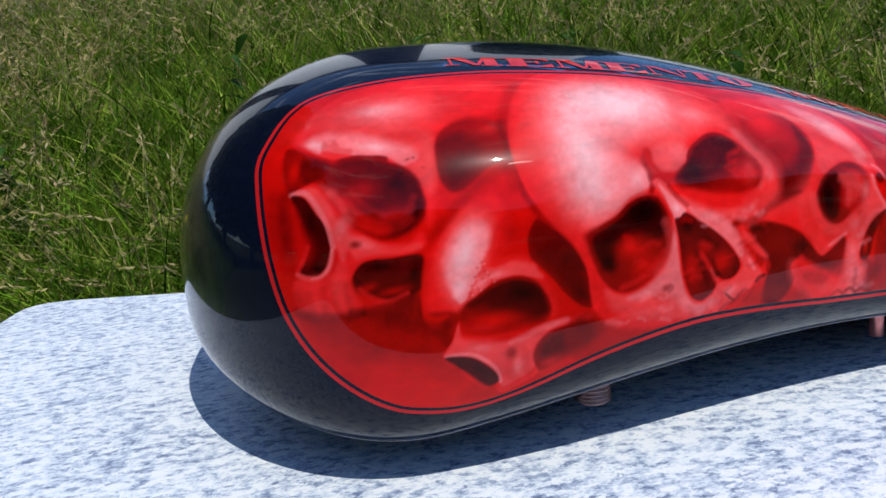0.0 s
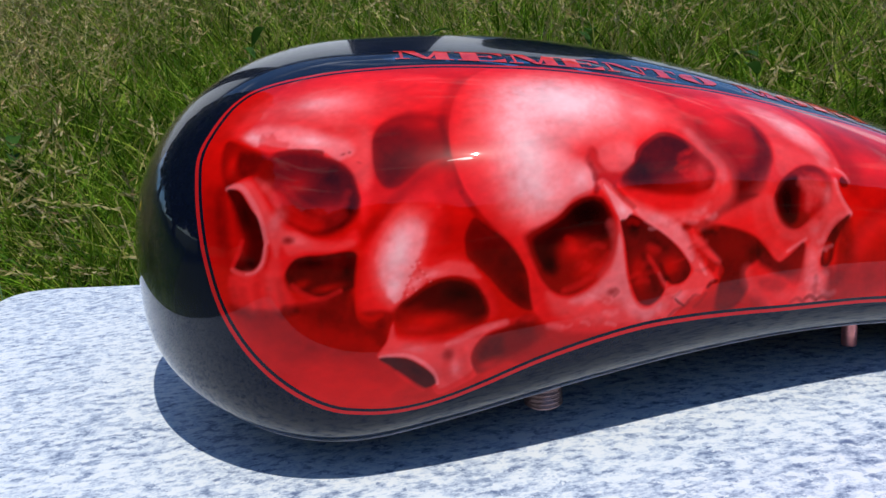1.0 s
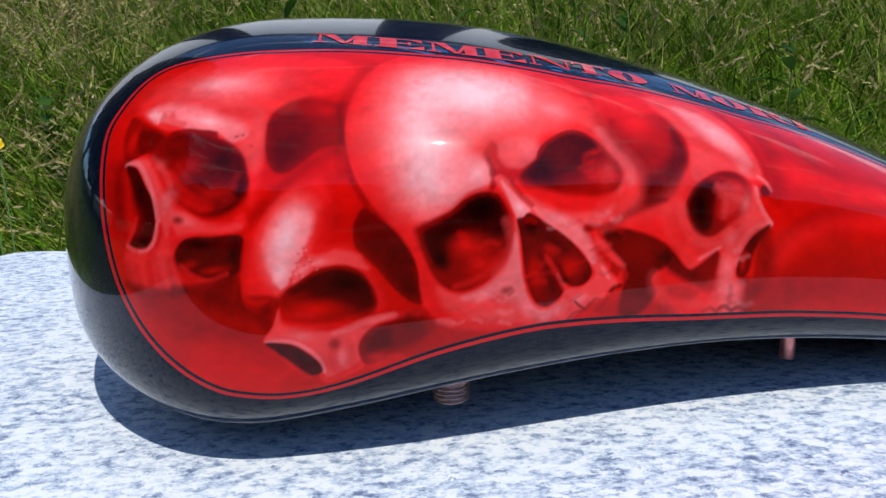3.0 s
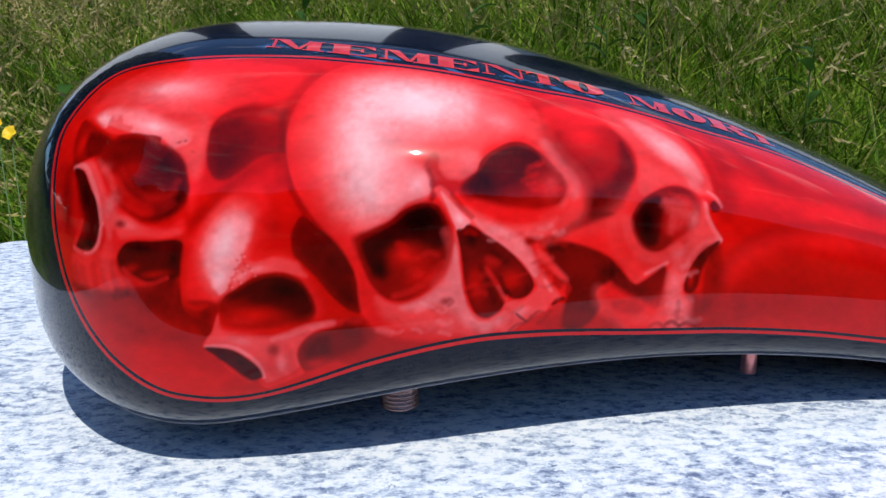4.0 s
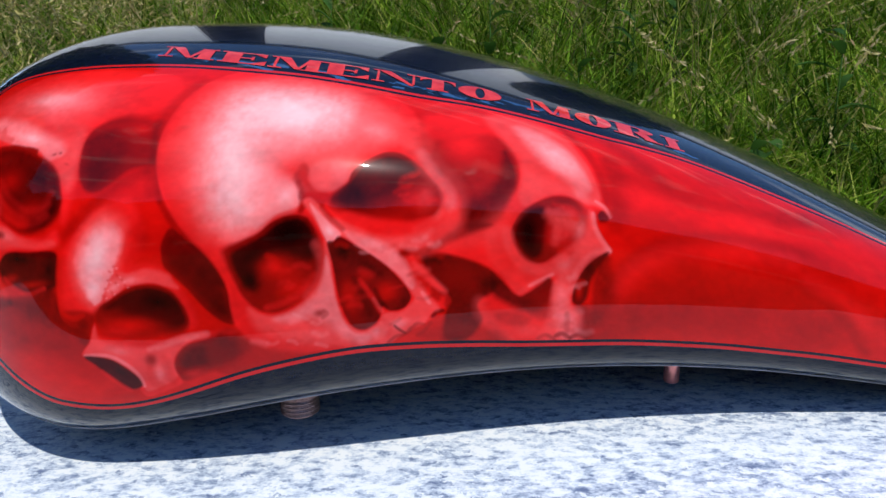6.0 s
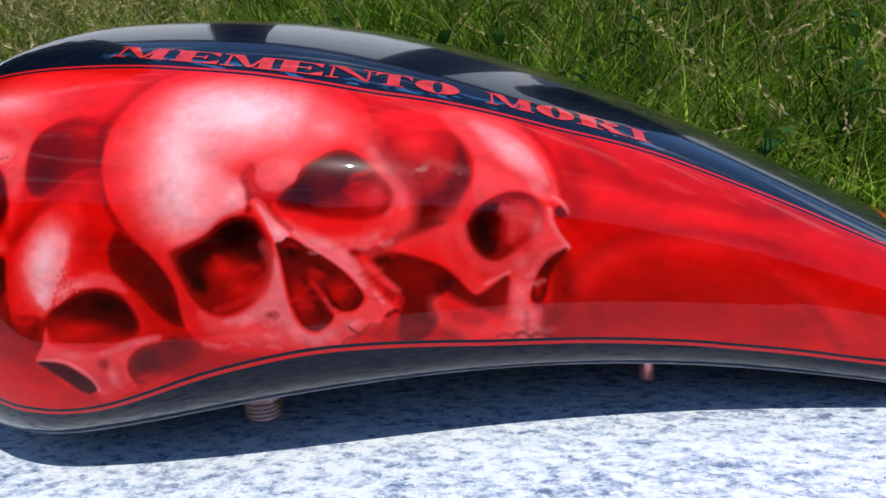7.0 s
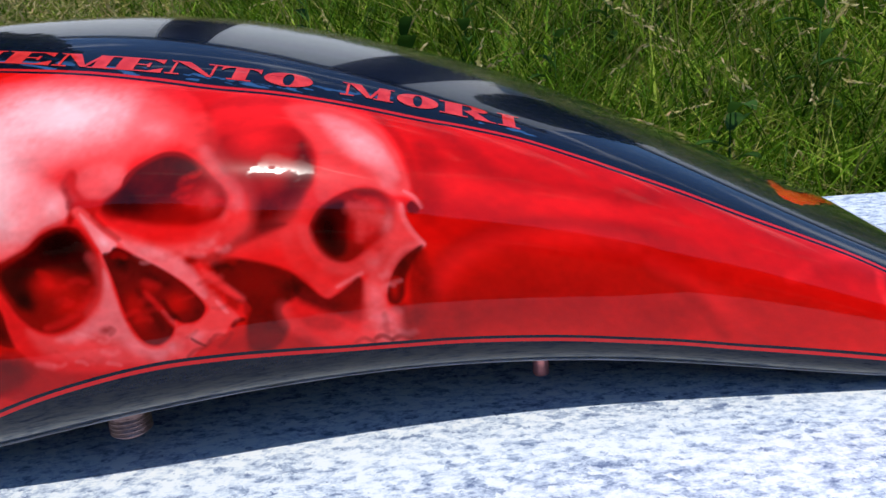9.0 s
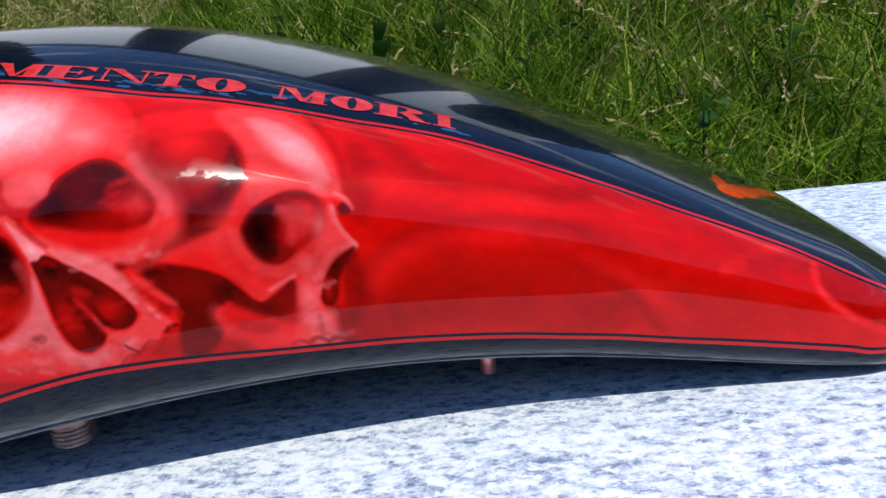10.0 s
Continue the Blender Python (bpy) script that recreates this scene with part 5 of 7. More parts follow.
stroke(BRIGHT, [(266.9, -26.8), (269.9, -29.8), (268.4, -34.7)], width=0.53, soft=1.59, amount=0.36)
# blotches of the bone
stroke(RED, [(226.4, -32.2), (229.4, -31), (232.2, -32.7)], width=0.39, soft=1.30, amount=0.20624)
stroke(PALE, [(237.2, -29.2), (240.4, -30.8), (242.6, -30.2)], width=0.39, soft=2.09, amount=0.191619)
stroke(RED, [(207.4, -22.5), (209.3, -21.4), (212.2, -20.6)], width=0.38, soft=2.40, amount=0.156231)
stroke(PALE, [(228.3, -23.1), (229.6, -22), (231.3, -21.3)], width=0.38, soft=2.69, amount=0.230891)
stroke(RED, [(215.6, -33.5), (218, -33.1), (219.6, -34.8)], width=0.39, soft=2.34, amount=0.282884)
stroke(PALE, [(236.9, -24.2), (238.8, -25.5), (240.4, -24.3)], width=0.38, soft=1.68, amount=0.195457)
stroke(RED, [(206.7, -27.2), (208.6, -28), (211.6, -28.2)], width=0.38, soft=1.71, amount=0.208626)
stroke(PALE, [(229.3, -19.5), (232.6, -21.3), (235.3, -22.7)], width=0.38, soft=1.23, amount=0.219751)
stroke(RED, [(219.7, -26.2), (220.9, -27.7), (222.4, -29.3)], width=0.38, soft=1.53, amount=0.250628)
stroke(PALE, [(237.8, -34.5), (239.7, -35.2), (242.1, -36.4)], width=0.40, soft=1.45, amount=0.214574)
stroke(RED, [(233.9, -34.8), (235.3, -33.5), (236.7, -33.1)], width=0.40, soft=2.23, amount=0.275467)
stroke(PALE, [(217.4, -31.9), (219.7, -32.7), (221.7, -31.9)], width=0.39, soft=1.37, amount=0.135688)
stroke(RED, [(230, -33.5), (231.5, -35.1), (234.9, -35.6)], width=0.40, soft=1.92, amount=0.171313)
stroke(PALE, [(226.2, -31.7), (228.4, -32.2), (229.7, -33.7)], width=0.39, soft=1.30, amount=0.181043)
stroke(RED, [(234.2, -24), (237, -22.9), (239.6, -24)], width=0.38, soft=1.38, amount=0.201487)
stroke(PALE, [(211.5, -30.6), (213.4, -30.9), (216.7, -32.4)], width=0.39, soft=2.75, amount=0.175777)
stroke(RED, [(267.9, 6.5), (270.2, 5.8), (272.3, 6.7)], width=0.37, soft=1.73, amount=0.286223)
stroke(PALE, [(287.4, 6.4), (289.8, 5.9), (291.2, 6.5)], width=0.37, soft=2.37, amount=0.230231)
stroke(RED, [(262.1, 5.1), (265, 5.5), (267.6, 4.5)], width=0.37, soft=1.71, amount=0.242784)
stroke(PALE, [(258.9, 8.7), (261.7, 9), (263.5, 7.6)], width=0.36, soft=2.11, amount=0.192503)
stroke(RED, [(249.1, 8.9), (250.8, 9.2), (253, 8.1)], width=0.36, soft=2.10, amount=0.257037)
stroke(PALE, [(261.6, 6.3), (264.4, 7.1), (266.4, 5.9)], width=0.37, soft=2.45, amount=0.206671)
stroke(RED, [(288.1, 2.1), (290.5, 2.1), (292.1, 1)], width=0.38, soft=2.62, amount=0.208018)
stroke(PALE, [(275.8, 6.5), (278.6, 5.3), (281.5, 4.9)], width=0.37, soft=2.17, amount=0.171468)
stroke(RED, [(273.2, 4.4), (275.8, 4.9), (277, 5.8)], width=0.37, soft=1.84, amount=0.234468)
stroke(PALE, [(256.6, 8.6), (259.2, 7), (261.4, 7.7)], width=0.36, soft=1.25, amount=0.133669)
stroke(RED, [(261.6, 13.7), (263.2, 12.3), (265.4, 12.5)], width=0.36, soft=2.05, amount=0.225295)
stroke(PALE, [(258.7, 4.9), (259.9, 4.6), (261.7, 4.7)], width=0.37, soft=1.34, amount=0.225492)
stroke(RED, [(263, 15), (265.5, 13.7), (267.9, 14)], width=0.36, soft=2.00, amount=0.28162)
stroke(PALE, [(280.8, 8.1), (283.8, 8.4), (285.9, 9.4)], width=0.37, soft=2.07, amount=0.190293)
stroke(DEEP, [(281.9, -17.4), (284.5, -18.1), (287.8, -16.7)], width=0.39, soft=1.40, amount=0.221569)
stroke(PINK, [(279.6, -4.5), (282.2, -3.4), (284.2, -3.3)], width=0.38, soft=1.55, amount=0.154455)
stroke(DEEP, [(281.1, -8.8), (284.5, -7.7), (287.1, -7.1)], width=0.38, soft=2.70, amount=0.210935)
stroke(PINK, [(277.5, -6.2), (280.9, -6.5), (282.8, -6.5)], width=0.38, soft=1.39, amount=0.197902)
stroke(DEEP, [(278.1, -6.8), (281.1, -6), (282.4, -6.2)], width=0.38, soft=1.62, amount=0.278094)
stroke(PINK, [(281.4, -4.2), (283.3, -5.3), (286.7, -4.9)], width=0.38, soft=2.13, amount=0.178552)
stroke(DEEP, [(279.5, -10.1), (282.4, -11.5), (285.4, -11.1)], width=0.38, soft=2.03, amount=0.186427)
stroke(PINK, [(277.9, -9.5), (280.2, -10.1), (283.1, -10.5)], width=0.38, soft=1.27, amount=0.149314)
stroke(RED, [(345.8, -33.3), (349.4, -32.9), (350.9, -33.8)], width=0.44, soft=2.17, amount=0.223073)
stroke(PALE, [(349.3, -26.1), (351.8, -24.5), (354.1, -23.9)], width=0.42, soft=2.78, amount=0.141951)
stroke(RED, [(345.8, -31.8), (347.2, -30.5), (350.2, -30)], width=0.43, soft=1.88, amount=0.254452)
stroke(PALE, [(350.8, -11.3), (353.3, -10.9), (355.8, -10.1)], width=0.41, soft=1.55, amount=0.193186)
stroke(RED, [(350.1, -10.2), (352, -9), (355.3, -9.2)], width=0.41, soft=1.34, amount=0.245558)
stroke(PALE, [(352.8, -33.5), (356.2, -34.8), (359.5, -33.4)], width=0.45, soft=2.60, amount=0.241396)
stroke(RED, [(348.9, -12.4), (350.9, -10.9), (352.6, -11.1)], width=0.41, soft=1.97, amount=0.159661)
stroke(PALE, [(348, -8.4), (349.6, -8.6), (351.1, -7)], width=0.40, soft=2.22, amount=0.213777)
stroke(RED, [(350.5, -10.4), (352.9, -10.7), (355.7, -10.4)], width=0.41, soft=2.83, amount=0.192252)
stroke(PALE, [(342.2, -27.5), (343.9, -26.9), (346.6, -28.1)], width=0.42, soft=2.29, amount=0.197795)
stroke(RED, [(344.2, -23.7), (346.2, -22.7), (348.7, -21.3)], width=0.42, soft=1.72, amount=0.191796)
stroke(PALE, [(348.2, -12.9), (351.2, -12.1), (352.8, -12.5)], width=0.41, soft=1.45, amount=0.13252)
stroke(RED, [(345.8, 18.3), (349.2, 18.6), (351.3, 17.9)], width=0.39, soft=1.29, amount=0.245926)
stroke(PINK, [(337, 18.7), (340.6, 19.5), (342.5, 20.9)], width=0.39, soft=2.74, amount=0.203609)
stroke(RED, [(350.1, 21.1), (352.9, 21), (354.8, 21.7)], width=0.39, soft=2.22, amount=0.188347)
stroke(PINK, [(342.6, 19.5), (345.9, 20.3), (349.2, 20.8)], width=0.39, soft=2.57, amount=0.184191)
stroke(RED, [(346.1, 11.9), (349.3, 11.8), (350.8, 13.4)], width=0.39, soft=1.57, amount=0.141036)
stroke(PINK, [(350.8, 15.4), (354, 14.2), (356.5, 13.3)], width=0.39, soft=2.23, amount=0.172501)
stroke(RED, [(345.5, 22), (347.2, 21.2), (349.5, 21.8)], width=0.39, soft=2.62, amount=0.158273)
stroke(PINK, [(342.1, 17.8), (343.8, 17.3), (345.7, 17.5)], width=0.39, soft=1.29, amount=0.237748)
stroke(RED, [(343, 3.3), (346, 4.1), (348.5, 2.9)], width=0.40, soft=1.45, amount=0.237291)
stroke(PINK, [(341.4, 10.1), (344.5, 9.3), (346.3, 10.9)], width=0.39, soft=1.61, amount=0.12639)
stroke(RED, [(344.3, 3.8), (346.5, 3.4), (349, 4.3)], width=0.40, soft=2.43, amount=0.244843)
stroke(PINK, [(339.4, 16.3), (342.3, 17.9), (345.2, 18.4)], width=0.39, soft=2.75, amount=0.116925)
stroke(RED, [(338.6, 8.1), (340.9, 6.9), (343.6, 5.6)], width=0.39, soft=2.07, amount=0.188552)
stroke(PINK, [(337.8, 20.9), (341.3, 21.2), (344.9, 22.9)], width=0.39, soft=1.62, amount=0.122739)
stroke(RED, [(279.5, 35.7), (281.2, 35.3), (283.2, 36.7)], width=0.37, soft=1.25, amount=0.283659)
stroke(BRIGHT, [(275.3, 27.7), (277.4, 27.7), (278.8, 28.1)], width=0.36, soft=1.32, amount=0.217916)
stroke(RED, [(287, 26.6), (290.1, 25.7), (291.4, 25.5)], width=0.37, soft=1.89, amount=0.222428)
stroke(BRIGHT, [(277.9, 24.5), (280.8, 25.5), (282.6, 25.6)], width=0.36, soft=2.37, amount=0.169268)
stroke(RED, [(275, 30.4), (276.4, 31.1), (279.4, 31.5)], width=0.37, soft=1.36, amount=0.147544)
stroke(BRIGHT, [(276.5, 34.8), (278.6, 35), (280.4, 36.3)], width=0.37, soft=2.23, amount=0.142349)
stroke(RED, [(275.8, 32.8), (277.8, 31.5), (280, 32)], width=0.37, soft=2.28, amount=0.220081)
stroke(BRIGHT, [(286.7, 24.6), (289.6, 24.7), (291.8, 23.8)], width=0.37, soft=2.13, amount=0.281079)
stroke(RED, [(284.9, 23.2), (286.7, 24), (288.8, 25)], width=0.37, soft=1.27, amount=0.160913)
stroke(BRIGHT, [(277, 26.1), (278.8, 24.8), (281.7, 24.5)], width=0.36, soft=1.20, amount=0.142746)
stroke(RED, [(273.5, 29.1), (276.6, 30.3), (279.2, 31)], width=0.36, soft=1.79, amount=0.190449)
stroke(BRIGHT, [(277.6, 35.3), (280.1, 36.2), (283, 37.4)], width=0.37, soft=1.99, amount=0.161193)
stroke(DEEP, [(230.4, -6.1), (233.6, -5.6), (235, -5.1)], width=0.37, soft=2.51, amount=0.205533)
stroke(BRIGHT, [(224.2, -5.9), (227.1, -4.8), (229.3, -6.5)], width=0.37, soft=2.04, amount=0.150845)
stroke(DEEP, [(234.8, -6.6), (236.1, -5.3), (237.3, -5.6)], width=0.37, soft=1.88, amount=0.269914)
stroke(BRIGHT, [(224.5, 0.8), (226.2, -0.3), (228.6, -0.1)], width=0.36, soft=2.25, amount=0.171958)
stroke(DEEP, [(222, -1.6), (225.3, -0.8), (228.2, -1.5)], width=0.36, soft=1.75, amount=0.156887)
stroke(BRIGHT, [(235.2, -5.6), (236.5, -6.7), (237.9, -7.5)], width=0.37, soft=2.50, amount=0.165496)
stroke(DEEP, [(233.1, -4.1), (235.7, -3.3), (238.2, -4.4)], width=0.37, soft=1.72, amount=0.136543)
stroke(BRIGHT, [(227.2, -7.4), (228.8, -7.9), (230.7, -6.7)], width=0.37, soft=1.63, amount=0.193574)
stroke(DEEP, [(225.8, -11.4), (227.9, -10.2), (230.8, -11.7)], width=0.37, soft=2.20, amount=0.237537)
stroke(BRIGHT, [(227.3, -12.3), (229.3, -12.2), (231.9, -12.6)], width=0.37, soft=1.60, amount=0.146895)
stroke(DEEP, [(216.5, -3), (218.9, -2.4), (221.7, -2.1)], width=0.36, soft=2.52, amount=0.177014)
stroke(BRIGHT, [(231.2, 1.6), (234, 1.9), (237.2, 0.4)], width=0.36, soft=2.16, amount=0.263253)
stroke(DARK, [(266.5, -18.7), (268.2, -18.7), (271.4, -18.2)], width=0.38, soft=2.71, amount=0.218226)
stroke(BRIGHT, [(258.3, -3), (260.3, -4.1), (262.9, -5.5)], width=0.37, soft=2.54, amount=0.22887)
stroke(DARK, [(257.4, -6.4), (260.1, -6.5), (262.9, -6.3)], width=0.37, soft=2.51, amount=0.167544)
stroke(BRIGHT, [(255.7, -10.9), (258.2, -9.9), (259.8, -10.5)], width=0.37, soft=2.34, amount=0.169371)
stroke(DARK, [(249.5, -17.2), (252.6, -16.3), (255.4, -16.3)], width=0.38, soft=1.85, amount=0.215902)
stroke(BRIGHT, [(270.3, -12.1), (272.1, -11.9), (275.5, -11.2)], width=0.38, soft=1.26, amount=0.152686)
stroke(DARK, [(262.5, -17.1), (264.1, -18.2), (266.7, -18.9)], width=0.38, soft=2.27, amount=0.246525)
stroke(BRIGHT, [(249.5, -15.5), (252.6, -14.4), (254.5, -15.7)], width=0.38, soft=2.17, amount=0.276787)
stroke(DARK, [(253.3, -19.3), (256.4, -19.7), (257.8, -18.9)], width=0.38, soft=1.45, amount=0.149203)
stroke(BRIGHT, [(253.1, -18.3), (254.6, -17.6), (257.4, -18.9)], width=0.38, soft=2.43, amount=0.244104)
stroke(DARK, [(269.9, -28.7), (272.6, -27.4), (274.1, -26.2)], width=0.39, soft=1.36, amount=0.166582)
stroke(BRIGHT, [(257.1, -15), (259.8, -14.5), (261.2, -14.3)], width=0.38, soft=2.02, amount=0.192403)
# shade where the third skull meets the lower edge
fill(DEEP, [(203.9, -23.2, 2.6), (211.2, -30.8, 4.1), (225, -36.7, 4.8), (242, -39.9, 4.1), (232, -42.5, 2.6), (217.1, -45.3, 2.6), (202.2, -46.6, 2.6), (192.7, -42.5, 3.4), (191.3, -31.1, 4.1), (196.6, -24.9, 3.4)], soft=3.7, amount=0.55)
glow(DARK, 198.8, -27.8, 6.9, 4.7, turn=-27, amount=0.5)
stroke(DEEP, [(284.5, -35), (297.3, -33.5), (307.8, -36.3), (318.6, -40.2)], width=1.70, soft=5.45, amount=0.45)
# smoke trailing to the tail
glow(DEEP, 490.2, 10.5, 111.8, 33.9, turn=2, amount=0.28)
glow(BRIGHT, 393.6, 35.6, 30.7, 9.4, turn=4, amount=0.4)
glow(BRIGHT, 455.2, 32.2, 36.9, 7.5, turn=-2, amount=0.3)
stroke(DEEP, [(368.3, 50), (371, 38.6), (370.5, 25.8), (368.1, 18.7)], width=1.88, soft=7.34, amount=0.495)
stroke(DEEP, [(370.6, 64.6), (382.5, 53.6), (393.9, 42.7), (405.3, 37.3), (421.7, 36.1), (441.1, 36.8), (467.2, 44.4)], width=1.36, soft=7.81, amount=0.45)
stroke(DEEP, [(373.3, 41.7), (384.6, 39.5), (395.9, 35.4), (414.3, 33.2)], width=0.75, soft=6.00, amount=0.27)
stroke(BRIGHT, [(375.3, 33.6), (393.2, 29), (416.4, 29.5), (440.5, 32.2)], width=1.95, soft=8.76, amount=0.45)
stroke(DEEP, [(456.3, 39.9), (478.1, 47.7), (499.2, 47.1)], width=1.52, soft=10.95, amount=0.225)
stroke(DEEP, [(367.8, -15.1), (370.8, -5), (379.7, 5.3), (391.8, 12.9), (406, 17.7), (425, 21.1), (444.3, 23), (464, 23.8)], width=0.96, soft=5.16, amount=0.54)
stroke(BRIGHT, [(370.8, -12.5), (376.6, -1.7), (389, 7.5), (405.6, 13.4), (429.4, 17.4), (453.5, 18.1)], width=1.93, soft=7.51, amount=0.405)
fill(DEEP, [(380.3, -9.5), (399.8, 1.6), (428.5, 6.5), (455, 6), (472.1, -0.5), (481.9, -12.2), (451.2, -23.1), (401.6, -29.2), (375.5, -30.8)], soft=20.1, amount=0.5)
fill(DARK, [(360.3, -2.9, 3.7), (365.3, 4.5, 2.4), (367.5, -2.7, 6.4), (368.2, -15.1, 9.1), (366.9, -25.5, 9.1), (360.2, -31.1, 5.7), (358.9, -20.4, 3.7)], soft=5.2, amount=0.55)
fill(DEEP, [(355.5, -25.6), (365.9, -15.2), (377.4, -14.7), (383.2, -24.9), (376.9, -38), (355.6, -39.9)], soft=10.1, amount=0.45)
stroke(DEEP, [(460.1, 7.8), (474.7, 2.6), (484.6, -4.1), (494.8, -15.6)], width=1.30, soft=5.64, amount=0.495)
stroke(BRIGHT, [(462.7, 10.8), (479.9, 6.1), (494.9, -1.7), (507.8, -13.1)], width=1.31, soft=7.52, amount=0.315)
stroke(DEEP, [(503, 40.8), (523.3, 36.4), (539.9, 27.9)], width=1.50, soft=9.35, amount=0.27)
stroke(BRIGHT, [(524.2, 16.6), (539.4, 26), (556.2, 35.4), (570.2, 41.6)], width=1.46, soft=4.21, amount=0.45)
stroke(DEEP, [(538.9, 24.2), (553.5, 27.3), (567.7, 28.1)], width=2.32, soft=6.96, amount=0.45)
fill(DEEP, [(572.7, 29.3, 5.1), (584.1, 33, 8.3), (598.2, 25.1, 4.3), (621.1, 12.7, 4.3), (628.6, -0.6, 5.9), (601.4, 3, 4.3), (585, 7.3, 3.6), (574.7, 13.6, 3.6), (571.2, 19.9, 3.6)], soft=3.9, amount=0.65)
stroke(BRIGHT, [(571.1, 29.6), (569.4, 19.6), (574.5, 12), (585.6, 5.8), (601.5, 1.3)], width=1.09, soft=3.27, amount=0.72)
stroke(PINK, [(569.9, 17), (574.9, 11), (585, 5.7)], width=0.54, soft=2.60, amount=0.2322)
glow(RED, 549.9, 8.4, 15.3, 11.4, turn=-11, amount=0.4)
mottle()


def tank_material():
    """Black and airbrushed red paint under a deep clear coat; 'edge' is the distance from the panel's outline in metres."""
    m, nt, bs = material("clear_coated_paint")
    col = nt.nodes.new("ShaderNodeAttribute")
    col.attribute_name = "art"
    edge = nt.nodes.new("ShaderNodeAttribute")
    edge.attribute_name = "edge"
    flake = noise_tex(nt, 900, 2)
    black = ramp(nt, flake, (0.35, (0.0025, 0.0045, 0.012)), (0.75, (0.004, 0.007, 0.020)))

    def band(lo, hi, under, over):
        a, b = nt.nodes.new("ShaderNodeMath"), nt.nodes.new("ShaderNodeMath")
        a.operation, b.operation = "GREATER_THAN", "LESS_THAN"
        a.inputs[1].default_value, b.inputs[1].default_value = lo, hi
        nt.links.new(edge.outputs["Fac"], a.inputs[0])
        nt.links.new(edge.outputs["Fac"], b.inputs[0])
        mul = nt.nodes.new("ShaderNodeMath")
        mul.operation = "MULTIPLY"
        nt.links.new(a.outputs[0], mul.inputs[0])
        nt.links.new(b.outputs[0], mul.inputs[1])
        return mixed(nt, mul.outputs[0], under, over)

    c = band(-9, -0.0030, black, col.outputs["Color"])
    c = band(-0.0013, 0.0006, c, (0.55, 0.012, 0.014))
    orange = nt.nodes.new("ShaderNodeAttribute")
    orange.attribute_name = "tail_mark"
    gt = nt.nodes.new("ShaderNodeMath")
    gt.operation = "GREATER_THAN"
    gt.inputs[1].default_value = 0.5
    nt.links.new(orange.outputs["Fac"], gt.inputs[0])
    c = mixed(nt, gt.outputs[0], c, (0.86, 0.045, 0.008))
    brushed = nt.nodes.new("ShaderNodeAttribute")
    brushed.attribute_name = "brushed_blue"
    c = mixed(nt, brushed.outputs["Fac"], c, (0.035, 0.11, 0.26))
    nt.links.new(c, bs.inputs["Base Color"])
    bs.inputs["Roughness"].default_value = 0.23
    bs.inputs["Specular IOR Level"].default_value = 0.025
    bs.inputs["Coat Weight"].default_value = 1.0
    bs.inputs["Coat IOR"].default_value = 1.26
    # wiping streaks left in the polish
    swirl = noise_tex(nt, 45, 6, 0.68, (0.22, 0.7, 2.0), turn=math.atan2(AXIS[1], AXIS[0]))
    rr = ramp(nt, swirl, (0.50, (0.018, 0.018, 0.018)), (0.62, (0.035, 0.035, 0.035)), (0.74, (0.09, 0.09, 0.09)))
    hazy = nt.nodes.new("ShaderNodeAttribute")
    hazy.attribute_name = "haze"
    nt.links.new(mixed(nt, hazy.outputs["Fac"], rr, (0.26, 0.26, 0.26)), bs.inputs["Coat Roughness"])
    # slow waves in the lacquer
    wave = node(nt, "ShaderNodeBump", Strength=0.12, Distance=0.0006)
    nt.links.new(noise_tex(nt, 17, 2, 0.5, (0.7, 1, 1)), wave.inputs["Height"])
    nt.links.new(wave.outputs["Normal"], bs.inputs["Coat Normal"])
    return m


PAINT = tank_material()


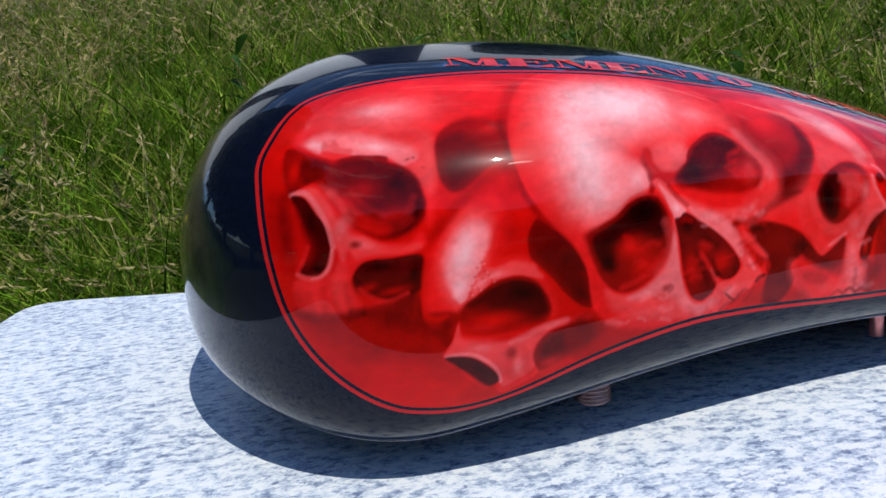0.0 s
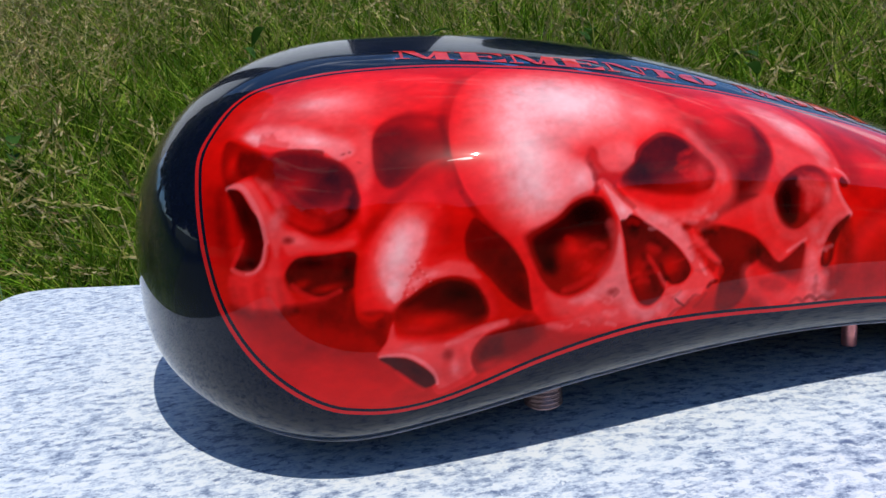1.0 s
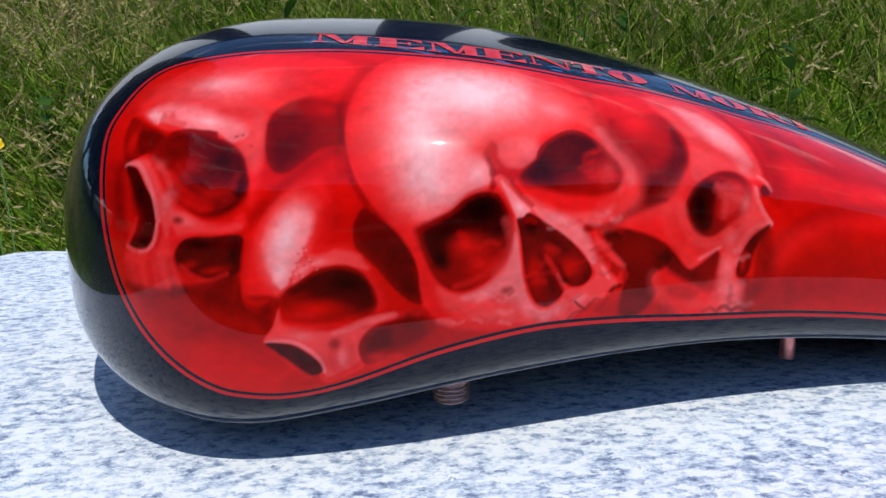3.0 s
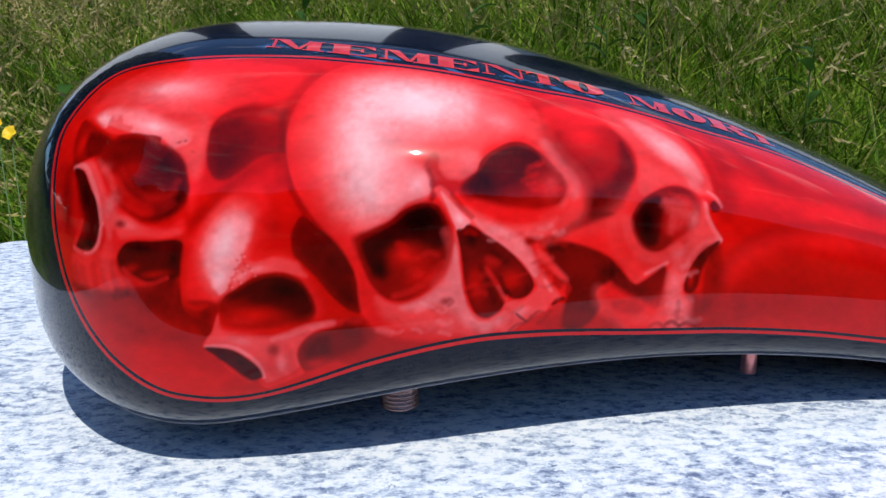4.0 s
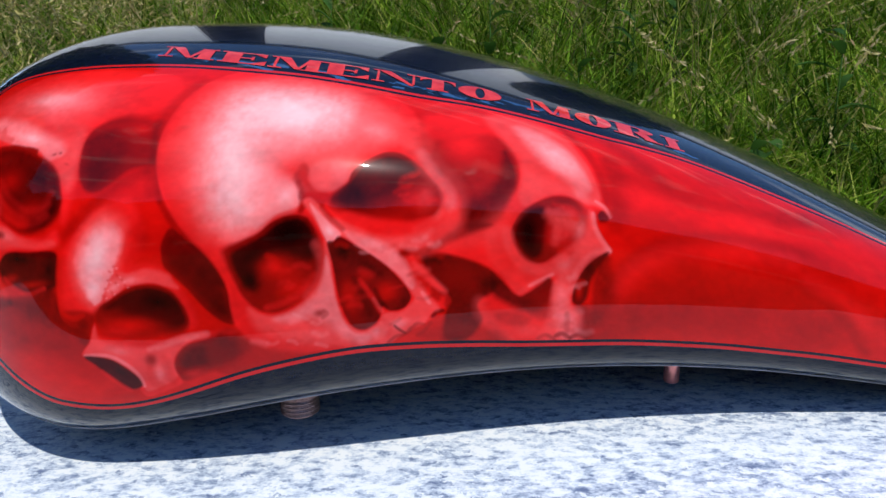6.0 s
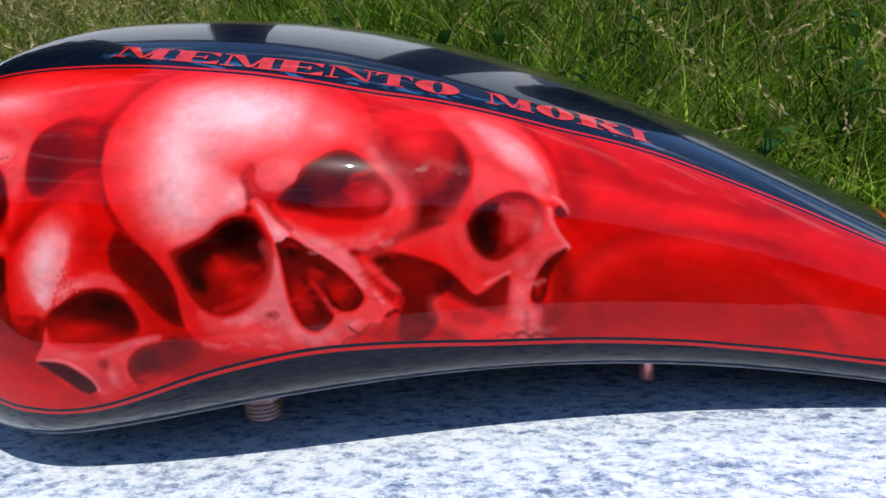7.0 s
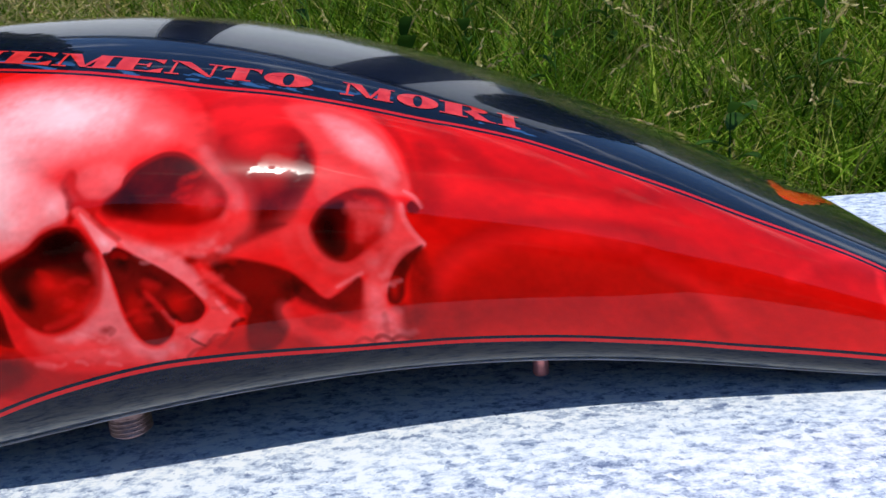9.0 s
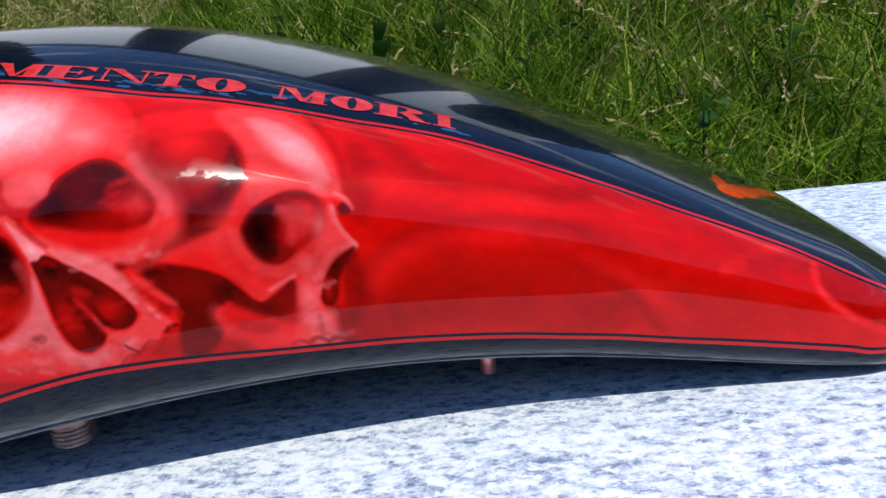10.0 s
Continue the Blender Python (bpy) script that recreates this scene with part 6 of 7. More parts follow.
def build_tank():
    tank = thing("fuel_tank", TANK_AT, "stretched motorcycle fuel tank, glossy black with red skull airbrush panel", "fuel tank")
    cols = GIRTH + BACK
    verts = TANK_PTS.reshape(-1, 3)
    n = len(verts)
    i, j = np.meshgrid(np.arange(STATIONS - 1), np.arange(cols), indexing="ij")
    k = (j + 1) % cols
    quads = np.stack([i * cols + j, (i + 1) * cols + j, (i + 1) * cols + k, i * cols + k], -1).reshape(-1, 4)
    me = bpy.data.meshes.new("shell")
    me.vertices.add(n)
    me.vertices.foreach_set("co", verts.ravel())
    me.loops.add(len(quads) * 4)
    me.loops.foreach_set("vertex_index", quads.ravel().astype(np.int32))
    me.polygons.add(len(quads))
    me.polygons.foreach_set("loop_start", np.arange(0, len(quads) * 4, 4, dtype=np.int32))
    me.update(calc_edges=True)
    me.polygons.foreach_set("use_smooth", np.ones(len(quads), bool))
    full = np.zeros((STATIONS, cols, 4))
    full[..., 3] = 1
    full[:, :GIRTH, :3] = art.reshape(STATIONS, GIRTH, 3)
    me.attributes.new("art", "FLOAT_COLOR", "POINT").data.foreach_set("color", full.ravel())
    edge = np.full((STATIONS, cols), 0.05)
    edge[:, :GIRTH] = PANEL_D.reshape(STATIONS, GIRTH)
    me.attributes.new("edge", "FLOAT", "POINT").data.foreach_set("value", edge.ravel())
    flame = np.zeros((STATIONS, cols))
    flame[:, :GIRTH] = FLAME.reshape(STATIONS, GIRTH)
    me.attributes.new("tail_mark", "FLOAT", "POINT").data.foreach_set("value", flame.ravel())
    haze = np.zeros((STATIONS, cols))
    haze[:, :GIRTH] = HAZE.reshape(STATIONS, GIRTH)
    me.attributes.new("haze", "FLOAT", "POINT").data.foreach_set("value", haze.ravel())
    brushed = np.zeros((STATIONS, cols))
    brushed[:, :GIRTH] = BRUSHED.reshape(STATIONS, GIRTH)
    me.attributes.new("brushed_blue", "FLOAT", "POINT").data.foreach_set("value", brushed.ravel())
    me.validate()
    me.materials.append(PAINT)
    shell = new("shell", me)
    shell.parent = tank
    return tank


# orange flame on the tail
_fc = smooth_curve([(561, 140), (550, 105), (548, 86), (556, 88), (570, 102), (585, 124), (611, 157), (601, 162), (576, 131), (560, 117)])
_fd, _, _fi = nearest(_fc, ART_S, ART_Q, True)
_fd = np.where(_fi, -_fd, _fd) * 1000 + 9 * (fbm(ART_S * 170, ART_Q * 60, 11) - 0.5)
FLAME = np.clip(0.9 - _fd / 4, 0, 1)
# hazy polish and a hairline scratch in the lacquer
_hd, _, _hi = nearest(smooth_curve([(299.9, 34.3), (302.7, 38.3), (306.0, 40.6), (304.2, 43.3), (310.0, 44.0), (316.5, 42.1), (322.9, 41.4), (326.8, 38.7), (326.0, 34.2), (322.2, 33.4), (320.0, 30.1), (318.0, 33.1), (313.7, 34.7), (308.2, 36.0), (303.7, 33.5)]), ART_S, ART_Q, True)
_hd = np.where(_hi, -_hd, _hd) * 1000 + 8 * (fbm(ART_S * 330, ART_Q * 520, 81, 4) - 0.5)
HAZE = step(0.35 - _hd / 5.5)
# all but the first: rough dashes standing in for reflected cloud wisps
for _line in ([(326.9, 36.7), (333.8, 34.6), (342.4, 32.7), (350.3, 31.0)],
              [(228.0, 23.4), (237.8, 22.4)], [(259.0, 19.6), (279.2, 17.6)], [(280.6, 20.0), (291.8, 19.0)], [(173.2, 47.5), (183.4, 47.0)]):
    _hd, _, _ = nearest(smooth_curve(_line, False), ART_S, ART_Q, False)
    HAZE = np.maximum(HAZE, 0.8 * step(1.3 - _hd * 2200))
# loose pale blue brush marks behind the lettering
LETTER_HIGH = 13.2
BASE_S, BASE_Q = (160.4, 190.4, 222.9, 253.4, 290.5, 321.6, 333.3, 354.4, 370.0, 399.5, 410.2), (123.9, 114.9, 105.9, 98.4, 90.3, 84.6, 82.7, 79.6, 77.7, 74.8, 74.1)
_up = ART_Q * 1000 - np.interp(ART_S * 1000, BASE_S, BASE_Q)
_marks = fbm(ART_S * 110, _up * 0.34 + ART_S * 60, 71, 4)
BRUSHED = step((_marks - 0.60) / 0.05) * step((ART_S - 0.150) / 0.01) * step((0.425 - ART_S) / 0.01) * step((_up + 4.5) / 1.5) * step((9 - _up) / 8) * 0.75
tank = build_tank()


# ---- lettering and fittings of the tank ----
def letter_material():
    m, nt, bs = material("red_lettering_paint")
    wear = noise_tex(nt, 160, 4)
    nt.links.new(ramp(nt, wear, (0.3, (0.5, 0.02, 0.022)), (0.7, (0.74, 0.05, 0.045))), bs.inputs["Base Color"])
    bs.inputs["Roughness"].default_value = 0.5
    bs.inputs["Specular IOR Level"].default_value = 0.0
    bs.inputs["Coat Weight"].default_value = 1.0
    bs.inputs["Coat IOR"].default_value = 1.34
    bs.inputs["Coat Roughness"].default_value = 0.012
    return m


LETTERS = (("M", 158.4, 186.1), ("E", 187.8, 211.2), ("M", 212.0, 237.2), ("E", 237.3, 259.0), ("N", 259.9, 281.5), ("T", 282.0, 298.6), ("O", 300.0, 320.5), ("M", 332.5, 355.1), ("O", 356.3, 374.6), ("R", 375.1, 399.1), ("I", 401.1, 411.0))



def bar(x0, x1, y0, y1):
    return [(x0, y0), (x1, y0), (x1, y1), (x0, y1)]


def ring_pieces(cx, cy, rx, ry, hx, hy, a0=0.0, a1=360.0, n=22):
    """A round stroke, thick at the sides and thin above and below."""
    out = []
    for k in range(n):
        a, b = radians(a0 + (a1 - a0) * k / n), radians(a0 + (a1 - a0) * (k + 1) / n)
        out.append([(cx + hx * math.cos(a), cy + hy * math.sin(a)), (cx + rx * math.cos(a), cy + ry * math.sin(a)), (cx + rx * math.cos(b), cy + ry * math.sin(b)), (cx + hx * math.cos(b), cy + hy * math.sin(b))])
    return out


def glyph(ch):
    """Strokes of a broad slab-serif letter in a unit box."""
    if ch == "M":
        return [bar(0, 0.26, 0, 0.08), bar(0.1, 0.15, 0.08, 0.92), [(0, 1), (0.02, 0.92), (0.14, 0.92), (0.12, 1)], [(0.12, 1), (0.36, 1), (0.60, 0.03), (0.50, 0.03)],
                [(0.555, 0.14), (0.60, 0.03), (0.76, 0.80), (0.72, 0.97)], bar(0.70, 0.93, 0.08, 1.0), bar(0.62, 1.0, 0, 0.08), bar(0.93, 1.0, 0.92, 1)]
    if ch == "E":
        return [bar(0.1, 0.44, 0.08, 0.92), bar(0, 0.95, 0.92, 1), bar(0, 0.98, 0, 0.08), bar(0.44, 0.66, 0.46, 0.54), bar(0.66, 0.72, 0.34, 0.66),
                [(0.72, 0.92), (0.95, 0.66), (0.95, 0.92), (0.9, 0.92)], [(0.7, 0.08), (0.9, 0.08), (0.98, 0.08), (0.98, 0.36)]]
    if ch == "N":
        return [bar(0, 0.28, 0, 0.08), bar(0.1, 0.15, 0.08, 0.9), [(0, 1), (0.05, 0.92), (0.14, 0.92), (0.1, 1)], [(0.1, 1), (0.38, 1), (0.92, 0), (0.82, 0)],
                bar(0.86, 0.91, 0.12, 0.92), bar(0.74, 1.02, 0.92, 1)]
    if ch == "T":
        return [bar(0.33, 0.67, 0.08, 0.92), bar(0, 1, 0.92, 1), bar(0.2, 0.8, 0, 0.08), [(0, 0.92), (0, 0.6), (0.12, 0.86), (0.3, 0.92)], [(1, 0.92), (0.7, 0.92), (0.88, 0.86), (1, 0.6)]]
    if ch == "O":
        return ring_pieces(0.5, 0.5, 0.5, 0.52, 0.11, 0.46)
    if ch == "R":
        return [bar(0.1, 0.42, 0.08, 0.92), bar(0, 0.6, 0.92, 1), bar(0, 0.52, 0, 0.08), *ring_pieces(0.52, 0.755, 0.38, 0.245, 0.08, 0.19, -90, 90, 12),
                [(0.44, 0.5), (0.7, 0.54), (0.93, 0.08), (0.66, 0.08)], bar(0.64, 1.04, 0, 0.08)]
    return [bar(0.22, 0.78, 0.08, 0.92), bar(0, 1, 0, 0.08), bar(0, 1, 0.92, 1)]


def build_lettering(parent):
    paint = letter_material()
    for ch, s0, s1 in LETTERS:
        bm = bmesh.new()
        for k, quad in enumerate(glyph(ch)):
            rows = []
            n = 6
            for iy in range(n + 1):
                f = iy / n
                row = []
                for ix in range(n + 1):
                    g = ix / n
                    x = (1 - f) * ((1 - g) * quad[0][0] + g * quad[1][0]) + f * ((1 - g) * quad[3][0] + g * quad[2][0])
                    y = (1 - f) * ((1 - g) * quad[0][1] + g * quad[1][1]) + f * ((1 - g) * quad[3][1] + g * quad[2][1])
                    s = s0 + (s1 - s0) * x
                    q = np.interp(s, BASE_S, BASE_Q) + LETTER_HIGH * y
                    p, _ = on_tank(s / 1000, q / 1000, 0.00025 + 0.00002 * (k % 5))
                    row.append(bm.verts.new(p))
                rows.append(row)
            for ra, rb in zip(rows, rows[1:]):
                for i in range(n):
                    bm.faces.new((ra[i], ra[i + 1], rb[i + 1], rb[i]))
        for fc in bm.faces:
            fc.normal_update()
            if fc.normal.dot(Vector(SIDE) + Vector((0, 0, 1))) < 0:
                fc.normal_flip()
        part("letter", bm, paint, parent, "red painted slab-serif letter " + ch, smooth=True)


def build_fittings(parent):
    rust = plain("threaded_steel", (0.30, 0.19, 0.18), 0.32, 0.75, 0.4, 300, 0.3)
    # the pink paints in the red tank mirrored by this pale pipe
    pipe = plain("outlet_pipe", (0.72, 0.27, 0.26), 0.28, 0.7, 0.3, 200, 0.2)
    bm = bmesh.new()
    prof = [(0.0062, 0.7722), (0.0080, 0.7725)]
    for k in range(5):
        z = 0.7730 + k * 0.0022
        prof += [(0.0074, z), (0.0098, z + 0.0009), (0.0098, z + 0.0013)]
    prof += [(0.0088, 0.7845), (0.0115, 0.785), (0.0115, 0.81)]
    lathe(bm, prof, 40)
    b = part("threaded_outlet", bm, rust, parent, "rusty brown threaded fuel outlet")
    b.location = Vector((0.092, 0.4045, 0)) - TANK_AT
    bm = bmesh.new()
    lathe(bm, [(0.0030, 0.7668), (0.0040, 0.7660), (0.0043, 0.7668), (0.0043, 0.815)], 28)
    p = part("pipe_stub", bm, pipe, parent, "short pale metal pipe stub")
    p.location = Vector((0.2742, 0.495, 0)) - TANK_AT


def build_rim(parent):
    """Thin rolled-under edge of the side sheet; its grey paints in the cloth's reflection."""
    m = plain("rim_reflection", (0.17, 0.18, 0.21), 0.4, 0.4, 0.7, 60, 0.3)
    along = (0.068, 0.085, 0.107, 0.128, 0.151, 0.178, 0.206, 0.255, 0.310, 0.400, 0.470, 0.558, 0.60)
    low = (-0.064, -0.072, -0.080, -0.086, -0.085, -0.081, -0.076, -0.072, -0.067, -0.056, -0.045, -0.027, -0.019)
    bm = bmesh.new()
    rings = []
    steps = 220
    for i in range(steps + 1):
        s = along[0] + (along[-1] - along[0]) * i / steps
        p, n = on_tank(s, float(np.interp(s, along, low)))
        p, n = Vector(p), Vector(n)
        across = n.cross(Vector(AXIS)).normalized()
        w = 0.00055 * min(1.0, i / 12, (steps - i) / 12) + 0.00005
        rings.append([bm.verts.new(p + n * (math.cos(a) * w) + across * (math.sin(a) * w)) for a in (k * math.pi / 3 for k in range(6))])
    for a, b in zip(rings, rings[1:]):
        for k in range(6):
            bm.faces.new((a[k], a[(k + 1) % 6], b[(k + 1) % 6], b[k]))
    bmesh.ops.recalc_face_normals(bm, faces=bm.faces[:])
    part("rolled_rim", bm, m, parent, "thin lower edge, grey for the reflected cloth")


def build_added_base(parent):
    """Added black base that holds the tank up, where only shadow is seen."""
    m = plain("added_base_paint", (0.01, 0.011, 0.015), 0.35)
    bm = bmesh.new()
    rows = []
    for z, k in ((0.7506, 0.80), (0.7520, 0.88), (0.758, 0.95), (0.772, 1.0)):
        ring = []
        for i in range(48):
            a = 2 * math.pi * i / 48
            c, sn = math.cos(a), math.sin(a)
            s = 0.135 + 0.075 * k * math.copysign(abs(c) ** 0.7, c)
            h = 0.125 * k * math.copysign(abs(sn) ** 0.8, sn)
            ring.append(bm.verts.new(Vector(s * AXIS + h * SIDE) + Vector((0, 0, z))))
        rows.append(ring)
    for ra, rb in zip(rows, rows[1:]):
        for i in range(48):
            bm.faces.new((ra[i], ra[(i + 1) % 48], rb[(i + 1) % 48], rb[i]))
    bm.faces.new(rows[0][::-1])
    part("added_base", bm, m, parent, "added black base in the shadow under the tank")


build_rim(tank)
build_added_base(tank)
build_lettering(tank)
build_fittings(tank)


# ---- meadow ----
def leaf_material(name, stops, rough=0.6, shine=0.12):
    """Blades that differ one from another, paler towards their tips."""
    m, nt, bs = material(name)
    geo = nt.nodes.new("ShaderNodeNewGeometry")
    c = ramp(nt, geo.outputs["Random Per Island"], *stops)
    # dark patches multiplied in stand in for shaded gaps between clumps
    patch = noise_tex(nt, 4.5, 3)
    c = mixed(nt, 1.0, c, ramp(nt, patch, (0.36, (0.33, 0.39, 0.31)), (0.60, (0.96, 0.95, 0.88))), "MULTIPLY")
    nt.links.new(c, bs.inputs["Base Color"])
    bs.inputs["Roughness"].default_value = rough
    bs.inputs["Specular IOR Level"].default_value = shine
    bs.inputs["Transmission Weight"].default_value = 0.0
    trans = nt.nodes.new("ShaderNodeBsdfTranslucent")
    nt.links.new(c, trans.inputs["Color"])
    mix = nt.nodes.new("ShaderNodeMixShader")
    mix.inputs[0].default_value = 0.3
    out = nt.nodes["Material Output"]
    nt.links.new(bs.outputs[0], mix.inputs[1])
    nt.links.new(trans.outputs[0], mix.inputs[2])
    nt.links.new(mix.outputs[0], out.inputs["Surface"])
    return m


def scatter(rng, n, y_lo, y_hi, power=1.0):
    """Places in the wedge of meadow behind the table."""
    y = y_lo + (y_hi - y_lo) * rng.rand(n) ** power
    lo, hi = -1.15 * y - 0.5, 0.62 * y + 0.5
    x = lo + (hi - lo) * rng.rand(n)
    return x, y


def ribbons(rng, x, y, z, height, width, droop, segs):
    """Bent tapering blades; returns points (n, segs + 1, 2, 3)."""
    n = len(x)
    az = rng.rand(n) * 2 * math.pi
    lean = droop * (0.25 + rng.rand(n))
    face = az + math.pi / 2 + rng.randn(n) * 0.7
    t = np.linspace(0, 1, segs + 1)[None, :]
    bend = lean[:, None] * t ** 1.9 * height[:, None]
    up = height[:, None] * (t - 0.28 * np.minimum(lean, 1.6)[:, None] * t ** 2.6)
    cx, cy = x[:, None] + np.cos(az)[:, None] * bend, y[:, None] + np.sin(az)[:, None] * bend
    w = width[:, None] * np.clip(1 - t ** 2.2, 0.06, 1) * 0.5
    off = np.stack([np.cos(face)[:, None] * w, np.sin(face)[:, None] * w, 0 * w], -1)
    mid = np.stack([cx, cy, z[:, None] + up], -1)
    return np.stack([mid - off, mid + off], 2), mid


def raw_mesh(name, verts, quads, mat, smooth=True):
    me = bpy.data.meshes.new(name)
    verts, quads = np.asarray(verts, float), np.asarray(quads, np.int32)
    k = quads.shape[1]
    me.vertices.add(len(verts))
    me.vertices.foreach_set("co", verts.ravel())
    me.loops.add(quads.size)
    me.loops.foreach_set("vertex_index", quads.ravel())
    me.polygons.add(len(quads))
    me.polygons.foreach_set("loop_start", np.arange(0, quads.size, k, dtype=np.int32))
    me.update(calc_edges=True)
    me.polygons.foreach_set("use_smooth", np.full(len(quads), smooth))
    me.materials.append(mat)
    return new(name, me)


def strip_quads(n, segs):
    per = (segs + 1) * 2
    b = (np.arange(n) * per)[:, None] + (np.arange(segs) * 2)[None, :]
    return np.stack([b, b + 1, b + 3, b + 2], -1).reshape(-1, 4)


def build_grass():
    rng = np.random.RandomState(4)
    green = leaf_material("grass_blades", ((0.0, (0.025, 0.08, 0.006)), (0.3, (0.11, 0.25, 0.014)), (0.6, (0.26, 0.45, 0.03)), (0.86, (0.44, 0.53, 0.08)), (0.95, (0.50, 0.43, 0.15)), (1.0, (0.60, 0.49, 0.24))))
    n = 84000
    x, y = scatter(rng, n, 1.0, 5.6, 1.35)
    tall = 0.26 + 0.34 * rng.rand(n) * (0.6 + 0.8 * fbm(x * 1.7 + 20, y * 1.7 + 20, 8))
    p, _ = ribbons(rng, x, y, ground_z(x, y) - 0.02, tall, 0.0045 + 0.009 * rng.rand(n) ** 1.5, 1.08, 5)
    # thinner growth beside the near stretch of the bank
    n2 = 28000
    y2 = 1.3 + 4.2 * rng.rand(n2)
    x2 = (rng.rand(n2) - 0.5) * 22
    keep = (x2 < -1.15 * y2 - 0.5) | (x2 > 0.62 * y2 + 0.5)
    x2, y2 = x2[keep], y2[keep]
    n2 = len(x2)
    p2, _ = ribbons(rng, x2, y2, ground_z(x2, y2) - 0.02, 0.25 + 0.3 * rng.rand(n2), 0.007 + 0.011 * rng.rand(n2), 0.85, 5)
    p, n = np.concatenate([p, p2]), n + n2
    ob = raw_mesh("meadow_grass", p.reshape(-1, 3), strip_quads(n, 5), green)
    tagged(ob, "tall green meadow grass growing on the bank", "grass", kind="stuff")
    # sparse short grass everywhere else near the table
    n = 26000
    r, a = 0.3 + 9 * rng.rand(n) ** 0.7, rng.rand(n) * 2 * math.pi
    x, y = 0.3 + r * np.cos(a), 0.3 + r * np.sin(a)
    keep = y < 1.4
    x, y = x[keep], y[keep]
    n = len(x)
    p, _ = ribbons(rng, x, y, ground_z(x, y) - 0.02, 0.07 + 0.12 * rng.rand(n), 0.004 + 0.006 * rng.rand(n), 0.8, 2)
    ob = raw_mesh("lawn_grass", p.reshape(-1, 3), strip_quads(n, 2), green)
    tagged(ob, "short green lawn grass round the table", "grass", kind="stuff")


def build_seed_heads():
    """Flowering grasses: thin stalks that end in loose drooping panicles."""
    rng = np.random.RandomState(9)
    straw = leaf_material("dry_seed_heads", ((0.0, (0.34, 0.33, 0.08)), (0.3, (0.52, 0.45, 0.17)), (0.6, (0.64, 0.53, 0.27)), (0.85, (0.72, 0.58, 0.36)), (1.0, (0.60, 0.36, 0.20))), 0.7, 0.2)
    n = 13000
    x, y = scatter(rng, n, 1.15, 5.4, 1.2)
    dry = fbm(x * 0.8 + 11, y * 0.8 + 5, 21) - 0.055 * x + 0.02
    keep = dry > 0.52 + 0.17 * rng.rand(n)
    x, y = x[keep], y[keep]
    n = len(x)
    tall = 0.48 + 0.34 * rng.rand(n)
    p, mid = ribbons(rng, x, y, ground_z(x, y) - 0.02, tall, np.full(n, 0.003), 0.9, 6)
    verts, quads = [p.reshape(-1, 3)], [strip_quads(n, 6)]
    base = p.size // 3
    # spikelets round the upper part of every stalk
    per = 20
    f = rng.rand(n, per)
    seg = 0.84 + 0.16 * f
    k = np.minimum((seg * 6).astype(int), 5)
    w = seg * 6 - k
    rows = np.arange(n)[:, None]
    c = mid[rows, k] * (1 - w)[..., None] + mid[rows, k + 1] * w[..., None]
    spread = 0.0065 * (1.1 - f) * (0.5 + rng.rand(n, 1))
    side = rng.randn(n, per, 3) * spread[..., None]
    side[..., 2] = -np.abs(side[..., 2]) * 0.6
    c = c + side
    size = 0.007 + 0.007 * rng.rand(n, per)
    d = mid[:, 6] - mid[:, 4]
    d = d / np.linalg.norm(d, axis=1, keepdims=True)
    d = d[:, None, :] + rng.randn(n, per, 3) * 0.35
    d /= np.linalg.norm(d, axis=-1, keepdims=True)
    o = np.cross(d, rng.randn(n, per, 3))
    o /= np.linalg.norm(o, axis=-1, keepdims=True)
    q = np.stack([c - d * size[..., None], c + o * size[..., None] * 0.26, c + d * size[..., None], c - o * size[..., None] * 0.26], 2)
    m = n * per
    verts.append(q.reshape(-1, 3))
    quads.append(base + np.arange(m * 4).reshape(m, 4))
    ob = raw_mesh("seed_grass", np.concatenate(verts), np.concatenate(quads), straw, False)
    tagged(ob, "dry straw-coloured flowering grass stalks among the meadow", "grass", kind="stuff")


def leaf_blade(bm, length, width, arch, heading, base, tilt):
    """A broad leaf with a folded midrib."""
    rows = []
    for i in range(7):
        t = i / 6
        w = width * math.sin(math.pi * min(1, 0.08 + t * 0.92)) ** 0.8 * 0.5
        run, rise = length * t * math.cos(tilt), length * (t * math.sin(tilt) - arch * t * t)
        c = Vector((math.cos(heading) * run, math.sin(heading) * run, rise)) + base
        o = Vector((-math.sin(heading), math.cos(heading), 0)) * w
        rows.append([bm.verts.new(c - o + Vector((0, 0, w * 0.35))), bm.verts.new(c), bm.verts.new(c + o + Vector((0, 0, w * 0.35)))])
    for a, b in zip(rows, rows[1:]):
        for k in (0, 1):
            bm.faces.new((a[k], a[k + 1], b[k + 1], b[k]))


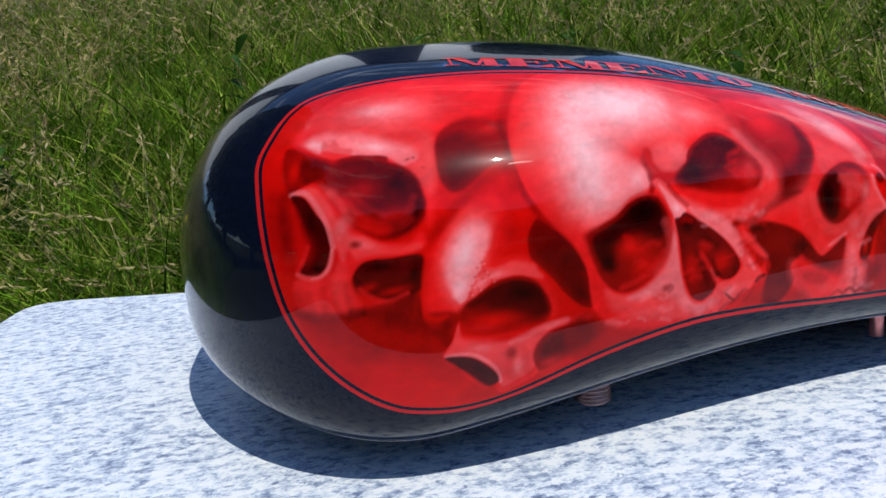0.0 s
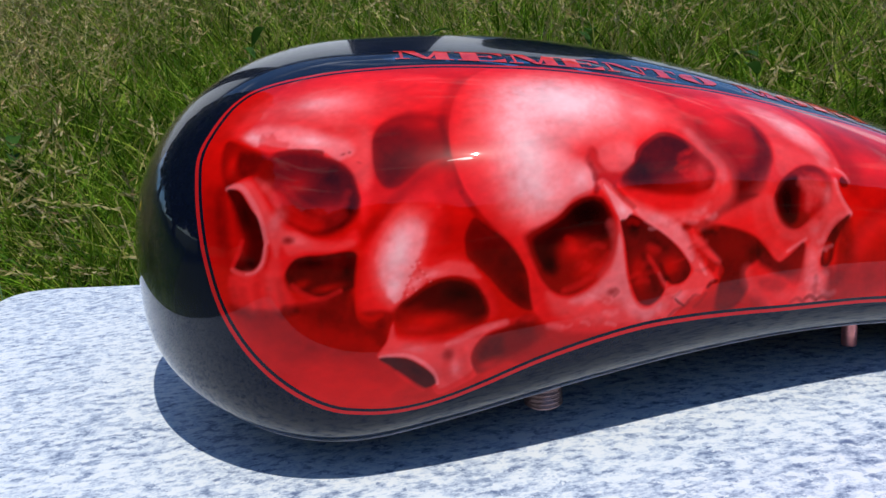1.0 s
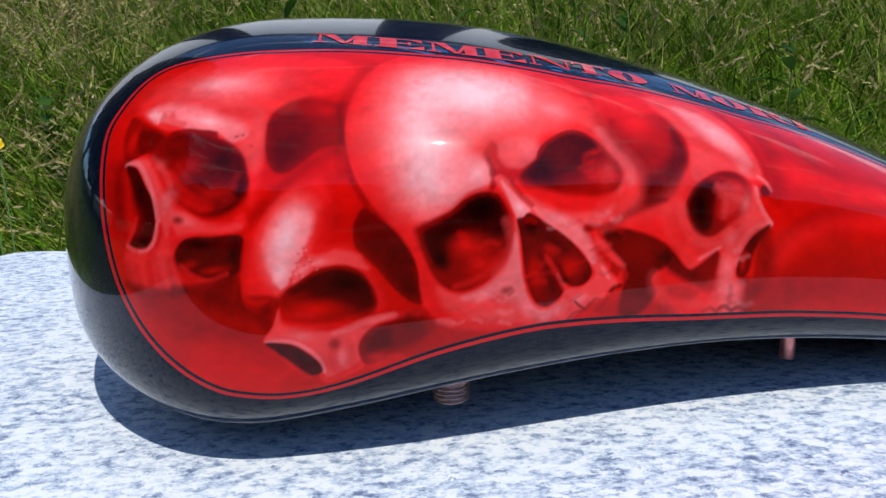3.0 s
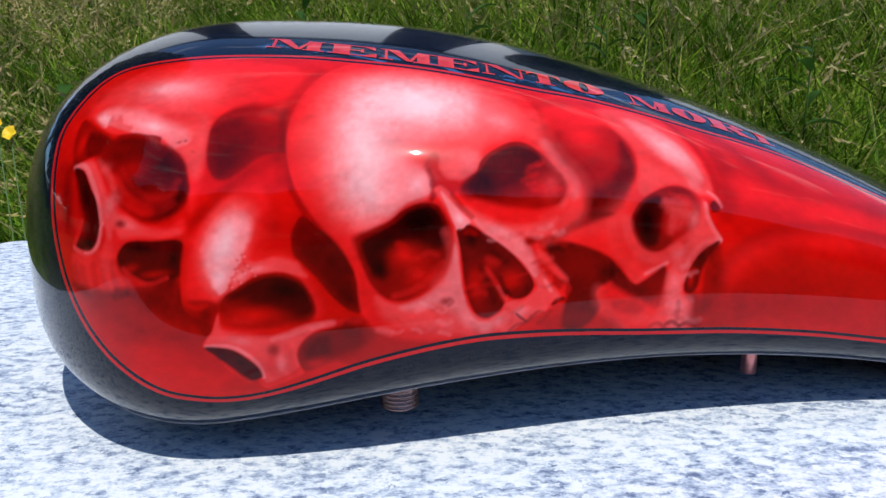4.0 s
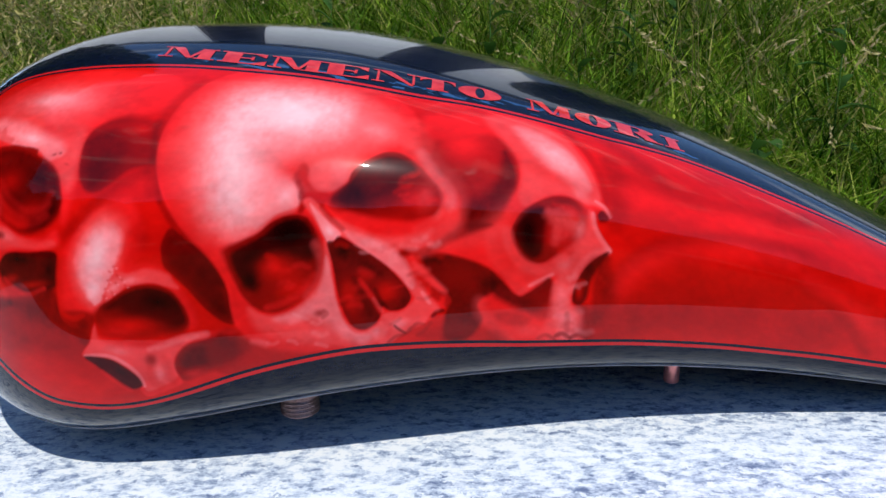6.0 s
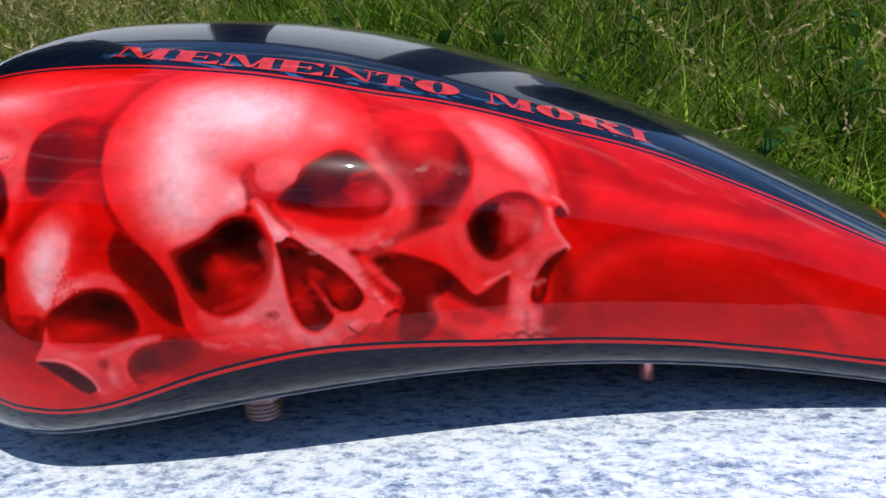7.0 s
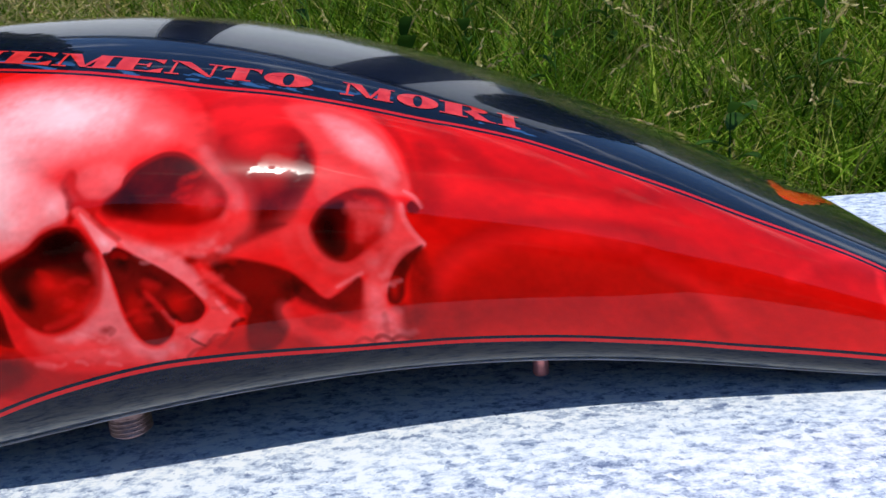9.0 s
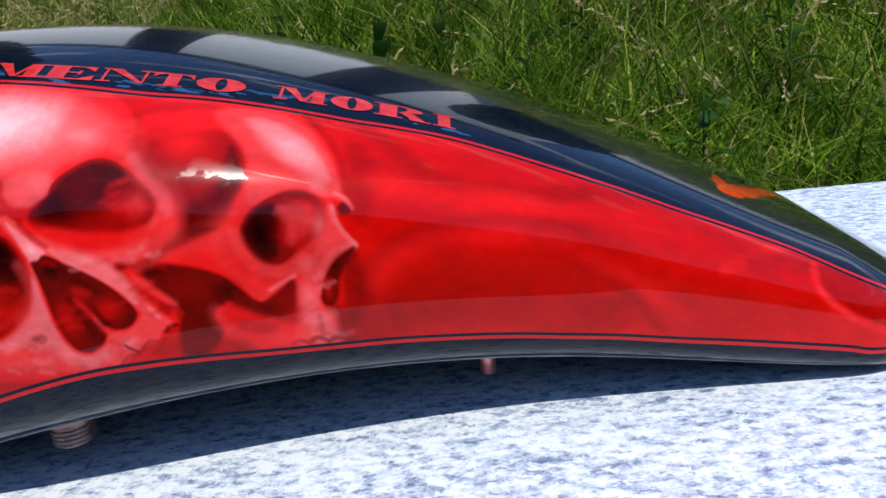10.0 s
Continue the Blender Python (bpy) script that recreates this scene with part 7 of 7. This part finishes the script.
def build_weeds():
    rng = random.Random(3)
    leafy = leaf_material("broad_leaves", ((0.0, (0.04, 0.11, 0.02)), (0.5, (0.07, 0.17, 0.03)), (1.0, (0.12, 0.22, 0.06))), 0.65, 0.12)
    for x, y in ((-0.55, 1.95), (-0.32, 2.2), (-0.24, 2.6), (0.2, 2.9), (0.34, 3.1), (0.5, 2.0), (-1.5, 2.3), (0.05, 2.5), (0.75, 2.4), (-0.9, 2.9)):
        z = float(ground_z(np.array([x]), np.array([y]))[0])
        weed = thing("dock_plant", (x, y, z), "leafy green dock plant standing in the grass", "weed", "weeds in the meadow")
        bm = bmesh.new()
        h = 0.46 + 0.2 * rng.random()
        lathe(bm, [(0.004, -0.02), (0.003, h * 0.6), (0.0015, h)], 6)
        part("stem", bm, leafy, weed)
        for k in range(7):
            bm = bmesh.new()
            leaf_blade(bm, 0.09 + 0.07 * rng.random(), 0.035 + 0.02 * rng.random(), 0.45, rng.random() * 6.28, Vector((0, 0, h * (0.45 + 0.55 * k / 7))), radians(20 + 45 * rng.random()))
            part("leaf", bm, leafy, weed)


def build_flowers():
    yellow = plain("yellow_petals", (0.8, 0.55, 0.02), 0.5)
    stem_m = plain("flower_stem", (0.06, 0.13, 0.03), 0.6)
    for x, y, top in ((-0.905, 1.345, 0.80), (-0.945, 1.36, 0.815)):
        z = float(ground_z(np.array([x]), np.array([y]))[0])
        fl = thing("buttercup", (x, y, z), "small yellow buttercup on a thin green stem", "flower", "buttercups")
        bm = bmesh.new()
        lathe(bm, [(0.0016, -0.02), (0.0012, top - z)], 6)
        part("stem", bm, stem_m, fl)
        for k in range(5):
            bm = bmesh.new()
            head = Vector((0, 0, top - z))
            leaf_blade(bm, 0.0165, 0.018, 0.2, k * 2 * math.pi / 5, head, radians(22))
            bmesh.ops.rotate(bm, cent=head, matrix=Matrix.Rotation(radians(58), 3, "X"), verts=bm.verts[:])
            part("petal", bm, yellow, fl)


build_grass()
build_seed_heads()
build_weeds()
build_flowers()


# ---- what stands round the meadow: a pale house beyond the bank, trees behind the camera ----
def build_house():
    wall_m = plain("pale_render", (0.84, 0.85, 0.86), 0.85, 0, 0.08, 6, 0.3)
    glass = plain("dark_glazing", (0.012, 0.014, 0.02), 0.12, 0, 0.3, 3, 0.0)
    glass.node_tree.nodes["Principled BSDF"].inputs["Specular IOR Level"].default_value = 0.25
    frame_m = plain("window_frame_paint", (0.05, 0.05, 0.055), 0.5)
    roof_m = plain("dark_roof_tiles", (0.06, 0.06, 0.065), 0.8)
    y0, base, eave = 11.5, 1.4, 7.9
    house = thing("house", (-5, y0, base), "pale grey rendered house with tall dark windows", "house")
    x0, x1 = -7.6, 7.3
    wins = [(-1.82, -0.42, 0.0, 6.15), (2.5, 4.05, 0.0, 6.15)]
    edges = [x0] + [v for w in wins for v in w[:2]] + [x1]
    for i in range(0, len(edges), 2):
        bm = bmesh.new()
        box(bm, edges[i], edges[i + 1], 0, 0.35, 0, eave - base, 0.01)
        part("wall", bm, wall_m, house, smooth=False)
    for a, b, lo, hi in wins:
        bm = bmesh.new()
        box(bm, a + 0.06, b - 0.06, 0.14, 0.17, lo + 0.06, hi - 0.06)
        w = part("window", bm, glass, house, "tall dark stair window", smooth=False)
        bm = bmesh.new()
        for px0, px1, pz0, pz1 in ((a, a + 0.06, lo, hi), (b - 0.06, b, lo, hi), (a, b, lo, lo + 0.06), (a, b, hi - 0.06, hi), (a, b, lo + 2.9, lo + 2.98)):
            box(bm, px0, px1, 0.11, 0.2, pz0, pz1)
        part("frame", bm, frame_m, w, smooth=False)
    bm = bmesh.new()
    v = [bm.verts.new(c) for c in ((x0 - 0.4, -0.06, eave - base - 0.05), (x1 + 0.4, -0.06, eave - base - 0.05), (x1 + 0.4, 4, eave - base + 1.4), (x0 - 0.4, 4, eave - base + 1.4))]
    f = bm.faces.new(v)
    r = bmesh.ops.extrude_face_region(bm, geom=[f])
    for g in r["geom"]:
        if isinstance(g, bmesh.types.BMVert):
            g.co.z += 0.16
    part("roof", bm, roof_m, house, smooth=False)
    bm = bmesh.new()
    box(bm, x0 - 0.4, x1 + 0.4, -0.18, -0.062, eave - base - 0.12, eave - base + 0.12, 0.02)
    part("gutter", bm, frame_m, house, "dark rain gutter under the eaves", smooth=False)
    bm = bmesh.new()
    box(bm, x0, x1, 4.0, 4.3, 0, eave - base + 1.3)
    part("wall", bm, wall_m, house, smooth=False)
    # a low flat-roofed annex
    bm = bmesh.new()
    box(bm, x1 + 0.004, x1 + 7.5, 0.05, 4.0, 0, 2.35, 0.02)
    part("wall", bm, wall_m, house, "low pale annex wall", smooth=False)
    bm = bmesh.new()
    box(bm, x1 + 0.004, x1 + 7.7, -0.1, 4.1, 2.354, 2.55, 0.02)
    part("roof", bm, roof_m, house, "flat dark annex roof", smooth=False)


def build_tree_kind(seed, height, spread, n=6500, leaf_size=0.13):
    rng = np.random.RandomState(seed)
    bark = plain("tree_bark", (0.10, 0.075, 0.05), 0.9, 0, 0.3, 12, 0.6)
    leaf = leaf_material("tree_leaves", ((0.0, (0.012, 0.035, 0.008)), (0.5, (0.03, 0.07, 0.015)), (1.0, (0.06, 0.11, 0.03))), 0.5, 0.3)
    tree = thing("tree", (0, 0, -50), "broad leafy green tree at the edge of the meadow", "tree", "trees round the meadow")
    bm = bmesh.new()
    lathe(bm, [(0.26, -0.1), (0.2, 0.5), (0.15, height * 0.5), (0.06, height * 0.85)], 10)
    for k in range(6):
        a, zz = k * 1.05, height * (0.25 + 0.09 * k)
        tip = Vector((math.cos(a) * spread * 0.6, math.sin(a) * spread * 0.6, zz + 0.8))
        root = Vector((0, 0, zz))
        o = Vector((-math.sin(a), math.cos(a), 0)) * 0.06
        ring = [[bm.verts.new(root + o), bm.verts.new(root - o), bm.verts.new(root + Vector((0, 0, 0.12)))], [bm.verts.new(tip + o * 0.2), bm.verts.new(tip - o * 0.2), bm.verts.new(tip + Vector((0, 0, 0.03)))]]
        for i in range(3):
            bm.faces.new((ring[0][i], ring[0][(i + 1) % 3], ring[1][(i + 1) % 3], ring[1][i]))
    part("trunk", bm, bark, tree)
    lobes = rng.randn(16, 3)
    lobes /= np.linalg.norm(lobes, axis=1, keepdims=True)
    d = rng.randn(n, 3)
    d /= np.linalg.norm(d, axis=1, keepdims=True)
    bulge = 0.72 + 0.28 * np.max(d @ lobes.T, axis=1) ** 3
    r = bulge * rng.rand(n) ** 0.33
    c = d * r[:, None] * np.array([spread, spread, height * 0.47])
    c[:, 2] += height * 0.53
    a = rng.randn(n, 3)
    a /= np.linalg.norm(a, axis=1, keepdims=True)
    b = np.cross(a, rng.randn(n, 3))
    b /= np.linalg.norm(b, axis=1, keepdims=True)
    s = (leaf_size * (1 + 1.3 * rng.rand(n)))[:, None]
    q = np.stack([c - a * s, c - b * s * 0.6, c + a * s, c + b * s * 0.6], 1)
    crown = raw_mesh("crown", q.reshape(-1, 3), np.arange(n * 4).reshape(n, 4), leaf, False)
    crown.parent = tree
    return tree


def build_trees():
    rng = random.Random(12)
    kinds = [build_tree_kind(31, 3.5, 2.1), build_tree_kind(32, 4.9, 2.2), build_tree_kind(34, 9.5, 3.1, 22000, 0.15)]
    placed = [False, False, False]
    spots = [(az, 8.6 + rng.random() * 1.6) for az in (84, 100, 116, 131, 146, 160, 174, 188, 203, 218, 234, 250, 266, 283, 300)]
    for i, (az, r) in enumerate(spots):
        x, y = r * math.sin(radians(az)), 0.4 + r * math.cos(radians(az))
        z = float(ground_z(np.array([x]), np.array([y]))[0])
        m = pose(x, y, z, 0, 0, rng.random() * 360)
        k = 0 if az < 172 else 1 if az < 240 else 2
        if placed[k]:
            copy_thing(kinds[k], m)
        else:
            kinds[k].matrix_basis, placed[k] = m, True
    # one by the house
    small = build_tree_kind(33, 4.3, 1.25, 15000, 0.06)
    small.matrix_basis = pose(0.95, 10.2, 1.6, 0, 0, 40)


build_house()
build_trees()
